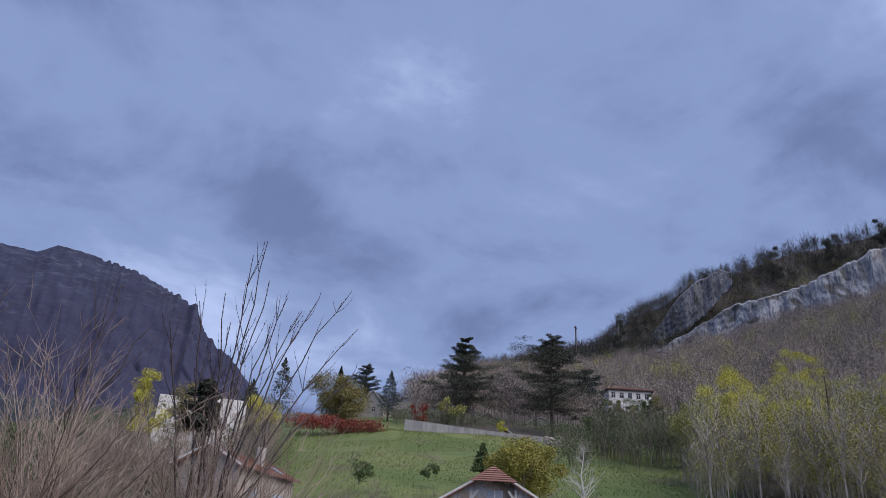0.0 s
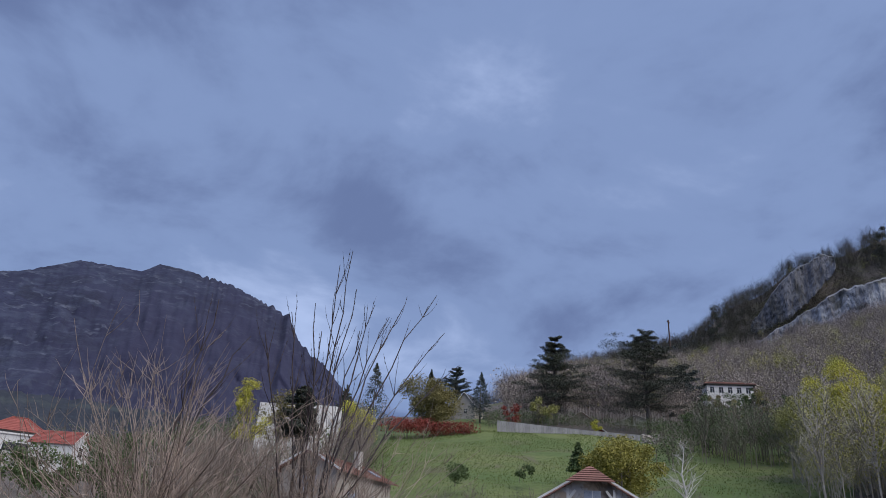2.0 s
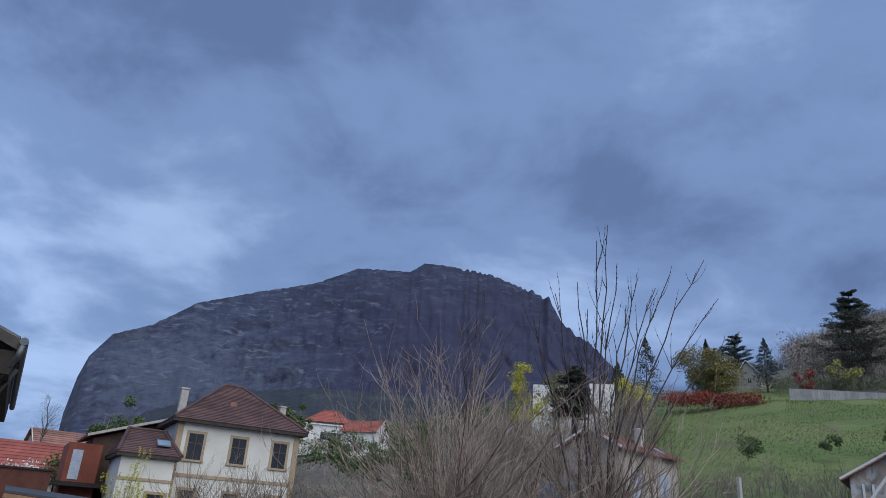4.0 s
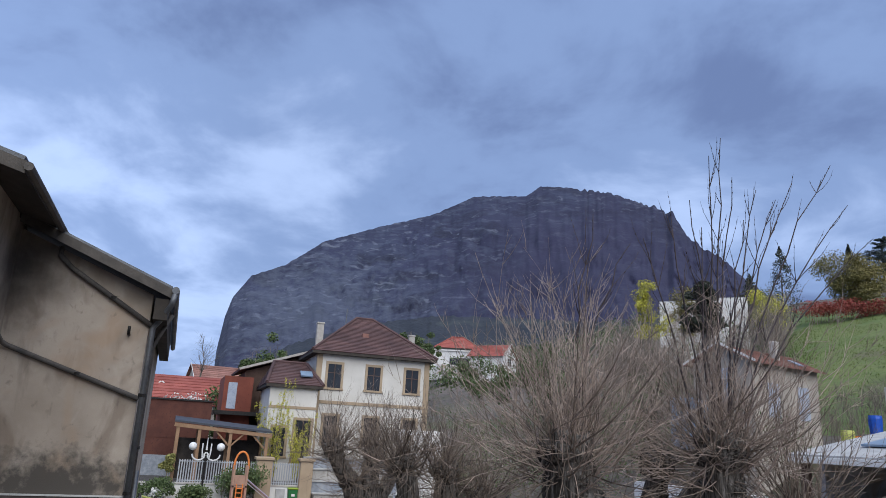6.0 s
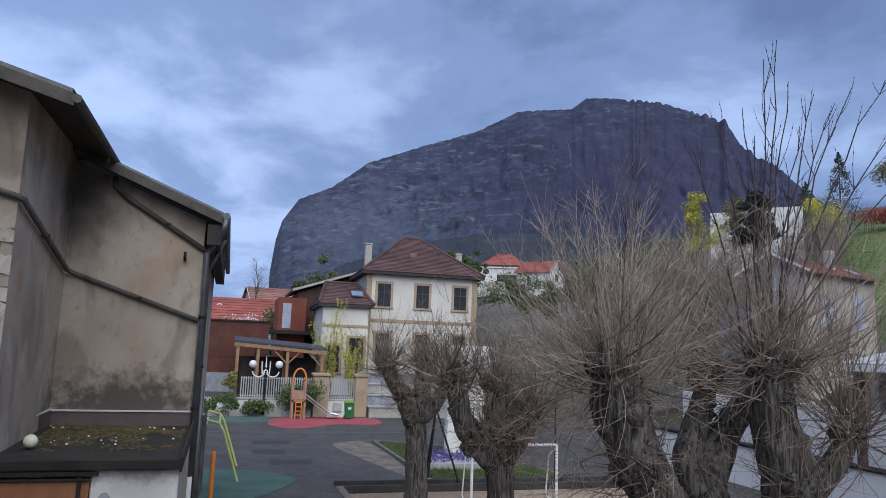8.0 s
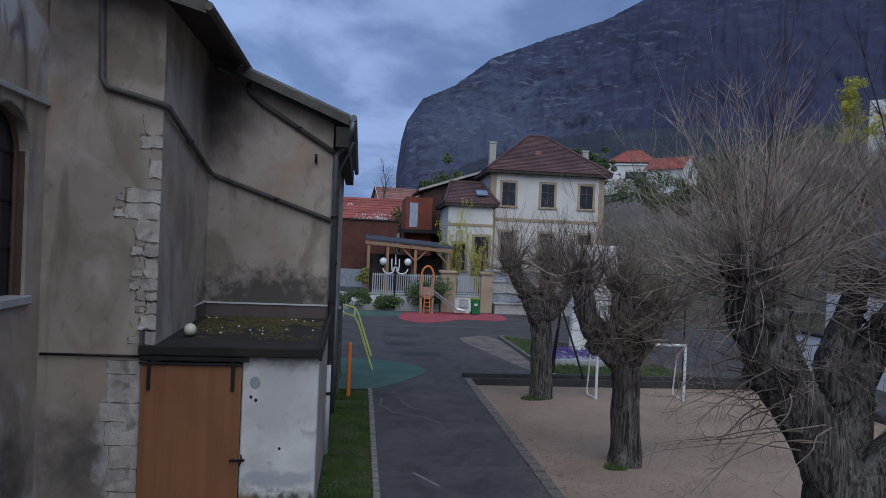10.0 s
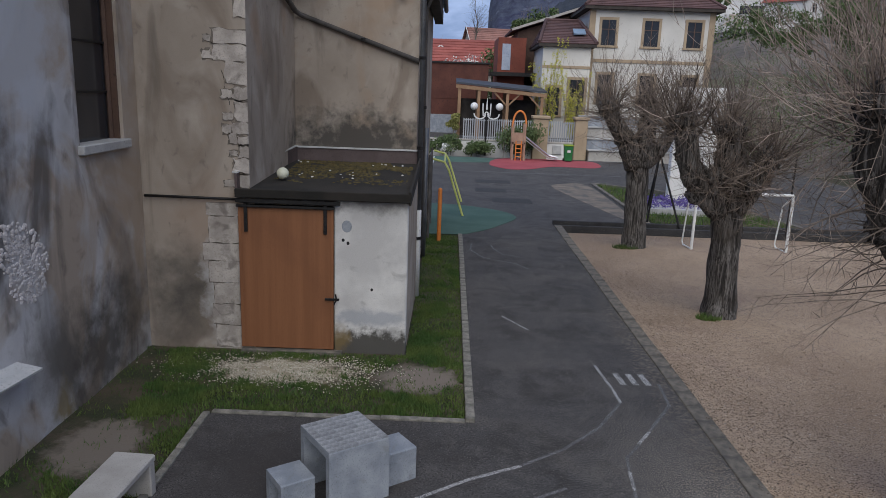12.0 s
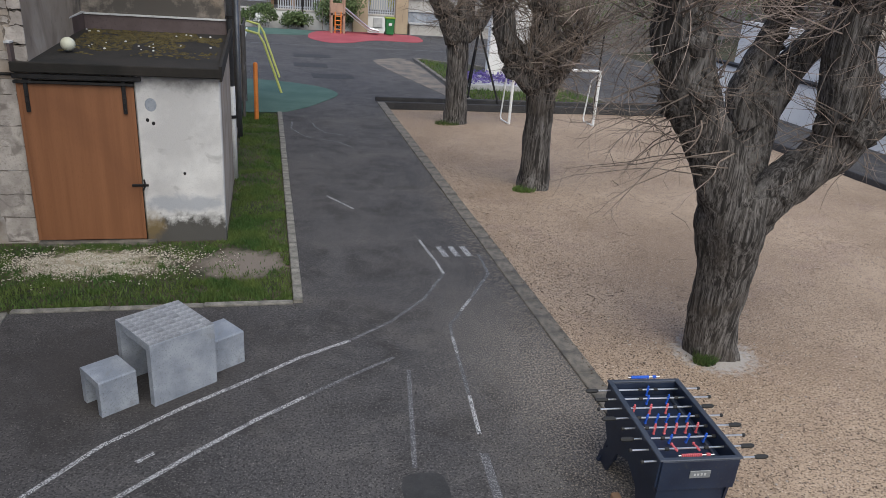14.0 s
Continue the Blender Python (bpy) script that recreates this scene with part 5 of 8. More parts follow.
def football_table():
    """A table football game: cabinet on two curved ends, eight rods with figures."""
    f = thing("football_table", "navy blue table football game with red and blue figures", "game table", (3.49, 4.80, 0), -4.5)
    w, l, z1, z0 = 0.34, 0.575, 0.88, 0.60
    part("floor_board", Shape().box(-w + 0.03, -l + 0.03, z0 + 0.10, w - 0.03, l - 0.03, z0 + 0.13), navy, f)
    for s in (-1, 1):
        part("side_board", Shape().box(s * w - 0.018, -l, z0, s * w + 0.018, l, z1 - 0.012, 0.004), navy, f)
        part("rim", Shape().box(s * w - 0.026, -l - 0.02, z1 - 0.012, s * w + 0.026, l + 0.02, z1 + 0.008, 0.006), navy_edge, f)
        part("end_board", Shape().box(-w, s * l - 0.018, z0 - 0.02, w, s * l + 0.018, z1 - 0.012, 0.004), navy, f)
        part("rim", Shape().box(-w - 0.026, s * l - 0.022, z1 - 0.010, w + 0.026, s * l + 0.022, z1 + 0.006, 0.006), navy_edge, f)
        part("field_rail", Shape().box(s * (w - 0.085) - 0.012, -l + 0.05, z0 + 0.13, s * (w - 0.085) + 0.012, l - 0.05, z0 + 0.155, 0.004), navy_edge, f)
    for s in (-1, 1):
        y = s * (l - 0.05)
        out = [(-w, z0), (-w + 0.03, z0 - 0.12), (-w + 0.07, 0.3), (-w + 0.04, 0.12), (-w - 0.02, -0.01), (-0.16, -0.01), (-0.14, 0.25), (-0.1, 0.42), (0.1, 0.42), (0.14, 0.25), (0.16, -0.01), (w + 0.02, -0.01), (w - 0.04, 0.12), (w - 0.07, 0.3), (w - 0.03, z0 - 0.12), (w, z0)]
        leg = Shape().prism(out, -0.022, 0.022)
        leg.v = [Vector((v.x, y + v.z, v.y)) for v in leg.v]
        part("end_leg", leg, navy, f)
    for s in (-1, 1):
        out = [(-l, z0), (-l + 0.02, 0.42), (-l + 0.16, 0.24), (-l + 0.02, 0.1), (-l - 0.01, -0.01), (-l + 0.2, -0.01), (-l + 0.36, 0.32), (0, 0.42), (l - 0.36, 0.32), (l - 0.2, -0.01), (l + 0.01, -0.01), (l - 0.02, 0.1), (l - 0.16, 0.24), (l - 0.02, 0.42), (l, z0)]
        sd = Shape().prism(out, -0.012, 0.012)
        sd.v = [Vector((s * (w - 0.03) + v.z, v.x, v.y)) for v in sd.v]
        part("side_skirt", sd, navy, f)
    badge = part("badge", Shape().box(-0.085, -l - 0.026, 0.70, 0.10, -l - 0.018, 0.775, 0.004), plate_m, f, "small grey badge")
    for i in range(4):
        part("badge_mark", Shape().box(-0.05 + 0.03 * i, -l - 0.029, 0.728, -0.033 + 0.03 * i, -l - 0.026, 0.748), badge_bar, badge)
    # far to near: figures on each rod (count, colour, shift along the rod, lean)
    rods = [(1, fig_blue, 0.02, 5), (2, fig_blue, 0.06, 10), (3, fig_red, -0.08, 5), (5, fig_blue, 0.02, 12), (5, fig_red, 0.03, 3), (3, fig_blue, 0.07, 14), (2, fig_red, -0.02, 85), (1, fig_red, 0.02, 88)]
    gaps = {1: [0], 2: [-0.1, 0.1], 3: [-0.16, 0, 0.16], 5: [-0.2, -0.1, 0, 0.1, 0.2]}
    left_grip = (1, 1, 0, 1, 0, 1, 0, 0)
    for k, (count, colour, shift, lean) in enumerate(rods):
        y = lerp(l - 0.07, -l + 0.055, k / 7)
        rod = part("rod", Shape().tube([(-0.50 + shift, y, 0.825), (0.52 + shift, y, 0.825)], 0.0085, 8), steel, f, "chrome rod")
        side = -1 if left_grip[k] else 1
        g0 = shift + (0.50 if side > 0 else -0.62)
        part("grip", Shape().tube([(g0, y, 0.825), (g0 + 0.02, y, 0.825), (g0 + 0.10, y, 0.825), (g0 + 0.12, y, 0.825)], [0.013, 0.02, 0.02, 0.013], 8), black_rubber, rod, "black rubber grip")
        part("end_cap", Shape().ball((shift - side * 0.5 + (0.02 if side < 0 else 0), y, 0.825), 0.018, 8, 6), black_rubber, rod, "black end cap")
        outer = max(abs(q) for q in gaps[count]) + 0.06
        for s in (-1, 1):
            part("bumper", Shape().tube([(shift + s * outer, y, 0.825), (shift + s * (outer + 0.035), y, 0.825)], 0.017, 8), black_rubber, rod, "black rubber bumper")
        for q in gaps[count]:
            m = pose(shift + q, y, 0.825, lean) @ Matrix.Scale(0.74, 4)
            fig = Shape()
            fig.box(-0.016, -0.011, -0.025, 0.016, 0.011, 0.03, 0.004, m)
            fig.box(-0.012, -0.010, -0.085, 0.012, 0.010, -0.025, 0.003, m)
            fig.box(-0.014, -0.016, -0.10, 0.014, 0.016, -0.082, 0.003, m)
            b = Shape().ball((0, 0, 0.046), 0.014, 8, 6)
            fig.add([m @ v for v in b.v], b.f)
            part("player", fig, colour, rod)
    for k, (mt, y) in enumerate(((fig_blue, l + 0.03), (fig_red, -l + 0.09))):
        x0 = -0.12
        sc = part("score_counter", Shape().tube([(-0.15, y, 0.90 - 0.06 * k), (0.17, y, 0.90 - 0.06 * k)], 0.006, 6), steel, f)
        for i in range(12):
            x = x0 + 0.018 * i + (0.04 if i > 9 else 0)
            part("bead", Shape().tube([(x, y, 0.90 - 0.06 * k), (x + 0.015, y, 0.90 - 0.06 * k)], 0.016, 8), mt, sc)
    part("foot_block", Shape().box(-w - 0.09, -0.12, 0.0, -w - 0.01, -0.02, 0.08, 0.01), timber, f, "small brown wooden block")


football_table()


def goal():
    g = thing("football_goal", "small white tubular steel football goal on the sand", "goal")
    z = -0.2
    x0, x1, y, h, back = 7.58, 10.5, 21.6, 1.78, 0.55
    for x in (x0, x1):
        part("post", Shape().tube([(x, y, z), (x, y, z + h)], 0.045, 10), white_metal, g)
        part("stay", Shape().tube([(x, y, z + 0.02), (x - 0.1, y + back * 0.9, z + 0.05), (x - 0.12, y + back, z + 0.16), (x - 0.1, y + back * 0.7, z + h * 0.78), (x, y, z + h - 0.05)], 0.025, 8), white_metal, g)
    part("crossbar", Shape().tube([(x0, y, z + h), (x1, y, z + h)], 0.045, 10), white_metal, g)


goal()


def post(name, label, x, y, h, r, material):
    p = thing(name, label, "post", (x, y, 0))
    part("shaft", Shape().tube([(0, 0, -0.05), (0, 0, h)], r, 10), material, p)
    part("cap", Shape().ball((0, 0, h), r, 10, 6), material, p)


post("marker_post", "upright orange marker post beside the grass strip", -0.22, 20.6, 1.52, 0.06, orange_m)


def swing_frame():
    s = thing("swing_frame", "lime yellow tubular climbing frame on the green mat", "climbing frame")
    for dy in (0, 3.2):
        part("leg", Shape().tube([(-0.6, 25.2 + dy, 1.95), (-0.15, 25.1 + dy, 1.85), (0.0, 25.0 + dy, 1.6), (0.55, 24.8 + dy, 0.0)], 0.04, 8), lime_m, s)
    part("top_bar", Shape().tube([(-0.15, 25.1, 1.86), (-0.15, 28.3, 1.86)], 0.035, 8), lime_m, s)
    part("top_bar", Shape().tube([(-0.6, 25.2, 1.7), (-0.6, 28.4, 1.7)], 0.03, 8), white_metal, s)


swing_frame()
gate = thing("mesh_gate", "dark grey open metal gate against the wall", "gate")
for y in (20.9, 23.2):
    part("gate_post", Shape().tube([(-0.56, y, -0.05), (-0.56, y, 2.5)], 0.04, 8), dark_pipe, gate)
for z in (0.2, 1.2, 2.4):
    part("rail", Shape().tube([(-0.56, 20.9, z), (-0.56, 23.2, z)], 0.025, 6), dark_pipe, gate)
for i in range(14):
    y = 21.05 + 0.155 * i
    part("bar", Shape().tube([(-0.56, y, 0.2), (-0.56, y, 2.4)], 0.012, 5), dark_pipe, gate)


# ---- plants ----
def shoot(sh, p, d, length, r, lift, sides=3, segs=5, wob=0.38):
    """One long whip from p along d; lift bends it up (+) or down (-). Gives back its points."""
    p, d = Vector(p), Vector(d).normalized()
    pts = [p.copy()]
    for i in range(segs):
        d = (d + Vector((random.gauss(0, wob), random.gauss(0, wob), random.gauss(0, wob) + lift)) * (1.0 / segs) * 2).normalized()
        p = p + d * (length / segs)
        pts.append(p.copy())
    sh.tube(pts, [r * (1 - 0.80 * i / segs) for i in range(segs + 1)], sides, False)
    return pts


def fuzz(sh, pts, count, length, r, lift=0.1):
    """Side twigs along a whip."""
    for k in range(count):
        t = random.uniform(0.25, 1.0) * (len(pts) - 1)
        i = min(int(t), len(pts) - 2)
        p = pts[i].lerp(pts[i + 1], t - i)
        d = (pts[i + 1] - pts[i]).normalized()
        side = d.orthogonal().normalized()
        side.rotate(Matrix.Rotation(random.uniform(0, 6.28), 3, d))
        shoot(sh, p, d * random.uniform(0.5, 1.2) + side, length * random.uniform(0.4, 1.2), r, lift, 3, 2)


def buds(sh, pts, gap=0.11, size=0.017):
    for a, b in zip(pts[1:], pts[2:]):
        n = max(1, int((b - a).length / gap))
        d = (b - a).normalized()
        for k in range(n):
            p = a.lerp(b, k / n)
            s = d.orthogonal().normalized()
            s.rotate(Matrix.Rotation(random.uniform(0, 6.28), 3, d))
            q = p + s * size * 0.9 + d * size * 1.2
            w = d.cross(s) * size * 0.4
            sh.add([p - w, p + w, q + d * size, p + d * size * 0.6 + s * size * 0.3], [(0, 1, 2), (0, 2, 3), (1, 3, 2)])


def gnarled(name, pts, radii, parent, sides=20, rough=0.22):
    """A trunk or limb with lumps and ribs in its bark."""
    pts = [Vector(p) for p in pts]
    fine, rad = [], []
    for i in range(len(pts) - 1):
        p0, p1, p2, p3 = pts[max(i - 1, 0)], pts[i], pts[i + 1], pts[min(i + 2, len(pts) - 1)]
        for s in range(5):
            t = s / 5
            fine.append(0.5 * ((2 * p1) + (p2 - p0) * t + (2 * p0 - 5 * p1 + 4 * p2 - p3) * t * t + (3 * p1 - p0 - 3 * p2 + p3) * t ** 3))
            rad.append(lerp(radii[i], radii[i + 1], t))
    fine.append(pts[-1])
    rad.append(radii[-1])
    sh = Shape().tube(fine, rad, sides)
    n = len(fine)
    for i in range(n):
        for k in range(sides):
            j = i * sides + k
            v = sh.v[j]
            c = fine[i]
            rib = noise.noise(Vector((k * 1.3, i * 0.06, c.x))) * 0.09
            lump = noise.fractal(Vector((v.x * 2.6, v.y * 2.6, v.z * 1.1)), 0.8, 2, 4) * rough
            sh.v[j] = c + (v - c) * (1 + rib + lump)
    if name == "limb":
        for k in range(13):
            i = random.randint(2, n - 2)
            d = Vector((random.gauss(0, 1), random.gauss(0, 1), random.gauss(0, 1))).normalized()
            sh.ball(fine[i] + d * rad[i] * 0.72, rad[i] * random.uniform(0.35, 0.7), 11, 8, 0.9, 0.6, 3)
    return part(name, sh, bark, parent, smooth=True)


def knob(c, r, parent):
    sh = Shape().ball(c, r, 18, 12, 0.9, 0.55, 2.6)
    for k in range(9):
        d = Vector((random.gauss(0, 1), random.gauss(0, 1), random.gauss(0.1, 0.8))).normalized()
        sh.ball(Vector(c) + d * r * 0.8, r * random.uniform(0.28, 0.5), 9, 6, 0.9, 0.5, 3)
    return part("knob", sh, bark, parent, "gnarled pollard head", True)


def whip(sh, p, d, length, r, lift, curl, segs=8):
    """One curved whip: it turns steadily about an axis of its own and bends up or down on the way."""
    p, d = Vector(p), Vector(d).normalized()
    axis = d.orthogonal().normalized()
    axis.rotate(Matrix.Rotation(U(0, 6.28), 3, d))
    step = Matrix.Rotation(curl / segs, 3, axis)
    pts = [p.copy()]
    for i in range(segs):
        d.rotate(step)
        d = (d + Vector((random.gauss(0, 0.05), random.gauss(0, 0.05), random.gauss(0, 0.05) + lift / segs))).normalized()
        p = p + d * (length / segs)
        pts.append(p.copy())
    sh.tube(pts, [r * (1 - 0.78 * i / segs) for i in range(segs + 1)], 4, False)
    return pts


def side_twigs(sh, pts, count, length, r):
    """Short side shoots that leave a whip at a narrow angle, themselves forked once."""
    for k in range(count):
        t = U(0.22, 0.98) * (len(pts) - 1)
        i = min(int(t), len(pts) - 2)
        d = (pts[i + 1] - pts[i]).normalized()
        side = d.orthogonal().normalized()
        side.rotate(Matrix.Rotation(U(0, 6.28), 3, d))
        l = length * U(0.35, 1.2)
        tw = shoot(sh, pts[i].lerp(pts[i + 1], t - i), d + side * U(0.4, 1.0), l, r, 0.22, 3, 3, 0.2)
        if random.random() < 0.5:
            side.rotate(Matrix.Rotation(U(0, 6.28), 3, d))
            shoot(sh, tw[1], d + side * 0.8, l * 0.5, r * 0.7, 0.2, 3, 2, 0.2)


def head(sh, fine, c, r, ups, sides_n, droops, up_len, side_len, thick=0.009, lean=(0, 0)):
    """The whips of one pollard head: upright ones, spreading ones and hanging ones."""
    c = Vector(c)
    for kind, n in (("up", ups), ("side", sides_n), ("droop", droops)):
        for k in range(int(n * {"up": 0.95, "side": 0.9, "droop": 1.0}[kind])):
            a = U(0, 2 * math.pi)
            if kind == "up":
                tilt, lift, curl, l = abs(random.gauss(0, 0.58)), U(0.0, 0.6), U(0.2, 1.1), up_len * U(0.35, 1.0)
            elif kind == "side":
                tilt, lift, curl, l = U(0.7, 1.6), U(0.1, 1.1), U(0.2, 1.1), side_len * U(0.4, 1.1)
            else:
                tilt, lift, curl, l = U(1.3, 2.3), U(-0.6, 0.9), U(0.4, 1.8), side_len * U(0.3, 0.85)
            d = Vector((math.sin(tilt) * math.cos(a) + lean[0], math.sin(tilt) * math.sin(a) + lean[1], math.cos(tilt)))
            p = c + d * r * 0.5 + Vector((random.gauss(0, r * 0.5), random.gauss(0, r * 0.5), random.gauss(-r * 0.4, r * 0.6)))
            pts = whip(sh, p, d, l, thick * random.choice((0.5, 0.65, 0.8, 1.2)), lift, curl)
            side_twigs(fine, pts, random.randint(3, 6) if kind == "up" else random.randint(2, 4), 0.42, 0.0038)


def tufts(at, r, n, h, material, name="grass_tuft", label="tuft of green grass at the foot of a tree"):
    sh = Shape()
    for i in range(n):
        a, q = random.uniform(0, 6.28), r * math.sqrt(random.random())
        x, y = at[0] + q * math.cos(a), at[1] + q * math.sin(a) * 0.7
        blade(sh, x, y, at[2], h * random.uniform(0.4, 1))
    ob = part(name, sh, material)
    tagged(ob, label, "grass", "", "stuff")


def blade(sh, x, y, z, h, w=0.008):
    a = random.uniform(0, 6.28)
    dx, dy = math.cos(a) * w, math.sin(a) * w
    lx, ly = random.gauss(0, h * 0.35), random.gauss(0, h * 0.35)
    sh.add([Vector((x - dx, y - dy, z)), Vector((x + dx, y + dy, z)), Vector((x + lx, y + ly, z + h))], [(0, 1, 2)])


def near_depth(x, z, y):
    """A place given in the plane of the nearest trunk, moved along the sight line to the depth y."""
    k = y / 7.1
    return Vector((x * k, y, 4.5 + (z - 4.5) * k))


def tree_one():
    t = thing("pollard_tree", "large gnarled bare pollard tree with forked trunk and long whips", "tree", group="pollards in the sand")
    N = near_depth
    gnarled("trunk", [(5.70, 7.3, -0.15), (5.67, 7.3, 0.12), (5.62, 7.25, 0.5), (5.52, 7.15, 1.2), (5.42, 7.1, 1.8), (5.40, 7.1, 2.25)], [0.40, 0.335, 0.315, 0.33, 0.40, 0.38], t, 22)
    gnarled("limb", [N(5.35, 2.0, 7.1), N(5.05, 2.55, 7.05), N(4.78, 2.98, 7.0), N(4.45, 3.5, 6.95), N(4.27, 3.9, 6.9), N(4.24, 4.35, 6.9)], [0.33, 0.31, 0.28, 0.28, 0.28, 0.22], t)
    gnarled("limb", [N(5.45, 2.1, 7.2), N(5.42, 2.6, 7.45), N(5.45, 3.1, 7.6), N(5.62, 3.55, 7.7), N(5.95, 3.95, 7.7), N(6.15, 4.05, 7.7)], [0.30, 0.24, 0.21, 0.20, 0.19, 0.17], t)
    gnarled("limb", [N(5.35, 3.0, 7.5), N(5.15, 3.35, 7.6), N(5.32, 3.8, 7.7), N(5.43, 4.2, 7.7)], [0.17, 0.16, 0.15, 0.14], t)
    gnarled("limb", [N(5.55, 1.85, 7.1), N(5.95, 2.25, 6.95), N(6.35, 2.55, 6.85), N(6.62, 2.95, 6.8), N(6.55, 3.4, 6.8), N(6.42, 3.9, 6.8), N(6.42, 4.4, 6.8)], [0.30, 0.25, 0.24, 0.27, 0.28, 0.27, 0.22], t)
    gnarled("limb", [N(6.55, 2.7, 6.85), N(6.95, 2.95, 6.7), N(7.3, 3.25, 6.6), N(7.55, 3.6, 6.6)], [0.17, 0.15, 0.14, 0.13], t)
    heads = [(N(4.24, 4.42, 6.9), 0.30), (N(5.43, 4.35, 7.7), 0.22), (N(6.18, 4.1, 7.7), 0.20), (N(6.42, 4.5, 6.8), 0.30), (N(7.55, 3.7, 6.6), 0.18), (N(4.6, 3.4, 6.75), 0.2), (N(6.75, 3.0, 6.6), 0.2)]
    for c, r in heads:
        knob(c, r, t)
    a, b, pale, pf = Shape(), Shape(), Shape(), Shape()
    head(pale, pf, heads[0][0], 0.32, 150, 120, 40, 2.3, 2.2, 0.0078)
    head(a, b, heads[0][0], 0.30, 24, 44, 44, 2.0, 1.9, 0.0095)
    head(a, b, heads[1][0], 0.22, 26, 30, 12, 1.8, 1.5)
    head(a, b, heads[2][0], 0.20, 16, 24, 12, 1.8, 1.5)
    head(pale, pf, heads[3][0], 0.30, 90, 100, 30, 2.1, 2.2, 0.008)
    head(a, b, heads[3][0], 0.30, 16, 60, 50, 1.8, 2.2, 0.0095)
    head(a, b, heads[4][0], 0.18, 40, 60, 30, 2.4, 2.1)
    head(a, b, heads[5][0], 0.20, 2, 16, 30, 1.2, 1.2)
    head(a, b, heads[6][0], 0.20, 3, 20, 34, 1.2, 1.4)
    # the tall dark whips with buds on the outer heads
    for sx, sz, ex, ez in ((6.40, 4.6, 6.66, 8.75), (6.42, 4.6, 6.42, 8.45), (6.3, 4.6, 6.1, 7.75), (6.5, 4.6, 7.25, 8.1), (6.5, 4.6, 7.55, 8.0), (6.6, 4.6, 8.72, 8.75), (6.6, 4.55, 8.95, 8.15), (6.55, 4.6, 6.95, 7.6), (6.3, 4.6, 6.25, 7.4), (6.6, 4.5, 9.4, 7.7), (6.2, 4.6, 5.7, 7.5), (6.1, 4.5, 5.3, 7.1), (4.3, 4.6, 4.6, 7.3), (4.3, 4.6, 5.1, 7.0), (6.4, 4.6, 6.8, 8.2), (6.5, 4.6, 7.9, 8.3)):
        p, q = N(sx, sz, 6.8), N(ex, ez, 7.1)
        n = 8
        pts = [p.lerp(q, i / n) + Vector((random.gauss(0, 0.02), random.gauss(0, 0.02), 0)) - Vector(((q.x - p.x) * 0.12 * math.sin(math.pi * i / n), 0, 0)) for i in range(n + 1)]
        dark = Shape()
        dark.tube(pts, [0.016 * (1 - 0.72 * i / n) for i in range(n + 1)], 4, False)
        buds(dark, pts[4:], 0.09, 0.022)
        for k in range(random.randint(7, 10)):
            i = random.randint(3, 7)
            d = (pts[i] - pts[i - 1]).normalized()
            tw = shoot(dark, pts[i], d + Vector((random.gauss(0, 0.45), random.gauss(0, 0.3), 0.1)), random.uniform(0.2, 0.75), 0.006, 0.3, 3, 4, 0.15)
            buds(dark, tw, 0.08, 0.019)
        part("tall_whip", dark, twig_dark, t, "tall dark whip with buds")
    # drooping twigs under the left head
    for k in range(34):
        p = N(4.7, 3.1, 6.9) + Vector((random.gauss(0, 0.25), random.gauss(0, 0.2), random.gauss(0, 0.3)))
        pts = shoot(a, p, (-1, random.gauss(0, 0.5), random.gauss(-0.05, 0.25)), random.uniform(0.6, 1.9), 0.009, random.uniform(-0.3, 0.15), 4, 6)
        fuzz(b, pts, 5, 0.35, 0.004, -0.15)
    for nm, s, m, lb in (("whip_growth", a, twig, "tangled brown whips"), ("twig_growth", b, twig, "fine brown twigs"), ("young_whip_growth", pale, twig_pale, "pale young whips"), ("young_twig_growth", pf, twig_pale, "fine pale twigs")):
        tagged(part(nm, s, m, t, lb), kind="stuff")


def pollard(base, limbs, heads, label, dens=1.0):
    t = thing("pollard_tree", label, "tree", group="pollards in the sand")
    bx, by, bz = base
    gnarled("trunk", [(bx, by, bz - 0.2), (bx, by, bz + 0.12), (bx, by, bz + 0.5), (bx - 0.05, by, 1.5), (bx - 0.08, by, 2.2), (bx - 0.1, by, 2.5)], [0.46, 0.36, 0.32, 0.31, 0.34, 0.36], t, 20)
    for pts, rad in limbs:
        gnarled("limb", pts, rad, t)
    a, b = Shape(), Shape()
    for pts, rad in limbs:
        for k in range(26):
            i = random.randint(0, len(pts) - 2)
            q = Vector(pts[i]).lerp(Vector(pts[i + 1]), random.random())
            w = shoot(a, q, (random.gauss(0, 1), random.gauss(0, 1), random.gauss(0.1, 0.6)), random.uniform(0.4, 1.5), 0.009, random.uniform(-0.2, 0.35), 4, 5)
            fuzz(b, w, 4, 0.4, 0.0038)
    for c, r, ups, sd, dr, ul, sl in heads:
        knob(c, r, t)
        head(a, b, c, r, int(ups * dens), int(sd * dens), int(dr * dens), ul, sl, 0.012)
    tagged(part("whip_growth", a, twig, t, "tangled brown whips"), kind="stuff")
    tagged(part("twig_growth", b, twig, t, "fine brown twigs"), kind="stuff")


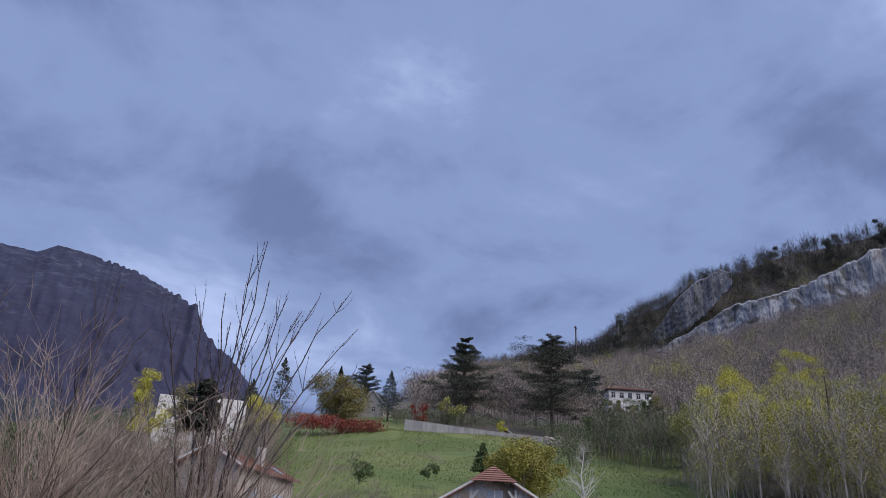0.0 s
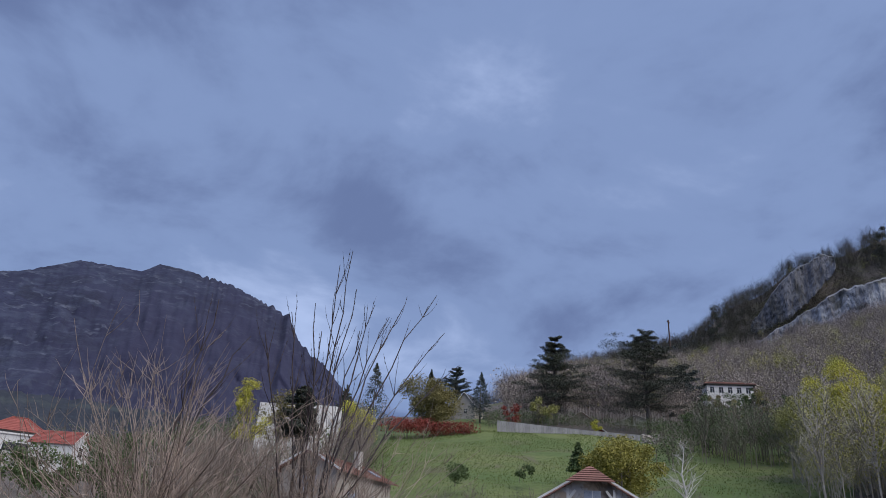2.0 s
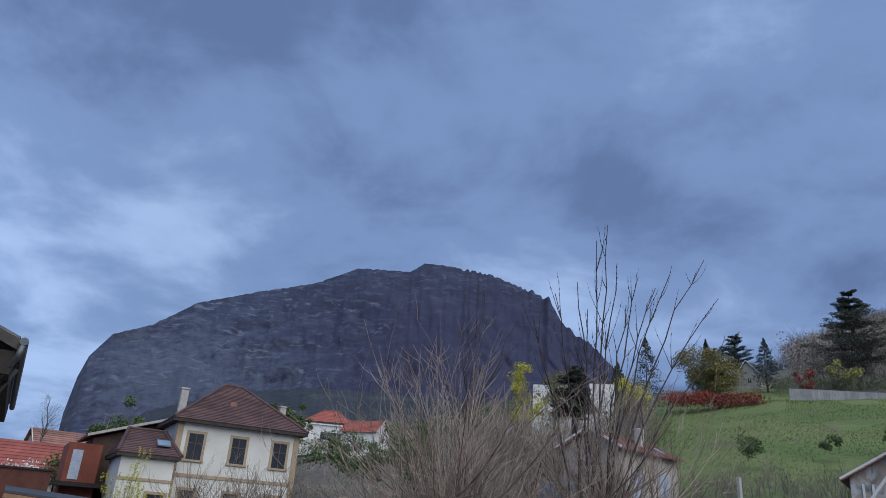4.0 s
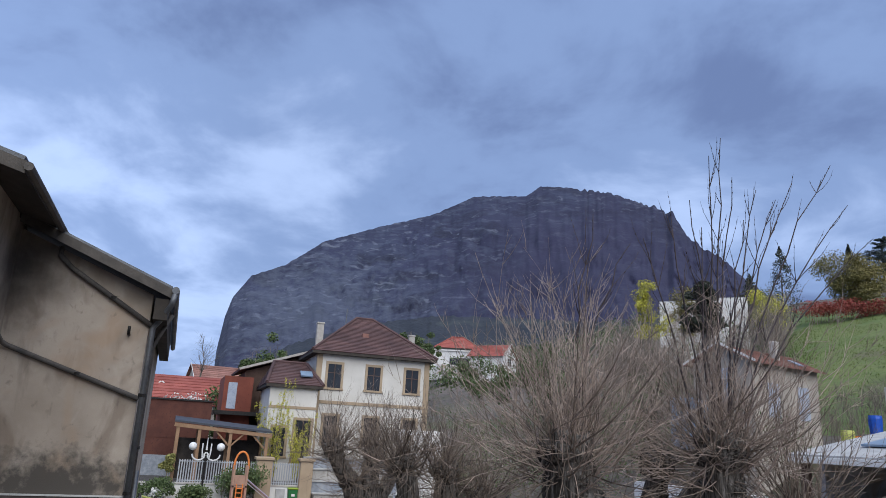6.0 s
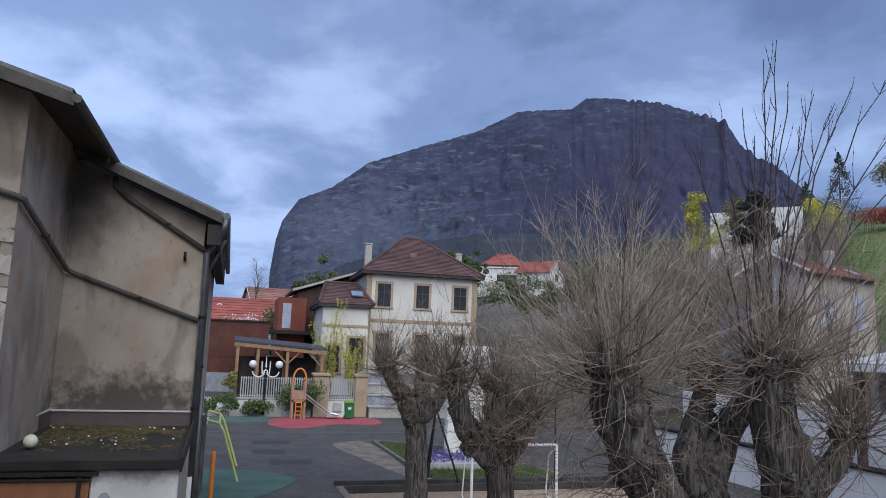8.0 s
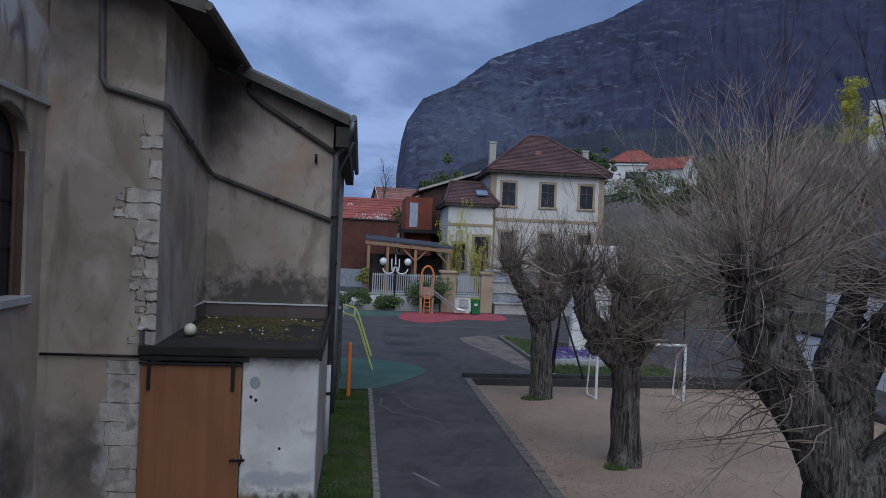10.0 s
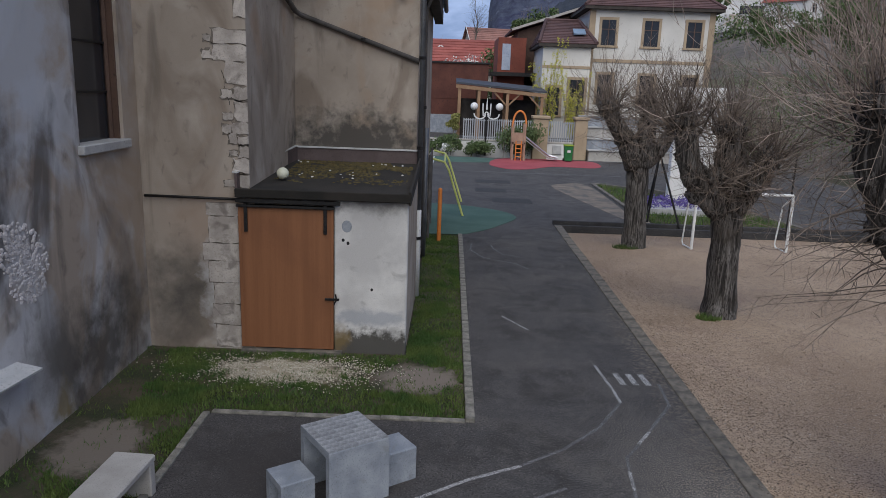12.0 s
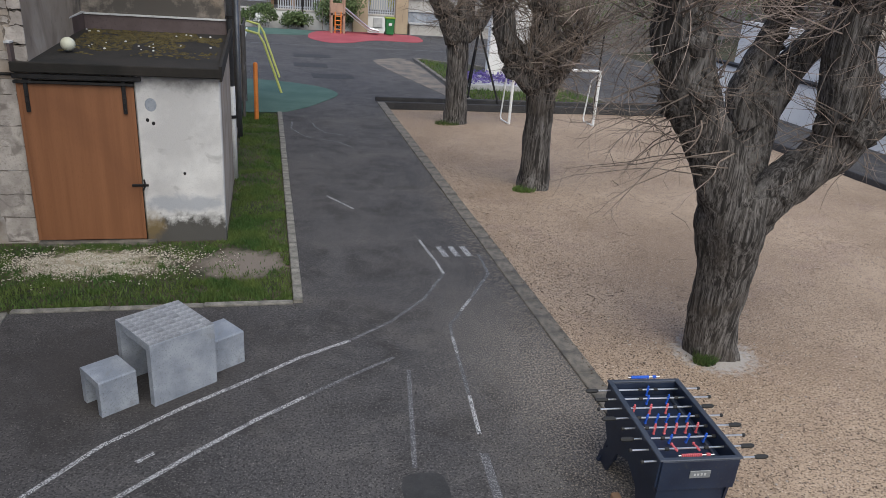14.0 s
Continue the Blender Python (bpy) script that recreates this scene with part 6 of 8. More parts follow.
tree_one()
pollard((5.82, 14.55, -0.06), [
    ([(5.6, 14.5, 2.2), (5.15, 14.45, 2.6), (4.85, 14.4, 3.0), (4.7, 14.4, 3.5), (4.62, 14.4, 3.85)], [0.30, 0.26, 0.24, 0.22, 0.18]),
    ([(5.75, 14.5, 2.2), (5.72, 14.5, 2.8), (5.66, 14.5, 3.3), (5.62, 14.5, 3.75)], [0.33, 0.30, 0.28, 0.22]),
    ([(5.85, 14.5, 2.2), (6.15, 14.4, 2.75), (6.3, 14.3, 3.2)], [0.26, 0.24, 0.18])],
    [((4.6, 14.4, 3.95), 0.25, 70, 110, 50, 1.7, 1.6), ((5.6, 14.5, 3.8), 0.28, 80, 110, 50, 1.8, 1.7), ((6.32, 14.25, 3.3), 0.22, 50, 90, 50, 1.7, 1.7), ((5.3, 14.2, 2.9), 0.2, 10, 50, 60, 1.0, 1.1), ((6.0, 14.2, 2.7), 0.2, 10, 50, 50, 1.0, 1.1)],
    "gnarled bare pollard tree with a leaning limb and tangled head")
pollard((5.8, 21.7, -0.2), [
    ([(5.6, 21.6, 2.3), (5.3, 21.5, 2.9), (4.9, 21.4, 3.5), (4.7, 21.4, 3.9)], [0.32, 0.28, 0.24, 0.19]),
    ([(5.75, 21.6, 2.3), (5.85, 21.6, 3.1), (5.9, 21.6, 3.8)], [0.32, 0.28, 0.22]),
    ([(5.9, 21.6, 2.4), (6.3, 21.5, 2.9), (6.6, 21.5, 3.4)], [0.25, 0.21, 0.17])],
    [((4.65, 21.4, 4.0), 0.28, 75, 100, 50, 2.1, 1.8), ((5.9, 21.6, 3.95), 0.28, 80, 100, 45, 2.2, 1.8), ((6.65, 21.5, 3.5), 0.22, 50, 80, 40, 1.8, 1.6), ((5.2, 21.3, 3.2), 0.22, 20, 60, 50, 1.4, 1.4)],
    "gnarled bare pollard tree with a dense twiggy head")
tufts((5.42, 6.98, -0.02), 0.15, 500, 0.16, grass_m)
tufts((5.50, 14.2, -0.05), 0.26, 500, 0.14, grass_m)
tufts((5.5, 21.4, -0.19), 0.40, 500, 0.14, grass_m)


def lawn_blades():
    sh = Shape()
    n = 0
    while n < 80000:
        x, y = random.uniform(-5.0, 0.35), 5.0 + 16.5 * random.random() ** 1.6
        if y > 9.15:
            if y > YB - 0.1 and x < -0.6:
                continue
        elif x > -3.25:
            continue
        bare = noise.fractal(Vector((x * 1.1, y * 1.1, 9)), 0.8, 2, 3)
        if bare > -0.10 and random.random() < 0.82:
            continue
        if x < -3.3 and y < 8.9 and random.random() < 0.72:
            continue
        rag = 0.55 * noise.fractal(Vector((x * 2.5, y * 2.5, 4)), 0.7, 2, 4)
        if any(((x - cx) / rx) ** 2 + ((y - cy) / ry) ** 2 < 1 + rag and random.random() < 0.94 for cx, cy, rx, ry in ((-2.45, 10.62, 1.15, 0.5), (-0.4, 10.5, 0.75, 0.6), (-4.2, 8.1, 0.5, 0.75), (-4.75, 9.6, 0.45, 2.0), (-4.5, 6.4, 0.5, 0.8))):
            continue
        blade(sh, x, y, -0.012, random.uniform(0.02, 0.065) * (1.3 if y < 9.9 else 1), 0.008)
        n += 1
    tagged(part("grass", sh, grass_m), "short uneven green grass with bare spots", "grass", "", "stuff")
    g = Shape()
    for i in range(5200):
        x, y = random.gauss(-2.45, 0.75), random.gauss(10.66, 0.32)
        if y > 11.3 or y < 9.6 or x > -0.4:
            continue
        if noise.fractal(Vector((x * 1.9, y * 3.0, 6)), 0.8, 2, 3) < -0.22:
            continue
        g.ball((x, y, 0.004), random.uniform(0.006, 0.015), 5, 3, 0.6)
    tagged(part("gravel", g, gravel_m), "pale loose gravel before the brown door", "gravel", "", "stuff")
    g = Shape()
    for i in range(3000):
        x, y = random.uniform(3.9, 14.9), 3 + 19 * random.random() ** 1.5
        g.ball((x, y, sand_z(x, y) + 0.002), random.uniform(0.006, 0.016), 5, 3, 0.6)
    tagged(part("pebbles", g, mat("grey_pebbles", (0.16, 0.13, 0.11), (0.5, 0.45, 0.4), 3, 30, None, 0.9, 0, rand=0.5)), "small grey and white pebbles on the sand", "pebbles", "", "stuff")


lawn_blades()


def litter():
    sh = Shape()
    for i in range(11000):
        if random.random() < 0.4:
            x, y = 3.75 + abs(random.gauss(0, 0.9)), U(3.0, 20)
        else:
            x, y = U(3.9, 14.5), 3.5 + 18 * random.random() ** 1.5
        z = sand_z(x, y) + 0.006 if x > 3.87 else 0.04
        a, s = U(0, 6.28), U(0.006, 0.022)
        u, v = Vector((math.cos(a), math.sin(a), U(-0.3, 0.5))) * s, Vector((-math.sin(a), math.cos(a), U(0, 0.4))) * s * 0.5
        c = Vector((x, y, z))
        sh.add([c - u, c + v, c + u, c - v], [(0, 1, 2, 3)])
    for i in range(260):
        x, y = U(3.9, 14), 4 + 17 * random.random() ** 1.5
        shoot(sh, (x, y, sand_z(x, y) + 0.012), (random.gauss(0, 1), random.gauss(0, 1), 0), U(0.08, 0.35), 0.004, 0.0, 3, 3)
    tagged(part("leaf_litter", sh, mat("dead_leaves", (0.06, 0.042, 0.03), (0.13, 0.09, 0.06), 3, 20, None, 0.9, 0, rand=0.5)), "dark dead leaves and twigs on the sand", "litter", "", "stuff")


litter()


def crown(sh, clumps, per, size, flat=1.0, hang=0.0):
    """Small leaves strewn through uneven clumps (centre, radius, height)."""
    for c, r, h in clumps:
        for i in range(per):
            d = Vector((random.gauss(0, 1), random.gauss(0, 1), random.gauss(0, 1)))
            d = d.normalized() * random.random() ** 0.45
            p = Vector((c[0] + d.x * r, c[1] + d.y * r, c[2] + d.z * h))
            u = Vector((random.gauss(0, 1), random.gauss(0, 1), random.gauss(0, flat))).normalized() * size * random.uniform(0.5, 1.3)
            v = u.orthogonal().normalized() * u.length * random.uniform(0.4, 0.8)
            v.rotate(Matrix.Rotation(random.uniform(0, 6.28), 3, u.normalized()))
            sh.add([p - u * 0.5, p + v * 0.5, p + u * 0.5, p - v * 0.5], [(0, 1, 2, 3)])


def clumps_in(c, r, h, n, s):
    out = []
    for i in range(n):
        d = Vector((random.gauss(0, 1), random.gauss(0, 1), random.gauss(0, 1))).normalized() * random.random() ** 0.4
        q = random.uniform(0.6, 1.3) * s
        out.append(((c[0] + d.x * r, c[1] + d.y * r, c[2] + d.z * h), q, q * 0.8))
    return out


def branchy(sh, base, h, r0, spread, n, sides=5):
    """A bare stem with rising boughs."""
    base = Vector(base)
    stem = [base + Vector((random.gauss(0, 0.02) * h * (i > 0), random.gauss(0, 0.02) * h * (i > 0), h * i / 5)) for i in range(6)]
    sh.tube(stem, [r0 * (1 - 0.85 * i / 5) for i in range(6)], sides, False)
    for k in range(n):
        t = random.uniform(0.25, 0.95)
        i = min(int(t * 5), 4)
        p = stem[i].lerp(stem[i + 1], t * 5 - i)
        a = random.uniform(0, 6.28)
        d = Vector((math.cos(a), math.sin(a), random.uniform(0.5, 1.4)))
        b = shoot(sh, p, d, spread * (1.15 - t) * random.uniform(0.7, 1.3), r0 * 0.4 * (1.1 - t), 0.15, 4, 4)
        fuzz(sh, b, 4, spread * 0.35, r0 * 0.08)


def leafy(name, label, az, r, el0, el1, width, leaf, stems=1, per=260, n=16, size=0.35, low=0.35, bough=brush_m, clump=0.15):
    """A tree by its bearing and distance, the elevations of foot and top, and its breadth in metres."""
    p = polar(az, r)
    z0 = land(p.x, p.y) - 0.3 if el0 is None else up_to(r, el0)
    h = up_to(r, el1) - z0
    t = thing(name, label, "tree", (p.x, p.y, z0))
    tr = Shape()
    for k in range(stems):
        branchy(tr, (random.gauss(0, width * 0.12) * (k > 0), random.gauss(0, width * 0.12) * (k > 0), 0), h * random.uniform(0.8, 0.95), 0.013 * h, width * 0.5, 12)
    part("trunk", tr, bough, t)
    cr = Shape()
    crown(cr, clumps_in((0, 0, h * (low + 1) / 2), width * 0.42, h * (1 - low) * 0.45, n, width * clump), per, size)
    tagged(part("crown", cr, leaf, t), kind="stuff")
    return t


def cedar(name, label, az, r, el0, el1, width, leaf, tiers=9, cone=False):
    """A dark pine with flat layered boughs and gaps between them."""
    p = polar(az, r)
    z0 = up_to(r, el0)
    h = up_to(r, el1) - z0
    t = thing(name, label, "tree", (p.x, p.y, z0))
    part("trunk", Shape().tube([(0, 0, -2), (0.1, 0, h * 0.3), (-0.1, 0.1, h * 0.6), (0, 0, h * 0.97)], [0.5, 0.42, 0.3, 0.08], 8), bark, t)
    cr, bo = Shape(), Shape()
    for i in range(tiers):
        u = i / (tiers - 1)
        z = h * lerp(0.26, 0.97, u)
        reach = width * 0.5 * (0.25 + 0.75 * math.sin(math.pi * min(1, 0.42 + 0.58 * u)) ** 0.8) * random.uniform(0.8, 1.1)
        if cone:
            reach = width * 0.5 * (1.08 - u) ** 0.75 * random.uniform(0.8, 1.1)
        for k in range(7):
            a = 2 * math.pi * k / 7 + random.uniform(-0.3, 0.3)
            l = reach * random.uniform(0.65, 1.1)
            d = Vector((math.cos(a), math.sin(a), 0.08))
            pts = shoot(bo, (0, 0, z - 0.5), d, l, 0.11, 0.05, 4, 4)
            cl = [(q + Vector((0, 0, 0.2)), l * 0.20 + 0.25, 0.27) for q in pts[1:]]
            crown(cr, cl, 150, 0.25, 0.25)
    tagged(part("bough_growth", bo, bark, t), kind="stuff")
    tagged(part("crown", cr, leaf, t), kind="stuff")


def spire(name, label, az, r, el0, el1, width, leaf):
    """A narrow pointed conifer."""
    p = polar(az, r)
    z0 = up_to(r, el0)
    h = up_to(r, el1) - z0
    t = thing(name, label, "tree", (p.x, p.y, z0))
    part("trunk", Shape().tube([(0, 0, -1.5), (0, 0, h * 0.95)], [0.25, 0.04], 6), bark, t)
    cr = Shape()
    for i in range(22):
        u = i / 21
        w = width * 0.5 * (1 - u) ** 0.85 + 0.12
        for k in range(6):
            a = random.uniform(0, 6.28)
            c = (math.cos(a) * w * 0.6, math.sin(a) * w * 0.6, h * lerp(0.08, 0.98, u))
            crown(cr, [(c, w * 0.5, h * 0.03)], 26, 0.30, 0.6)
    tagged(part("crown", cr, leaf, t), kind="stuff")


cedar("pine_tree", "tall dark pine with layered flat boughs", 60.7, 150, 10.9, 17.8, 17, leaf_dark, 11, True)
cedar("pine_tree", "broad dark cedar with drooping layered boughs", 67.8, 145, 10.6, 17.8, 21, leaf_dark, 11)
cedar("pine_tree", "dark blue-green cedar behind the pines", 70.6, 165, 10.8, 15.4, 12, leaf_blue, 7)
cedar("pine_tree", "spreading blue-grey cedar over the roofs", 52.7, 190, 11.8, 15.0, 9, leaf_blue, 6)
spire("spruce_tree", "narrow dark spruce above the meadow", 54.7, 150, 10.8, 14.7, 7, leaf_blue)
spire("spruce_tree", "narrow dark spruce above the meadow", 46.1, 135, 9.4, 14.9, 8.5, leaf_dark)
spire("spruce_tree", "narrow dark spruce above the meadow", 43.9, 150, 9.4, 13.0, 7, leaf_dark)
spire("spruce_tree", "young dark spruce in the meadow", 62.4, 85, 7.4, 9.6, 2.4, leaf_green)
leafy("olive_tree", "round olive-green tree beside the house", 50.6, 150, 10.6, 14.2, 13, leaf_brown, 2, 620, 34, 0.36, -0.1, brush_m, 0.19)
spire("spruce_tree", "dark spruce tip behind the round tree", 50.6, 160, 11.2, 14.7, 4, leaf_dark)
leafy("yellow_tree", "bright yellow-green tree in spring leaf", 36.6, 75, 7.5, 12.8, 4.6, leaf_yellow, 3, 260, 20, 0.17, 0.0, brush_m, 0.16)
leafy("yellow_tree", "bright yellow-green tree in spring leaf", 38.9, 85, 8.0, 12.6, 5.0, leaf_brown, 3, 220, 22, 0.2, 0.0, brush_m, 0.2)
cedar("pine_tree", "dark pine in front of the white house", 40.6, 80, 7.8, 12.7, 4.6, leaf_dark, 8)
leafy("yellow_tree", "yellow-green tree in spring leaf", 44.8, 100, 8.6, 11.8, 6, leaf_yellow, 3, 240, 18, 0.22, 0.0, brush_m, 0.2)
leafy("willow_bush", "broad yellow-brown willow bush in the meadow", 65.6, 72, 5.7, 9.9, 9.5, mat("willow_shoots", (0.26, 0.245, 0.055), (0.35, 0.32, 0.075), 0.5, 4, (0.20, 0.18, 0.05), 0.85, 0, rand=0.4), 6, 520, 36, 0.22, -0.05)
leafy("shrub", "reddish-brown shrub behind the meadow fence", 57.2, 138, 10.7, 12.4, 5, leaf_red, 3, 90, 9, 0.35, 0.1)
leafy("shrub", "pale green shrub behind the fence", 59.6, 138, 10.6, 13.2, 6, leaf_olive, 3, 150, 12, 0.35, 0.1)
leafy("shrub", "pale green shrub behind the fence", 64.0, 136, 10.4, 11.4, 3.5, leaf_yellow, 2, 90, 8, 0.25, 0.1)
leafy("shrub", "dark green shrub at the meadow edge", 58.2, 82, 6.5, 8.0, 3, leaf_green, 2, 130, 9, 0.2, 0.1)
leafy("shrub", "dark green shrub at the meadow edge", 53.0, 78, 6.0, 7.6, 4, leaf_green, 2, 150, 10, 0.2, 0.1)
for az, r, el1, w, lf, dens in ((79.0, 95, 13.6, 8, leaf_olive, 170), (81.3, 92, 15.5, 8, leaf_yellow, 260), (82.6, 88, 14.0, 7, leaf_yellow, 160), (84.4, 98, 14.2, 9, leaf_olive, 130), (86.2, 84, 13.2, 9, leaf_yellow, 240), (86.0, 130, 16.7, 8, leaf_yellow, 130), (88.6, 96, 14.8, 10, leaf_olive, 180), (91.0, 86, 14.5, 9, leaf_olive, 180), (93.8, 90, 15.2, 10, leaf_yellow, 160), (97, 90, 15, 10, leaf_olive, 150), (78.0, 110, 11.8, 7, leaf_olive, 120)):
    leafy("spring_tree", "slender tree in yellow-green spring leaf at the wood's edge", az, r, None, el1, w * 1.15, lf, 4, int(dens * 2.6), 54, 0.15, 0.2, brush_edge, 0.12)


def bare_tree(name, label, az, r, el0, el1, width, material, n=26):
    p = polar(az, r)
    z0 = up_to(r, el0)
    h = up_to(r, el1) - z0
    t = thing(name, label, "tree", (p.x, p.y, z0 - 0.4))
    sh = Shape()
    branchy(sh, (0, 0, 0), h * 0.95, 0.018 * h, width * 0.6, n)
    part("trunk", sh, material, t)


bare_tree("birch_tree", "slender bare white birch in the meadow", 70.1, 58, 4.6, 10.3, 4.2, birch_m, 34)
bare_tree("bare_tree", "bare grey tree behind the rust wall", 1.6, 95, 2.6, 7.0, 6, brush_m, 34)
bare_tree("bare_tree", "bare dark tree at the wood's edge", 87.6, 80, 8.0, 15.4, 6, twig_dark, 14)


def scrub(name, label, region, n, h, w, material, twigs=9, leaf=None, leaf_size=0.055):
    """Bare or leafing woods: many small sprays of twigs over a stretch of land."""
    sh, lv = Shape(), Shape()
    for i in range(n):
        az, r = region()
        while (71.0 < az < 77.0 and 132 < r < 174) or (36.5 < az < 44.5 and 60 < r < 116 and random.random() < 0.7) or (17.5 < az < 27.5 and 60 < r < 165 and random.random() < 0.75):
            az, r = region()
        p = polar(az, r)
        z = land(p.x, p.y)
        hh = h * random.uniform(0.55, 1.25)
        ww = w * random.uniform(0.6, 1.2)
        base = Vector((p.x, p.y, z - 0.5))
        s = Vector((-math.cos(az * 0.01745), math.sin(az * 0.01745), 0)) * (0.0048 * hh)
        fork = base + Vector((U(-0.3, 0.3), U(-0.3, 0.3), hh * U(0.4, 0.6)))
        sh.add([base - s * 1.3, base + s * 1.3, fork + s * 0.8, fork - s * 0.8], [(0, 1, 2, 3)])
        for k in range(twigs):
            d = Vector((random.gauss(0, 1), random.gauss(0, 1), random.gauss(0.45, 0.8))).normalized()
            reach = U(0.55, 1.0)
            tip = base + Vector((d.x * ww * 0.62 * reach, d.y * ww * 0.62 * reach, hh * (0.62 + 0.38 * d.z * reach)))
            t0 = base.lerp(fork, random.uniform(0.6, 1.0))
            sh.add([t0 - s * 0.7, t0 + s * 0.7, tip], [(0, 1, 2)])
            for q in range(7):
                c = t0.lerp(tip, random.uniform(0.45, 1.0))
                e = c + (d * 0.6 + Vector((random.gauss(0, 0.8), random.gauss(0, 0.8), random.gauss(0.45, 0.6)))) * (hh * random.uniform(0.05, 0.13))
                sh.add([c - s * 0.5, c + s * 0.5, e], [(0, 1, 2)])
        if leaf:
            crown(lv, [(base + Vector((U(-1, 1), U(-1, 1), hh * U(0.45, 0.75))), ww * U(0.4, 0.8), hh * 0.25) for q in range(3)], int(34 * (0.055 / leaf_size) ** 1.4), hh * leaf_size)
    tagged(part(name, sh, material), label, "woods", "", "stuff")
    if leaf:
        tagged(part(name + "_leaves", lv, leaf), label.replace("bare", "leafing"), "woods", "", "stuff")


scrub("bare_woods", "bare grey-brown woods on the hillside", lambda: (U(56.5, 100), 150 + 270 * random.random()), 1700, 11, 7, brush_far, 15)
scrub("budding_woods", "bare grey-brown woods in bud on the hillside", lambda: (U(56.5, 100), 150 + 270 * random.random()), 1700, 11, 7, brush_far, 9, brush_haze, 0.036)
scrub("spring_woods", "bare trees in first yellow-green leaf", lambda: (U(68, 84), U(230, 420)), 46, 11, 7, brush_far, 7, leaf_yellow, 0.03)
scrub("spring_woods", "bare trees in dull green leaf", lambda: (U(57, 100), 160 + 300 * random.random()), 420, 10, 6.5, brush_far, 7, leaf_olive, 0.035)
scrub("ridge_woods", "bare trees along the skyline of the hill", lambda: (U(52, 102), U(500, 545)), 1300, 14, 9, brush_dark, 16)
scrub("ridge_woods", "bare evergreen scrub on the cliff top", lambda: (U(74, 102), U(462, 530)), 1300, 11, 8, brush_dark, 9, leaf_ridge, 0.04)
scrub("ridge_woods", "dark evergreen trees on the hill skyline", lambda: (U(64, 76), U(420, 530)), 800, 11, 7, brush_dark, 9, leaf_ridge, 0.04)
scrub("ridge_woods", "green spring trees among the dark ridge woods", lambda: (U(71.5, 74.5) if random.random() < 0.4 else U(79.5, 88), U(443, 462)), 90, 13, 9, brush_dark, 6, leaf_ridge_green, 0.035)
scrub("slope_woods", "green trees on the wooded slope", lambda: (U(60, 98), U(170, 440)), 420, 11, 7, brush_far, 8, mat("pale_olive_buds", (0.21, 0.215, 0.06), (0.30, 0.29, 0.085), 0.02, 1, (0.14, 0.14, 0.05), 0.85, 0, rand=0.4), 0.034)
scrub("cliff_foot_woods", "bare trees at the foot of the cliff", lambda: (U(73, 100), U(405, 438)), 900, 14, 7, brush_far, 14)
scrub("cliff_top_woods", "bare and evergreen trees on the cliff edge", lambda: (U(74, 100), U(448, 472)), 800, 10, 6, brush_dark, 9, leaf_ridge, 0.04)
scrub("cliff_top_woods", "bare trees in first leaf on the cliff edge", lambda: (U(76, 100), U(466, 520)), 160, 10, 7, brush_dark, 6, leaf_olive, 0.035)
scrub("villa_woods", "bare trees before the white villa", lambda: (U(33, 46), U(90, 114)), 200, 9, 3.5, brush_m, 12)
scrub("villa_woods", "bare shrubs behind the meadow fence", lambda: (U(55, 70.5), U(136, 150)), 170, 3.6, 2.2, brush_m, 10, leaf_green)
scrub("hedge_woods", "bare brown hedge trees round the meadow", lambda: (random.choice((U(68, 70.5), U(77.5, 81))), U(96, 135)), 70, 5, 2.6, brush_m, 12, leaf_green)
for k in range(22):
    leafy("shrub", "dark green shrub at the foot of the wooded slope", U(70.2, 79.5), U(118, 150), None, U(11.9, 13.5), U(4, 6), random.choice((leaf_green, leaf_green, leaf_dark, leaf_olive)), 2, 200, 12, 0.24, 0.05)
scrub("hedge_woods", "bare trees below the white house on the slope", lambda: (U(70.5, 78.5), U(104, 131)), 130, 8, 4.5, brush_m, 14, leaf_green, 0.02)
scrub("hedge_woods", "bare brown scrub below the meadow", lambda: (U(46, 92), U(52, 66)), 420, 3.2, 1.8, brush_m, 14)
scrub("hedge_woods", "bare shrubs along the wood's edge", lambda: (U(78, 98), U(72, 112)), 300, 11, 4.5, brush_edge, 16, mat("pale_spring_leaves", (0.30, 0.295, 0.075), (0.39, 0.37, 0.10), 0.3, 3, (0.2, 0.2, 0.06), 0.8, 0, rand=0.4), 0.016)
scrub("valley_woods", "bare and green garden trees in the village", lambda: (U(-8, 46), 110 + 700 * random.random() ** 1.5), 1700, 8, 5, brush_far, 6, leaf_green)
scrub("garden_woods", "bare garden shrubs below the village", lambda: (U(19, 46), U(46, 95)), 260, 5.0, 2.6, brush_far, 12, leaf_green, 0.03)
for az, r, el1, w in ((89.7, 505, 25.3, 17), (85.6, 505, 24.6, 15), (73.3, 480, 20.3, 16), (93.2, 505, 25.5, 15)):
    p = polar(az, r)
    z0 = land(p.x, p.y) - 1
    leafy("pine_tree", "dark round pine on the skyline of the hill", az, r, math.degrees(math.atan((z0 - 4.5) / r)), el1 - 0.3, w * 0.75, leaf_dark, 1, 420, 22, 0.6, -0.35, brush_m, 0.22)


for az in (71.9, 72.7, 73.4, 74.2, 74.9, 75.7, 76.4):
    leafy("shrub", "olive-green shrub below the white house on the slope", az, 160 + U(-3, 3), None, U(13.3, 13.9), U(4.5, 6), random.choice((leaf_green, leaf_brown)), 2, 260, 16, 0.22, -0.05)


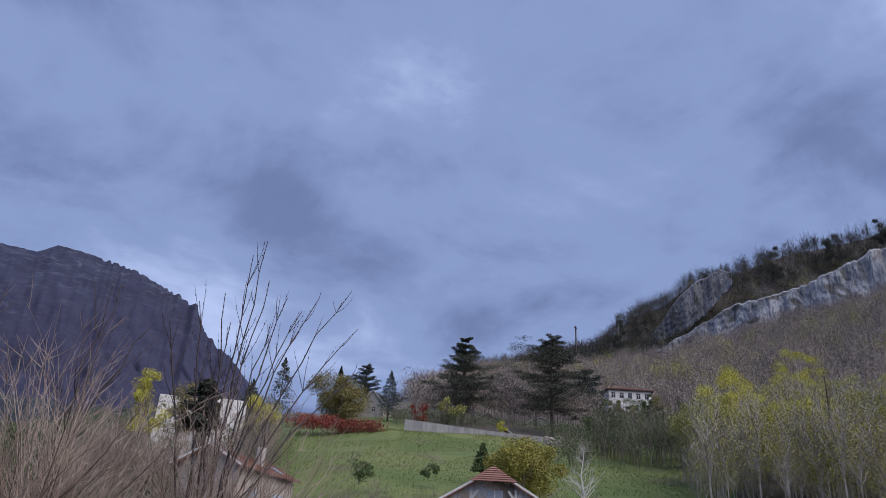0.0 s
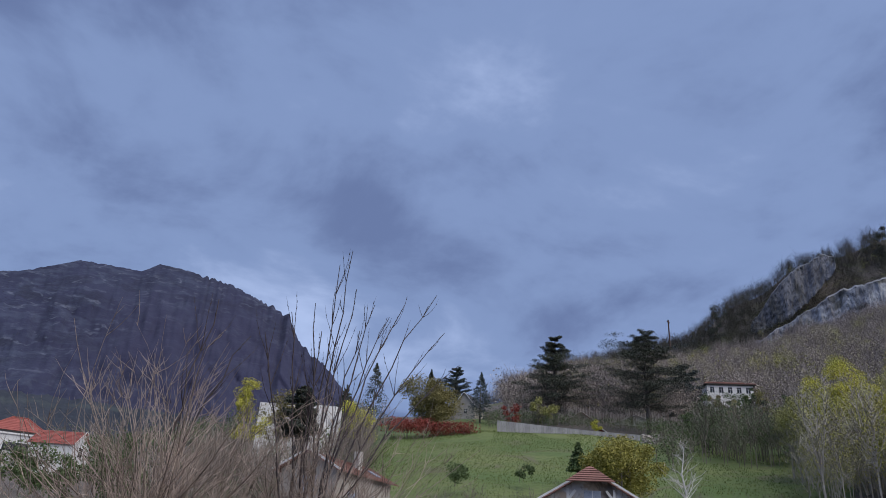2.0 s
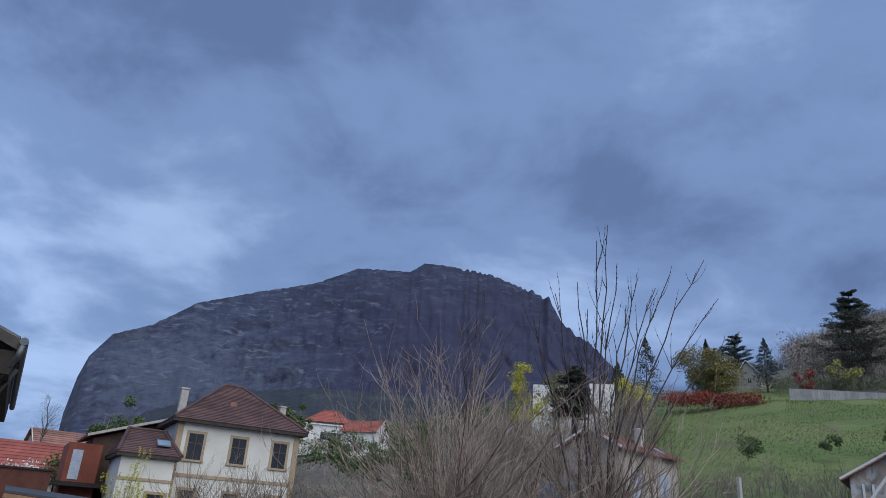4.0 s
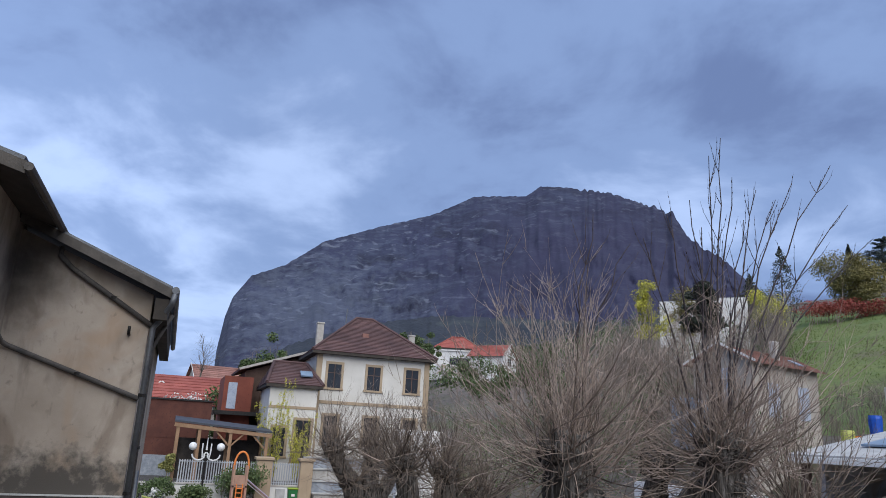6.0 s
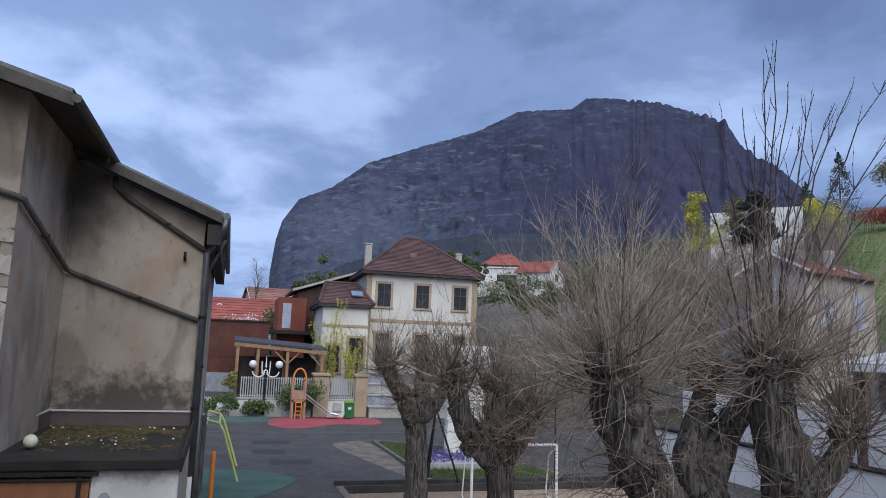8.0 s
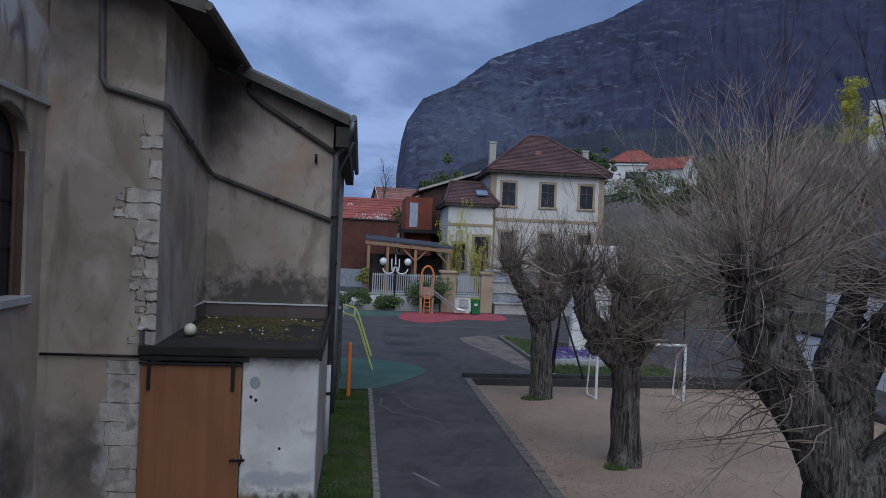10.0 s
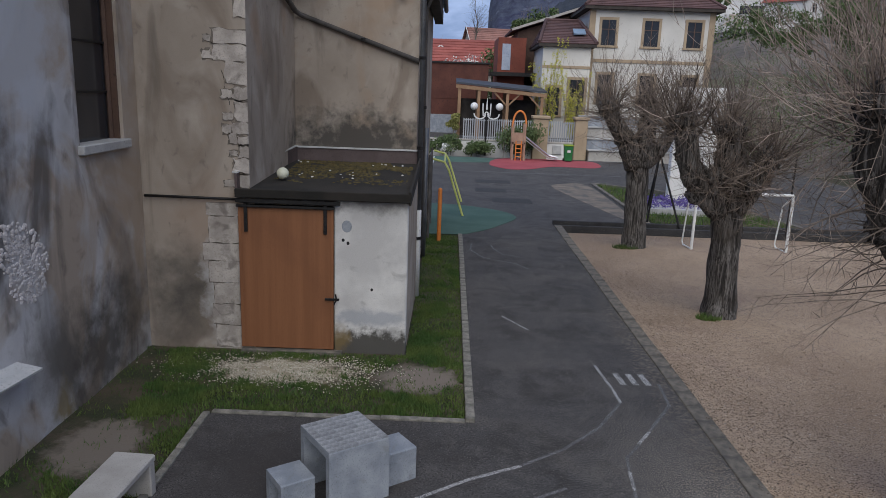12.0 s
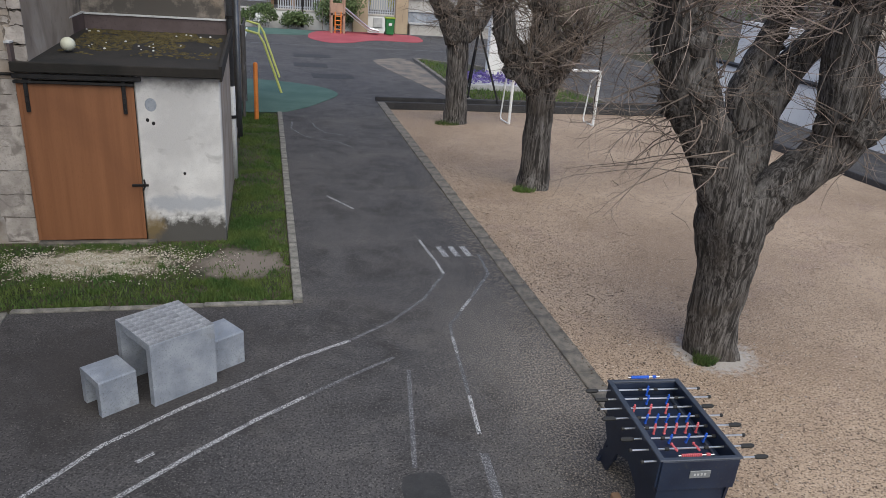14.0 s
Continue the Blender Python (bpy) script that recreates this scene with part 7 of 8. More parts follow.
def meadow():
    sh = Shape()
    for i in range(40000):
        az, r = U(44.5, 80.5), 55 + 78 * math.sqrt(random.random())
        p = polar(az, r)
        if noise.noise(Vector((p.x * 0.12, p.y * 0.12, 2))) > 0.25:
            continue
        blade(sh, p.x, p.y, land(p.x, p.y) - 0.16, U(0.10, 0.26), 0.07)
    tagged(part("meadow_grass", sh, mat("meadow_blades", (0.11, 0.16, 0.04), (0.165, 0.195, 0.065), 0.08, 1.5, (0.13, 0.13, 0.055), 0.9, 0, rand=0.35)), "uneven tufts of meadow grass", "grass", "", "stuff")


meadow()


def red_hedge():
    p = Shape()
    st = Shape()
    for i in range(46):
        az = lerp(47.5, 54.0, i / 45)
        r = 128 + 4 * noise.noise(Vector((i * 0.3, 0, 0)))
        q = polar(az, r)
        z = up_to(r, 9.7 + 0.25 * noise.noise(Vector((i * 0.5, 5, 0))))
        crown(p, [((q.x + U(-0.8, 0.8), q.y + U(-0.8, 0.8), z + U(0.9, 1.7)), 1.5, 1.3)], 150, 0.30)
        branchy(st, (q.x, q.y, z - 1), 3.2, 0.05, 1.5, 4, 4)
    h = thing("red_hedge", "long low hedge of bright red shrubs above the meadow", "hedge")
    part("stems", st, brush_m, h)
    tagged(part("leaves", p, leaf_red, h), kind="stuff")


red_hedge()


# ---- houses ----
def window(parent, x, z, w, h, y, trim=None, shutters=None, pane=None):
    """A window in a wall that faces -y, in the house's own axes."""
    f = part("window", Shape().box(x - w / 2, y - 0.02, z, x + w / 2, y + 0.02, z + h), pane or glass, parent, "pale blue-white window" if pane else "dark window")
    if trim:
        for a in (-1, 1):
            part("jamb", Shape().box(x + a * (w / 2 + 0.1) - 0.1, y - 0.06, z - 0.15, x + a * (w / 2 + 0.1) + 0.1, y, z + h + 0.2, 0.01), trim, f)
        part("lintel", Shape().box(x - w / 2, y - 0.06, z + h, x + w / 2, y, z + h + 0.2, 0.01), trim, f)
        part("sill", Shape().box(x - w / 2 - 0.25, y - 0.12, z - 0.16, x + w / 2 + 0.25, y, z, 0.01), trim, f)
    part("mullion", Shape().box(x - 0.03, y - 0.035, z, x + 0.03, y - 0.022, z + h), brown_frame if trim else white_wall, f)
    part("transom", Shape().box(x - w / 2, y - 0.034, z + h * 0.62, x + w / 2, y - 0.023, z + h * 0.62 + 0.05), brown_frame if trim else white_wall, f)
    if shutters:
        for a in (-1, 1):
            part("shutter", Shape().box(x + a * w * 0.78 - w * 0.26, y - 0.05, z, x + a * w * 0.78 + w * 0.26, y - 0.01, z + h), shutters, f)


def courses(name, quad, rows, material, parent, thick=0.07):
    """A roof slope (four corners: eave left, eave right, top right, top left) as overlapping courses."""
    a, b, c, d = (Vector(p) for p in quad)
    n = (b - a).cross(d - a).normalized()
    sh = Shape()
    for i in range(rows):
        t0, t1 = i / rows, min(1, (i + 1.12) / rows)
        p, q = a.lerp(d, t0), b.lerp(c, t0)
        r, s = b.lerp(c, t1), a.lerp(d, t1)
        sh.slab([p + n * thick, q + n * thick, r + n * thick * 0.25, s + n * thick * 0.25], thick * 0.9)
    return tagged(part(name, sh, material, parent), kind="stuff")


def gable_house(name, label, at, turn, w, d, h, rise, wall_m, roof_m, over=0.4, wins=(), shutters=None, rows=10, trim=None, cat="house", pane=None):
    """Ridge along y; the gable looks to -y. h: to the eave, rise: from eave to ridge."""
    o = thing(name, label, cat, at, turn)
    out = [(-w / 2, -3), (w / 2, -3), (w / 2, h), (0, h + rise), (-w / 2, h)]
    sh = Shape().prism(out, 0, d)
    sh.v = [Vector((v.x, v.z, v.y)) for v in sh.v]
    part("wall", sh, wall_m, o)
    k = rise / (w / 2)
    for s in (-1, 1):
        e0, e1 = Vector((s * (w / 2 + over), -over, h - over * k)), Vector((s * (w / 2 + over), d + over, h - over * k))
        t0, t1 = Vector((0, -over, h + rise)), Vector((0, d + over, h + rise))
        q = [e1, e0, t0, t1] if s < 0 else [e0, e1, t1, t0]
        r = courses("roof", q, rows, roof_m, o)
        part("bargeboard", Shape().slab([e0 + Vector((0, 0, 0.06)), t0 + Vector((0, 0, 0.06)), t0 + Vector((0, 0.06, 0.06)), e0 + Vector((0, 0.06, 0.06))] if s > 0 else [t0 + Vector((0, 0, 0.06)), e0 + Vector((0, 0, 0.06)), e0 + Vector((0, 0.06, 0.06)), t0 + Vector((0, 0.06, 0.06))], 0.13), white_wall, r)
    for x, z, ww, hh in wins:
        window(o, x, z, ww, hh, 0, trim, shutters, pane)
    return o


def hip_house(name, label, at, turn, w, d, h, rise, ridge, wall_m, roof_m, over=0.5, wins=(), rows=14, trim=None, chimneys=()):
    """A block with a hipped roof; the front looks to -y."""
    o = thing(name, label, "house", at, turn)
    part("wall", Shape().box(-w / 2, 0, -5, w / 2, d, h), wall_m, o)
    e = [Vector(p) for p in ((-w / 2 - over, -over, h), (w / 2 + over, -over, h), (w / 2 + over, d + over, h), (-w / 2 - over, d + over, h))]
    t = [Vector((-ridge / 2, d / 2, h + rise)), Vector((ridge / 2, d / 2, h + rise))]
    courses("roof", [e[0], e[1], t[1], t[0]], rows, roof_m, o)
    courses("roof", [e[1], e[2], t[1], t[1]], rows, roof_m, o)
    courses("roof", [e[2], e[3], t[0], t[1]], rows, roof_m, o)
    courses("roof", [e[3], e[0], t[0], t[0]], rows, roof_m, o)
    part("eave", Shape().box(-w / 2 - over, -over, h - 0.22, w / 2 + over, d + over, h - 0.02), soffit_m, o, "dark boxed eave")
    for a, b in ((e[0], t[0]), (e[1], t[1]), (t[0], t[1])):
        part("ridge_tiles", Shape().tube([a + Vector((0, 0, 0.08)), b + Vector((0, 0, 0.08))], 0.13, 6), roof_m, o)
    for x, z, ww, hh in wins:
        window(o, x, z, ww, hh, 0, trim)
    for x, y, z0, z1, s in chimneys:
        c = part("chimney", Shape().box(x - s, y - s, z0, x + s, y + s, z1, 0.03), bench_m, o, "pale chimney stack")
        part("chimney_pot", Shape().box(x - s * 1.15, y - s * 1.15, z1, x + s * 1.15, y + s * 1.15, z1 + 0.14, 0.02), bench_m, c)
    return o


school = hip_house("school_house", "cream two-storey house with a brown hipped tile roof", (14.85, 56, 0), -1.5, 9.2, 10, 10.65, 3.6, 1.5, cream_wall, tile_brown, 0.55,
          [(x, 7.85, 1.05, 1.85) for x in (-3.2, 0.0, 3.2)] + [(x, 3.6, 1.05, 2.1) for x in (-3.2, 0.0, 3.2)], 26, trim_m,
          [(-4.2, 3.0, 10.5, 13.2, 0.28), (4.1, 4.0, 11.0, 13.0, 0.26)])
for x in (-4.45, 4.45):
    part("quoin", Shape().box(x - 0.22, -0.05, 0, x + 0.22, 0.2, 10.4), trim_m, school, "ochre stone corner strip")
part("string_course", Shape().box(-4.6, -0.06, 6.6, 4.6, 0, 6.85, 0.01), trim_m, school, "ochre string course")
part("skylight", Shape().slab([(1.0, 1.55, 11.95), (1.5, 1.55, 11.95), (1.5, 2.1, 12.35), (1.0, 2.1, 12.35)], 0.1), glass_blue, school, "small pale skylight")
dm = part("dormer", Shape().box(-0.75, 1.9, 12.1, -0.2, 2.6, 12.62, 0.02), tile_old, school, "small tiled roof vent")
part("mast", Shape().tube([(-1.8, 4.5, 13.2), (-1.75, 4.5, 15.0)], 0.04, 6), zinc, school)
wing = hip_house("house_wing", "low cream wing with a brown tiled lean-to roof", (8.35, 54.2, 0), -1.5, 3.5, 8, 7.75, 1.9, 2.6, cream_wall, tile_brown, 0.35,
          [(-0.8, 2.6, 0.9, 2.0), (0.9, 2.2, 1.1, 3.0)], 14, trim_m)
part("string_course", Shape().box(-1.76, -0.05, 6.0, 1.76, 0, 6.2, 0.01), trim_m, wing, "ochre string course")
part("skylight", Shape().slab([(0.5, 0.75, 8.55), (1.4, 0.75, 8.55), (1.4, 1.5, 8.95), (0.5, 1.5, 8.95)], 0.1), glass_blue, wing, "small pale skylight")
barn = thing("barn", "dark timber barn with a long shallow roof", "barn", (0, 64, 0))
bsh = Shape().prism([(5.5, -0.3), (12.0, -0.3), (12.0, 11.0), (10.6, 11.0), (5.5, 9.2)], 0, 8)
bsh.v = [Vector((v.x, v.z, v.y)) for v in bsh.v]
part("wall", bsh, dark_timber, barn, "dark brown boarding")
part("roof", Shape().slab([(4.9, -0.6, 9.35), (10.9, -0.6, 11.35), (10.9, 8, 11.35), (4.9, 8, 9.35)], 0.18), tile_brown, barn)
part("verge", Shape().slab([(4.9, -0.68, 9.42), (10.9, -0.68, 11.42), (10.9, -0.6, 11.42), (4.9, -0.6, 9.42)], 0.2), bench_m, barn, "pale verge board")
part("light_strip", Shape().box(7.2, -0.06, 8.4, 8.8, 0, 8.55), white_wall, barn, "pale strip on the boarding")
gable_house("red_roof_house", "cream house with a bright red tiled roof", (-4.5, 74, 1), -90, 9, 8.2, 5.4, 2.6, cream_wall, tile_red, 0.4)
gable_house("red_roof_house", "small house with a red tiled roof among trees", (2.0, 105, 2), -80, 7, 7, 8.2, 2.4, beige_wall, tile_old, 0.4)
gable_house("dormer", "white dormer gable on the red roof", (-1.25, 72.6, 0), 0, 1.8, 3, 7.3, 0.9, white_wall, tile_red, 0.15, cat="dormer")

box_c = thing("rust_building", "low rust-brown steel-clad building on a concrete base", "building", (0, 56, 0))
part("cladding", Shape().box(-5, 0, 3.5, 2.75, 5, 6.15), corten, box_c, "dark rust-brown steel cladding")
part("lower_cladding", Shape().box(-5, 0.02, 2.2, 1.0, 5, 3.5), corten, box_c)
part("base", Shape().box(-5, -0.05, -0.3, 2.75, 5, 2.3), concrete, box_c, "pale concrete base")
part("roof_edge", Shape().box(-5.1, -0.1, 6.15, 2.85, 5.1, 6.27), iron, box_c)
tower = thing("red_building", "red-brown clad block with a tall window slot", "building", (0, 61, 0))
part("cladding", Shape().box(3.7, 0, -0.3, 6.0, 6, 8.5), corten_red, tower)
part("window", Shape().box(4.05, -0.04, 5.9, 4.75, 0.02, 8.0), shutter_m, tower, "pale tall window")
part("annex", Shape().box(3.1, -1.5, 5.4, 8.0, 3, 5.7), iron, tower, "dark flat canopy")


def village_house(az, r, z, w, d, h, rise, wall_m, roof_m, label, wins, turn=0):
    p = polar(az, r, z)
    gable_house("village_house", label, tuple(p), -az + turn, w, d, h, rise, wall_m, roof_m, 0.35, wins, None, 8)


hip_house("village_house", "white villa with a red tiled roof on the slope", tuple(polar(21.4, 152, 20.5)), -21.4, 9, 7, 2.6, 2.8, 2.5, white_wall, tile_red, 0.5, [(-2.5, 0.6, 1.2, 1.4), (2, 0.6, 1.2, 1.4)], 8)
gable_house("village_house", "white house with an orange tiled roof on the slope", tuple(polar(25.6, 135, 17.3)), 40, 6, 7, 2.6, 2.2, white_wall, tile_red, 0.4, [(0, 0.8, 1.4, 1.4)])
p = polar(20.6, 143, 17.5)
terr = thing("terrace_house", "white flat-roofed house with a dark glazed terrace", "house", tuple(p), -20.6)
part("wall", Shape().box(-4.5, 0, -2, 7, 5, 3.9), white_wall, terr)
part("glazing", Shape().box(0.5, -0.05, 1.2, 6.2, 0, 2.6), glass, terr, "dark glazed front")
part("roof_edge", Shape().box(-4.7, -0.3, 3.9, 7.2, 5, 4.15), white_wall, terr)
part("lower_wall", Shape().box(-2, -1.5, -2, 4, 0, 1.0), plaster_grey, terr, "grey terrace wall")
p = polar(40.5, 118, 20.0)
blk = thing("white_villa", "large white flat-roofed villa behind bare trees", "house", tuple(p), -40.5)
part("wall", Shape().box(-6.6, 0, -2, 0.0, 8, 7.6), white_wall, blk)
part("wing", Shape().box(0.0, 0.6, -2, 6.6, 8, 8.2), white_wall, blk)
for x, z in ((-5, 4.5), (-2.5, 4.5), (2, 5), (4.6, 5)):
    part("window", Shape().box(x, -0.05 + (0.6 if x > 0 else 0), z, x + 0.8, 0.05 + (0.6 if x > 0 else 0), z + 1.1), plaster_grey, blk)
part("awning", Shape().box(-3.5, -0.6, 2.6, 0.5, 0, 2.9), tile_old, blk, "brown awning")
village_house(53.4, 165, 37.4, 5.2, 6, 2.4, 3.0, beige_wall, slate_m, "small gabled house with a steep dark slate roof", [(0.4, 0.6, 0.7, 1.0)], -28)
p = polar(73.9, 170, 43.6)
hip_house("white_house", "long white house with a thin red roof on the wooded slope", tuple(p), -74 + 16, 10.0, 5, 3.0, 0.9, 8.4, white_wall, tile_old, 0.5, [(-3.9 + 1.95 * i, 1.0, 0.9, 1.3) for i in range(5)], 5)
village_house(66.9, 162, 33.0, 10, 7, 3.0, 2.0, white_wall, slate_m, "low white house behind the cedar", [(-3, 1, 1, 1.4), (0, 1, 1, 1.4), (3, 1, 1, 1.4)])
village_house(62.7, 158, 34.0, 5, 5, 2.2, 1.6, beige_wall, tile_old, "small cream hut behind the pine", [(0, 0.6, 0.8, 1.0)], 20)
village_house(64.2, 140, 28.2, 3.0, 3, 1.6, 1.0, leaf_red, slate_m, "small dark red garden hut", [])

# the two houses beyond the yard wall
mh = gable_house("beige_house", "beige house with a faded red tile roof behind the pollards", (30.6, 34.3, 2.0), -76, 4.0, 7.0, 7.8, 1.0, beige_wall, tile_old, 0.42, [(0.1, 5.7, 1.0, 1.7)], None, 12, pane=shutter_m)
part("window", Shape().box(1.98, 4.6, 4.6, 2.04, 5.8, 6.6), shutter_m, mh, "pale blue shuttered window")
part("window", Shape().box(1.98, 1.4, 4.6, 2.04, 2.6, 6.6), shutter_m, mh, "pale blue shuttered window")
part("chimney", Shape().box(0.9, 3.6, 7.8, 1.35, 4.05, 9.35, 0.03), bench_m, mh, "pale chimney stack")
part("skylight", Shape().slab([(1.0, 5.4, 8.40), (1.7, 5.4, 8.05), (1.7, 6.1, 8.05), (1.0, 6.1, 8.40)], 0.12), glass_blue, mh, "small pale skylight")
part("awning", Shape().box(-2.9, -1.2, 2.6, -1.0, 0.0, 5.6, 0.02), glass_blue, mh, "pale blue glazed porch")
p = polar(63.3, 50, 4.6)
sm = gable_house("cottage", "small timbered cottage with a clipped red tile gable", tuple(p), -63.3, 7.2, 9, 4.4, 2.1, plaster_grey, tile_old, 0.45, [(0.1, 3.7, 1.1, 1.6)], None, 12, pane=shutter_m)
courses("hip_roof", [(-1.6, -1.05, 5.75), (1.6, -1.05, 5.75), (0.12, -0.35, 6.78), (-0.12, -0.35, 6.78)], 7, tile_old, sm)
for s in (-1, 1):
    part("brace", Shape().tube([(s * 1.0, -0.06, 5.3), (s * 2.6, -0.06, 3.2)], 0.11, 4), white_wall, sm, "white timber brace")
    part("stud", Shape().box(s * 1.5 - 0.08, -0.08, 2.5, s * 1.5 + 0.08, 0, 5.4), white_wall, sm, "white timber stud")
for x in (-3.0, -2.5):
    part("post", Shape().box(x, -0.1, 0, x + 0.12, 0, 4.0), white_wall, sm)


# ---- meadow fence and stone wall ----
def board_fence():
    f = thing("meadow_fence", "long pale weathered board fence along the meadow", "fence")
    n = 60
    for i in range(n):
        a0, a1 = lerp(56.1, 67.1, i / n), lerp(56.1, 67.1, (i + 0.93) / n)
        r = 131
        e0 = keyed([(56, 10.45), (59, 10.3), (63, 10.05), (67.2, 9.85)], a0)[0]
        h = lerp(0.62, 0.42, i / n) + 0.05 * noise.noise(Vector((i, 0, 0)))
        q0, q1 = polar(a0, r), polar(a1, r)
        z0, z1 = up_to(r, e0) - 0.5, up_to(r, e0 + h)
        d = polar((a0 + a1) / 2, 0.06)
        sh = Shape().add([Vector((q.x, q.y, z)) + s * d for s in (0, 1) for q, z in ((q0, z0), (q1, z0), (q1, z1), (q0, z1))], [(0, 1, 2, 3), (7, 6, 5, 4), (0, 4, 5, 1), (1, 5, 6, 2), (2, 6, 7, 3), (3, 7, 4, 0)])
        part("panel", sh, old_fence, f)


board_fence()
wl_ = Shape()
for i in range(120):
    a, e = U(67.2, 69.3), U(9.5, 10.25)
    q = polar(a, 128 + U(-0.3, 0.3))
    wl_.ball((q.x, q.y, up_to(128, e)), U(0.2, 0.36), 7, 5, 0.75, 0.4, 2)
tagged(part("rock_wall", wl_, quoin_m), "pale dry stone wall at the meadow corner", "wall", "", "stuff")
pw = thing("power_pole", "tall wooden power pole on the hill skyline", "pole", tuple(polar(69.8, 420, 125)))
part("shaft", Shape().tube([(0, 0, -10), (0, 0, 23)], 0.4, 6), dark_timber, pw)
part("crossarm", Shape().box(-1.8, -0.3, 21.4, 1.8, 0.3, 22.0), dark_timber, pw)

# garden clutter below the meadow
gp = thing("garden_post", "pale concrete garden post beside the beds", "post", tuple(polar(52.2, 52, land(*polar(52.2, 52).xy))))
part("shaft", Shape().box(-0.12, -0.12, -0.5, 0.12, 0.12, 3.6, 0.02), bench_m, gp)
for az, r, z, m, lb in ((51.3, 54, 1.6, fig_blue, "blue plastic garden tub"), (52.9, 55, 1.5, fig_blue, "blue plastic garden tub"), (49.6, 52, 1.2, lime_m, "yellow plastic garden toy"), (50.3, 52.5, 0.7, orange_m, "orange plastic garden toy"), (54.2, 55, 1.5, fig_blue, "blue plastic garden tub"), (52.6, 51, 1.9, white_wall, "white garden lamp globe")):
    q = polar(az, r)
    zz = land(q.x, q.y)
    tub = thing("garden_tub", lb, "tub", (q.x, q.y, zz))
    part("body", Shape().tube([(0, 0, -0.3), (0, 0, z - 0.2), (0, 0, z)], [0.35, 0.42, 0.38], 10), m, tub)


# ---- the far side of the yard ----
def yard_wall():
    w = tagged(new("wall_street"), "low white street wall with a cream coping", "wall", "", "structure")
    part("body", Shape().box(-3.5, 49.0, -0.3, 5.6, 49.25, 0.86), white_wall, w)
    part("coping", Shape().box(-3.6, 48.95, 0.86, 5.6, 49.3, 0.98, 0.015), bench_m, w)
    part("body", Shape().box(6.6, 49.0, -0.3, 8.4, 49.25, 0.86), white_wall, w)
    part("coping", Shape().box(6.6, 48.95, 0.86, 8.4, 49.3, 0.98, 0.015), bench_m, w)
    part("letter_box", Shape().box(7.0, 48.9, 0.15, 7.6, 48.99, 0.75, 0.01), stone_sill, w, "grey meter box")
    f = thing("street_fence", "pale grey metal bar fence on the low wall", "fence", (0, 49.12, 0.98))
    for x0, x1 in ((0.9, 5.6), (6.7, 8.4)):
        for z in (0.1, 1.25):
            part("rail", Shape().box(x0, -0.02, z, x1, 0.02, z + 0.05), fence_m, f)
        n = int((x1 - x0) / 0.15)
        for i in range(n + 1):
            x = lerp(x0, x1, i / n)
            part("bar", Shape().box(x - 0.035, -0.012, 0.0, x + 0.035, 0.012, 1.38), fence_m, f)
    for x, wd in ((6.1, 0.5), (8.85, 0.42)):
        p = thing("gate_pillar", "ochre stone gate pillar with a cap", "pillar", (x, 49.1, 0))
        part("shaft", Shape().box(-wd, -wd, -0.2, wd, wd, 2.50, 0.03), trim_m, p)
        part("cap", Shape().box(-wd - 0.1, -wd - 0.1, 2.50, wd + 0.1, wd + 0.1, 2.70, 0.04), trim_m, p)
    for i in range(4):
        structure("terrace_wall", Shape().box(9.4 - 0.1 * i, 48.4 + 0.9 * i, -0.3, 17, 49.4 + 0.9 * i, 0.5 + 0.72 * i, 0.02), bench_m if i % 2 == 0 else concrete, "stepped grey terrace wall beyond the yard", "wall")
        structure("terrace_coping", Shape().box(9.3 - 0.1 * i, 48.3 + 0.9 * i, 0.5 + 0.72 * i, 17, 48.7 + 0.9 * i, 0.6 + 0.72 * i, 0.01), stone_sill, "pale coping of the terrace wall", "coping")
    structure("street", Shape().box(-9, 49.4, -0.3, 24, 56, 0.9), asphalt, "grey street surface behind the low wall", "road")


yard_wall()


def shelter():
    s = thing("timber_shelter", "open timber shelter with a flat blue-grey roof", "shelter", (0, 51, 0))
    part("roof", Shape().slab([(0.3, -0.6, 4.75), (6.6, -0.6, 4.3), (6.6, 3.2, 4.6), (0.3, 3.2, 5.05)], 0.12), membrane, s)
    part("front_beam", Shape().slab([(0.3, -0.55, 4.58), (6.6, -0.55, 4.13), (6.6, -0.4, 4.13), (0.3, -0.4, 4.58)], 0.24), timber, s)
    for x, z in ((0.55, 4.5), (1.9, 4.4), (3.9, 4.25), (6.3, 4.1)):
        part("post", Shape().box(x - 0.1, -0.5, 0.5, x + 0.1, -0.3, z), timber, s)
        part("back_post", Shape().box(x - 0.09, 2.6, 0.5, x + 0.09, 2.8, z), timber, s)
    for x, z, d in ((3.9, 4.2, -1), (3.9, 4.2, 1), (6.3, 4.05, -1)):
        part("brace", Shape().tube([(x, -0.4, z - 1.0), (x + d * 0.95, -0.4, z - 0.05)], 0.07, 4), timber, s)
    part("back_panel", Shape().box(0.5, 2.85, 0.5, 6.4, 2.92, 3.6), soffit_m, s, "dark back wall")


shelter()


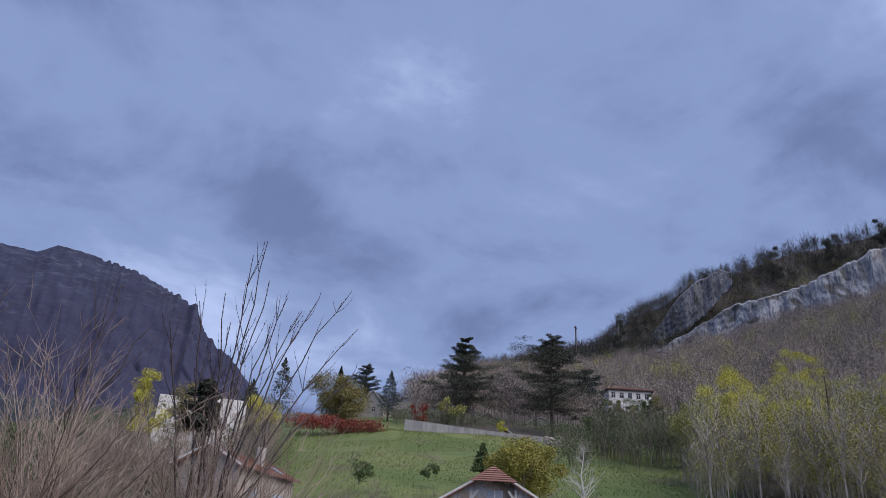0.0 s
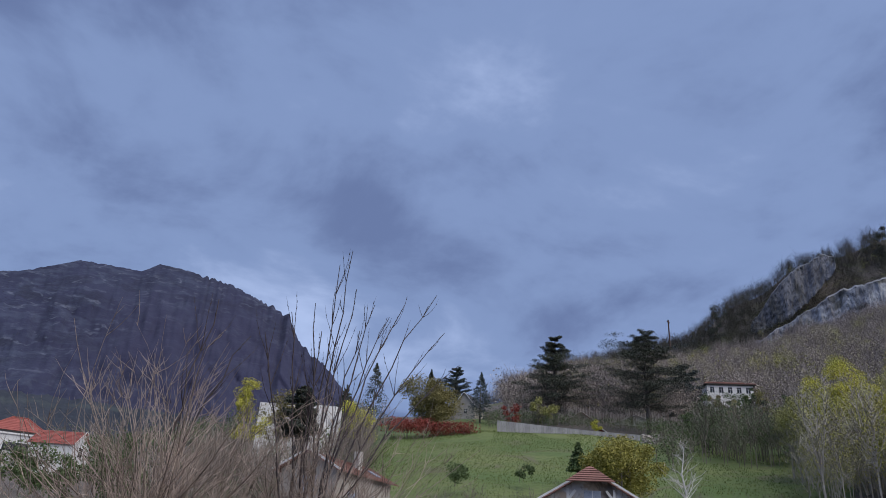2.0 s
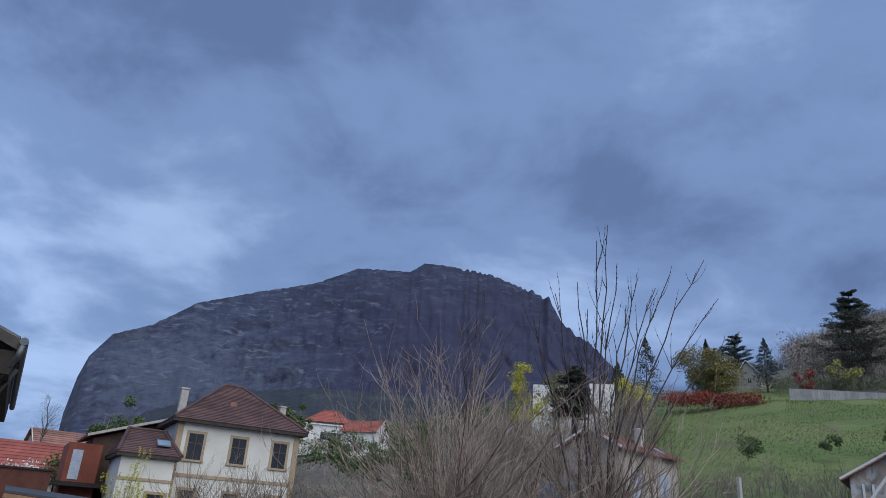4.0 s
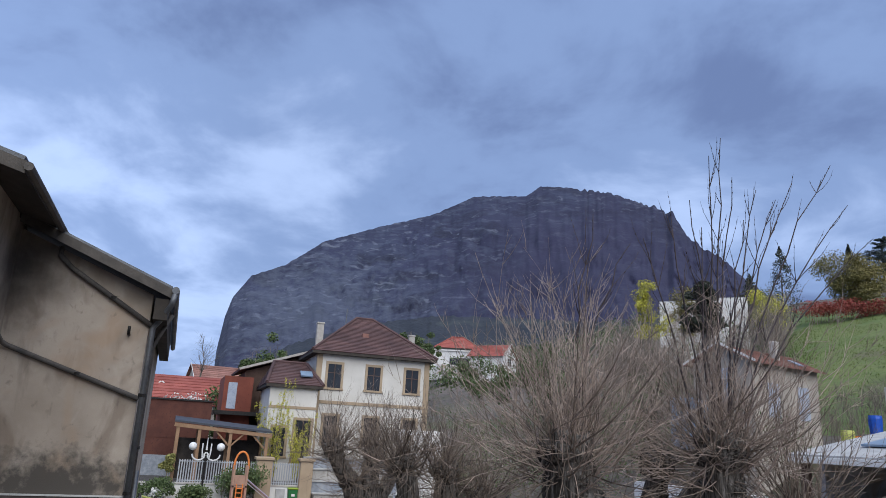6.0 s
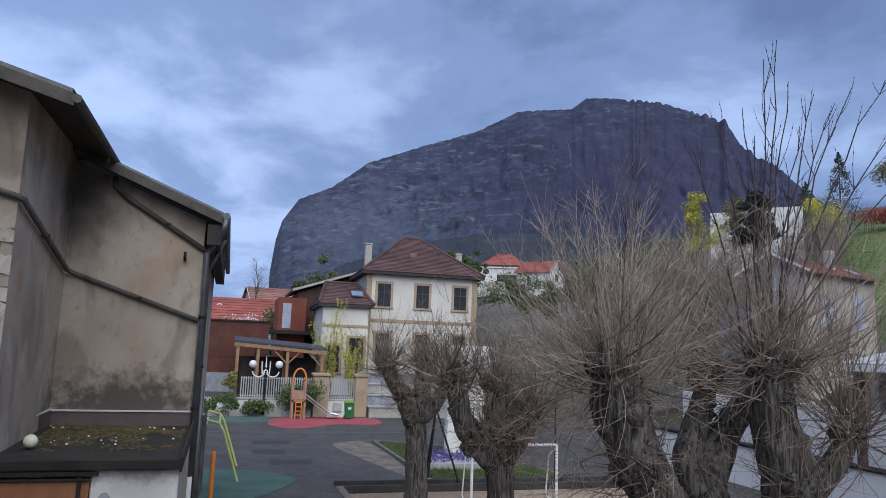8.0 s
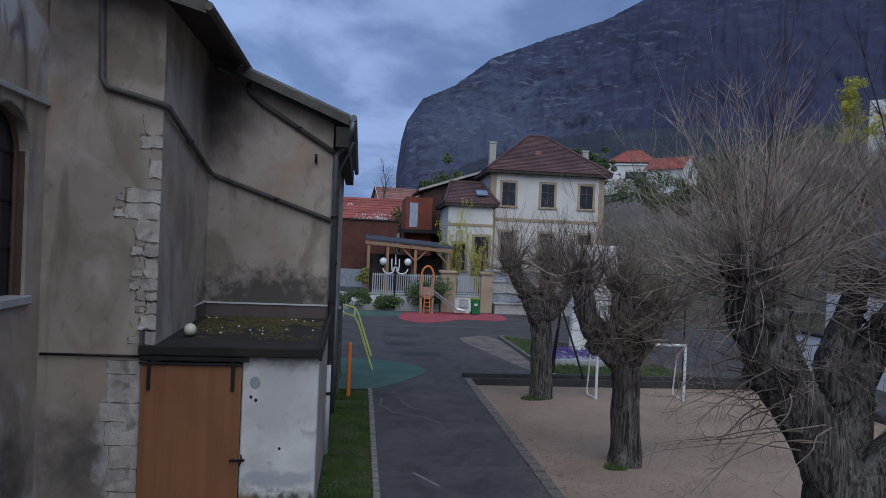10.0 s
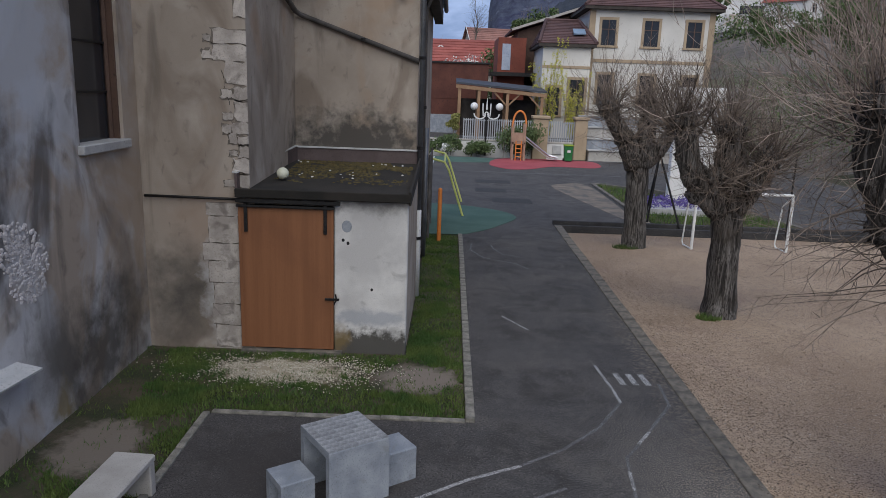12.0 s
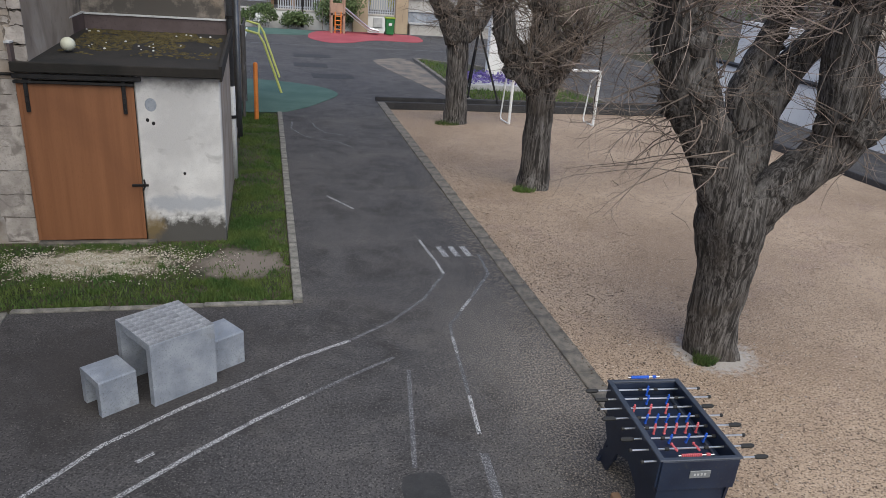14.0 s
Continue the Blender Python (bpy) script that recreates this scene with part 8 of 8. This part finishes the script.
def street_lamp():
    l = thing("street_lamp", "ornate twin-arm lamp post with white globes", "street lamp", (2.38, 48.3, 0))
    part("pole", Shape().tube([(0, 0, -0.05), (0, 0, 0.5), (0, 0, 2.3), (0, 0, 3.0)], [0.09, 0.06, 0.045, 0.04], 8), iron, l)
    part("finial", Shape().tube([(0, 0, 3.0), (0, 0, 3.3), (0, 0, 3.75)], [0.06, 0.045, 0.01], 8), white_metal, l)
    for s in (-1, 1):
        pts = [(s * 0.12 * math.cos(0), 0, 2.75)] + [(s * (0.45 - 0.4 * math.cos(t)), 0, 2.75 - 0.38 * math.sin(t)) for t in (0.5, 1.0, 1.57, 2.1, 2.6, 3.1)]
        arm = part("arm", Shape().tube([(0, 0, 2.85)] + pts, 0.05, 6), white_metal, l, "white curved arm")
        part("globe", Shape().ball((s * 0.84, 0, 3.2), 0.25, 16, 12), globe_m, l, "white glass globe", True)
        part("inner_arm", Shape().tube([(s * 0.05, 0, 2.7), (s * 0.22, 0, 2.55), (s * 0.26, 0, 3.0), (s * 0.26, 0, 3.4)], 0.045, 6), white_metal, arm)


street_lamp()


def slide():
    s = thing("play_slide", "small wooden play tower with orange hoop and steel slide", "slide", (0, 45.2, 0))
    for x in (3.95, 4.7):
        for y in (0, 0.8):
            part("post", Shape().box(x - 0.06, y - 0.06, -0.03, x + 0.06, y + 0.06, 2.3), play_wood, s)
    part("platform", Shape().box(3.9, -0.06, 1.05, 4.75, 0.86, 1.15), play_wood, s)
    n = 14
    hoop = [(4.32 - 0.42 * math.cos(math.pi * i / n), 0, 2.1 + 0.98 * math.sin(math.pi * i / n) ** 0.8) for i in range(n + 1)]
    part("hoop", Shape().tube(hoop, 0.06, 6), orange_m, s, "orange bent hoop")
    part("front_panel", Shape().box(4.02, -0.05, 1.2, 4.62, -0.01, 1.75), play_wood, s)
    for z in (0.25, 0.5, 0.75, 1.0):
        part("rung", Shape().tube([(4.15, -0.12, z), (4.5, -0.12, z)], 0.03, 6), orange_m, s)
    for x in (4.15, 4.5):
        part("ladder_rail", Shape().tube([(x, -0.12, 0), (x, -0.12, 1.25)], 0.035, 6), orange_m, s)
    part("chute", Shape().slab([(4.75, 0.1, 1.35), (4.75, 0.7, 1.35), (6.3, 0.7, 0.22), (6.3, 0.1, 0.22)], -0.05), steel, s, "steel chute")
    part("chute_end", Shape().slab([(6.3, 0.1, 0.22), (6.3, 0.7, 0.22), (6.85, 0.7, 0.16), (6.85, 0.1, 0.16)], -0.05), steel, s, "steel chute")
    for y in (0.08, 0.7):
        part("chute_side", Shape().tube([(4.75, y, 1.5), (6.3, y, 0.35), (6.85, y, 0.24)], 0.05, 6), steel, s)


slide()


def wheelie_bin():
    b = thing("wheelie_bin", "green plastic wheelie bin beside the slide", "bin", (7.55, 45.6, 0))
    sh = Shape().box(-0.27, -0.27, 0.06, 0.27, 0.27, 1.0, 0.03)
    sh.v = [Vector((v.x * lerp(0.82, 1.05, v.z), v.y * lerp(0.82, 1.05, v.z), v.z)) for v in sh.v]
    part("body", sh, bin_m, b)
    part("lid", Shape().box(-0.31, -0.32, 1.0, 0.31, 0.31, 1.08, 0.03), bin_lid, b, "lime green lid")
    for x in (-0.25, 0.25):
        part("wheel", Shape().tube([(x - 0.03, 0.25, 0.1), (x + 0.03, 0.25, 0.1)], 0.1, 12), black_rubber, b)
    part("label", Shape().box(-0.1, -0.295, 0.6, 0.1, -0.288, 0.75), white_wall, b, "small pale sticker")


wheelie_bin()


def bush(name, label, c, w, h, leaf, per=260, n=14, size=0.14):
    t = thing(name, label, "bush", (c[0], c[1], c[2]))
    st = Shape()
    for k in range(4):
        branchy(st, (random.gauss(0, w * 0.1), random.gauss(0, w * 0.1), -0.05), h * 0.8, 0.03, w * 0.5, 5, 4)
    part("stems", st, brush_m, t)
    cr = Shape()
    crown(cr, clumps_in((0, 0, h * 0.52), w * 0.38, h * 0.36, n, w * 0.2), per, size)
    tagged(part("leaves", cr, leaf, t), kind="stuff")


bush("evergreen_bush", "dense dark green bush behind the slide", (4.3, 47.6, 0), 4.2, 2.5, leaf_green, 620)
bush("evergreen_bush", "low dark green bush beside the lamp post", (1.9, 48.0, 0), 2.2, 0.9, leaf_green)
bush("flowering_bush", "low green bush with white blossom", (-0.2, 47.8, 0), 2.2, 1.3, leaf_green)
bush("white_blossom", "white blossom on the low bush", (-0.1, 47.3, 0.1), 1.2, 0.7, white_flower, 40)
bush("evergreen_bush", "dark green bush at the yard corner", (-1.6, 47.2, 0), 1.6, 0.9, leaf_green)
bush("tall_grass", "upright green plant behind the fence", (0.2, 50.2, 0.6), 1.2, 2.6, leaf_olive)


def forsythia(x, y, z, w, h):
    t = thing("forsythia", "bright yellow flowering shrub before the wing", "bush", (x, y, z))
    st, lv = Shape(), Shape()
    for k in range(20):
        a = U(0, 6.28)
        d = Vector((math.cos(a) * U(0.02, 0.12), math.sin(a) * U(0.02, 0.12), 1))
        pts = shoot(st, (math.cos(a) * w * 0.15, math.sin(a) * w * 0.15, -0.05), d, h * U(0.5, 1.05), 0.02, 0.02, 4, 7, 0.22)
        crown(lv, [(q, 0.13, 0.34) for q in pts[1:]], 30, 0.10)
    part("stems", st, brush_m, t)
    tagged(part("blossom", lv, leaf_yellow, t), kind="stuff")


forsythia(6.9, 52.6, 0.9, 2.0, 6.9)
forsythia(9.0, 52.9, 0.9, 1.7, 5.0)
bush("white_blossom", "pale blossoming tree behind the rust wall", (1.0, 63, 3.5), 4.2, 4.2, white_flower, 60, 14, 0.2)
for x, y, z, w, h in ((3.4, 70, 2, 5, 6), (-4.5, 88, 2, 8, 8), (-1.0, 92, 2, 7, 6.5), (5.5, 78, 3, 5, 6), (6.5, 82, 4, 5, 8)):
    bush("garden_tree", "dark green garden tree behind the roofs", (x, y, z), w, h, leaf_green if x != 6.5 else leaf_olive, 200, 16, 0.3)
for az, r, el0, el1, w in ((5.2, 72, 2.0, 6.6, 4.5), (6.6, 76, 2.0, 7.2, 5), (7.9, 74, 2.0, 6.4, 4), (17.6, 92, 5.0, 8.4, 5), (19.0, 95, 5.0, 8.2, 4), (17.0, 105, 5.5, 8.6, 4), (27.8, 85, 4.5, 8.0, 6), (22.5, 70, 3.0, 6.2, 7), (25.5, 66, 2.6, 6.2, 7), (28.5, 62, 2.6, 6.6, 6)):
    leafy("garden_tree", "dark green garden tree below the village", az, r, el0, el1, w, leaf_green, 2, 220, 14, 0.26, 0.05)


# ---- flower bed, white wall and the shelter along the side ----
bed = [(6.95, 24.1), (7.05, 27), (7.0, 34.6), (9.6, 33.0), (11.5, 28.5), (12.4, 24.1)]
structure("flower_bed", Shape().prism(bed, -0.1, 0.07), soil, "grassy bed with a pale kerb in the yard", "flower bed")
rim = [Vector((x, y, 0.05)) for x, y in bed + bed[:1]]
for a, b in zip(rim, rim[1:]):
    kerb_run("bed_kerb", (a.x, a.y), (b.x, b.y), 0.16, 0.10, 1.1, "pale concrete kerb round the bed")
g = Shape()
for i in range(9000):
    x, y = U(7.1, 12), U(24.3, 34)
    if y > 24.3 + (12.4 - x) * 1.95:
        continue
    blade(g, x, y, 0.06, U(0.06, 0.22), 0.014)
tagged(part("bed_grass", g, grass_m), "green grass in the flower bed", "grass", "", "stuff")
g = Shape()
for i in range(160):
    x, y = U(7.5, 10.2), U(26.4, 28.6)
    crown(g, [((x, y, 0.38), 0.25, 0.16)], 14, 0.09)
tagged(part("purple_flowers", g, purple_m), "mass of purple flowers in a raised planter", "flowers", "", "stuff")
pl = thing("planter", "low white-edged planter full of purple flowers", "planter")
part("wall", Shape().prism([(7.4, 26.3), (10.3, 26.0), (10.4, 28.7), (7.4, 28.7)], 0.0, 0.28), stone_sill, pl)
tri = thing("pole_tripod", "black poles tied together as a tripod", "tripod")
for a, b in (((6.92, 24.4, -0.1), (7.15, 24.35, 2.65)), ((7.95, 23.75, -0.2), (7.05, 24.4, 2.75)), ((7.2, 25.6, 0.05), (7.15, 24.3, 2.7))):
    part("pole", Shape().tube([a, b], 0.035, 6), iron, tri)
structure("white_wall", Shape().box(9.15, 29.5, -0.1, 11.1, 29.9, 4.75, 0.03), white_wall, "tall white-painted wall end behind the flower bed", "wall")
post("thin_pole", "thin dark pole at the edge of the sand", 11.3, 23.4, 2.6, 0.03, iron)

structure("wall_side", Shape().box(18.3, -4, -0.3, 18.6, 28.5, 1.42), white_wall, "white-painted boundary wall along the yard", "wall")
structure("wall_side_coping", Shape().box(18.22, -4, 1.42, 18.7, 28.5, 1.52, 0.01), iron, "dark rail on the boundary wall", "coping")
side = thing("covered_yard", "white open-sided covered yard with a light sheet roof", "building")
part("wall", Shape().box(18.75, -4, -0.2, 19.0, 26.5, 3.15), white_wall, side)
# the recess's shade under the roof is put into this wall's dark colour
part("shade_dark_rear_wall", Shape().box(23.5, -4, -0.2, 23.7, 17.2, 5.4), soffit_m, side, "dark back wall")
part("end_wall", Shape().box(19.0, 17.0, -0.2, 23.5, 17.2, 4.5), plaster_grey, side)
part("fascia", Shape().box(17.85, -4, 4.33, 18.0, 17.3, 4.52, 0.01), white_metal, side, "white metal fascia")
part("roof", Shape().slab([(18.0, -4, 4.5), (24, -4, 5.75), (24, 17.4, 5.75), (18.0, 17.4, 4.5)], -0.08), stone_sill, side, "pale grey sheet roof")
for i in range(3):
    y = 15.9 - 4.2 * i
    part("skylight", Shape().slab([(19.3, y - 2.6, 4.90), (22.6, y - 2.6, 5.59), (22.6, y, 5.59), (19.3, y, 4.90)], -0.06), glass_blue, side, "pale blue skylight sheet")
for i in range(6):
    y = 16.9 - 4 * i
    part("post", Shape().box(18.05, y - 0.1, 1.5, 18.25, y + 0.1, 4.35), dark_timber, side)
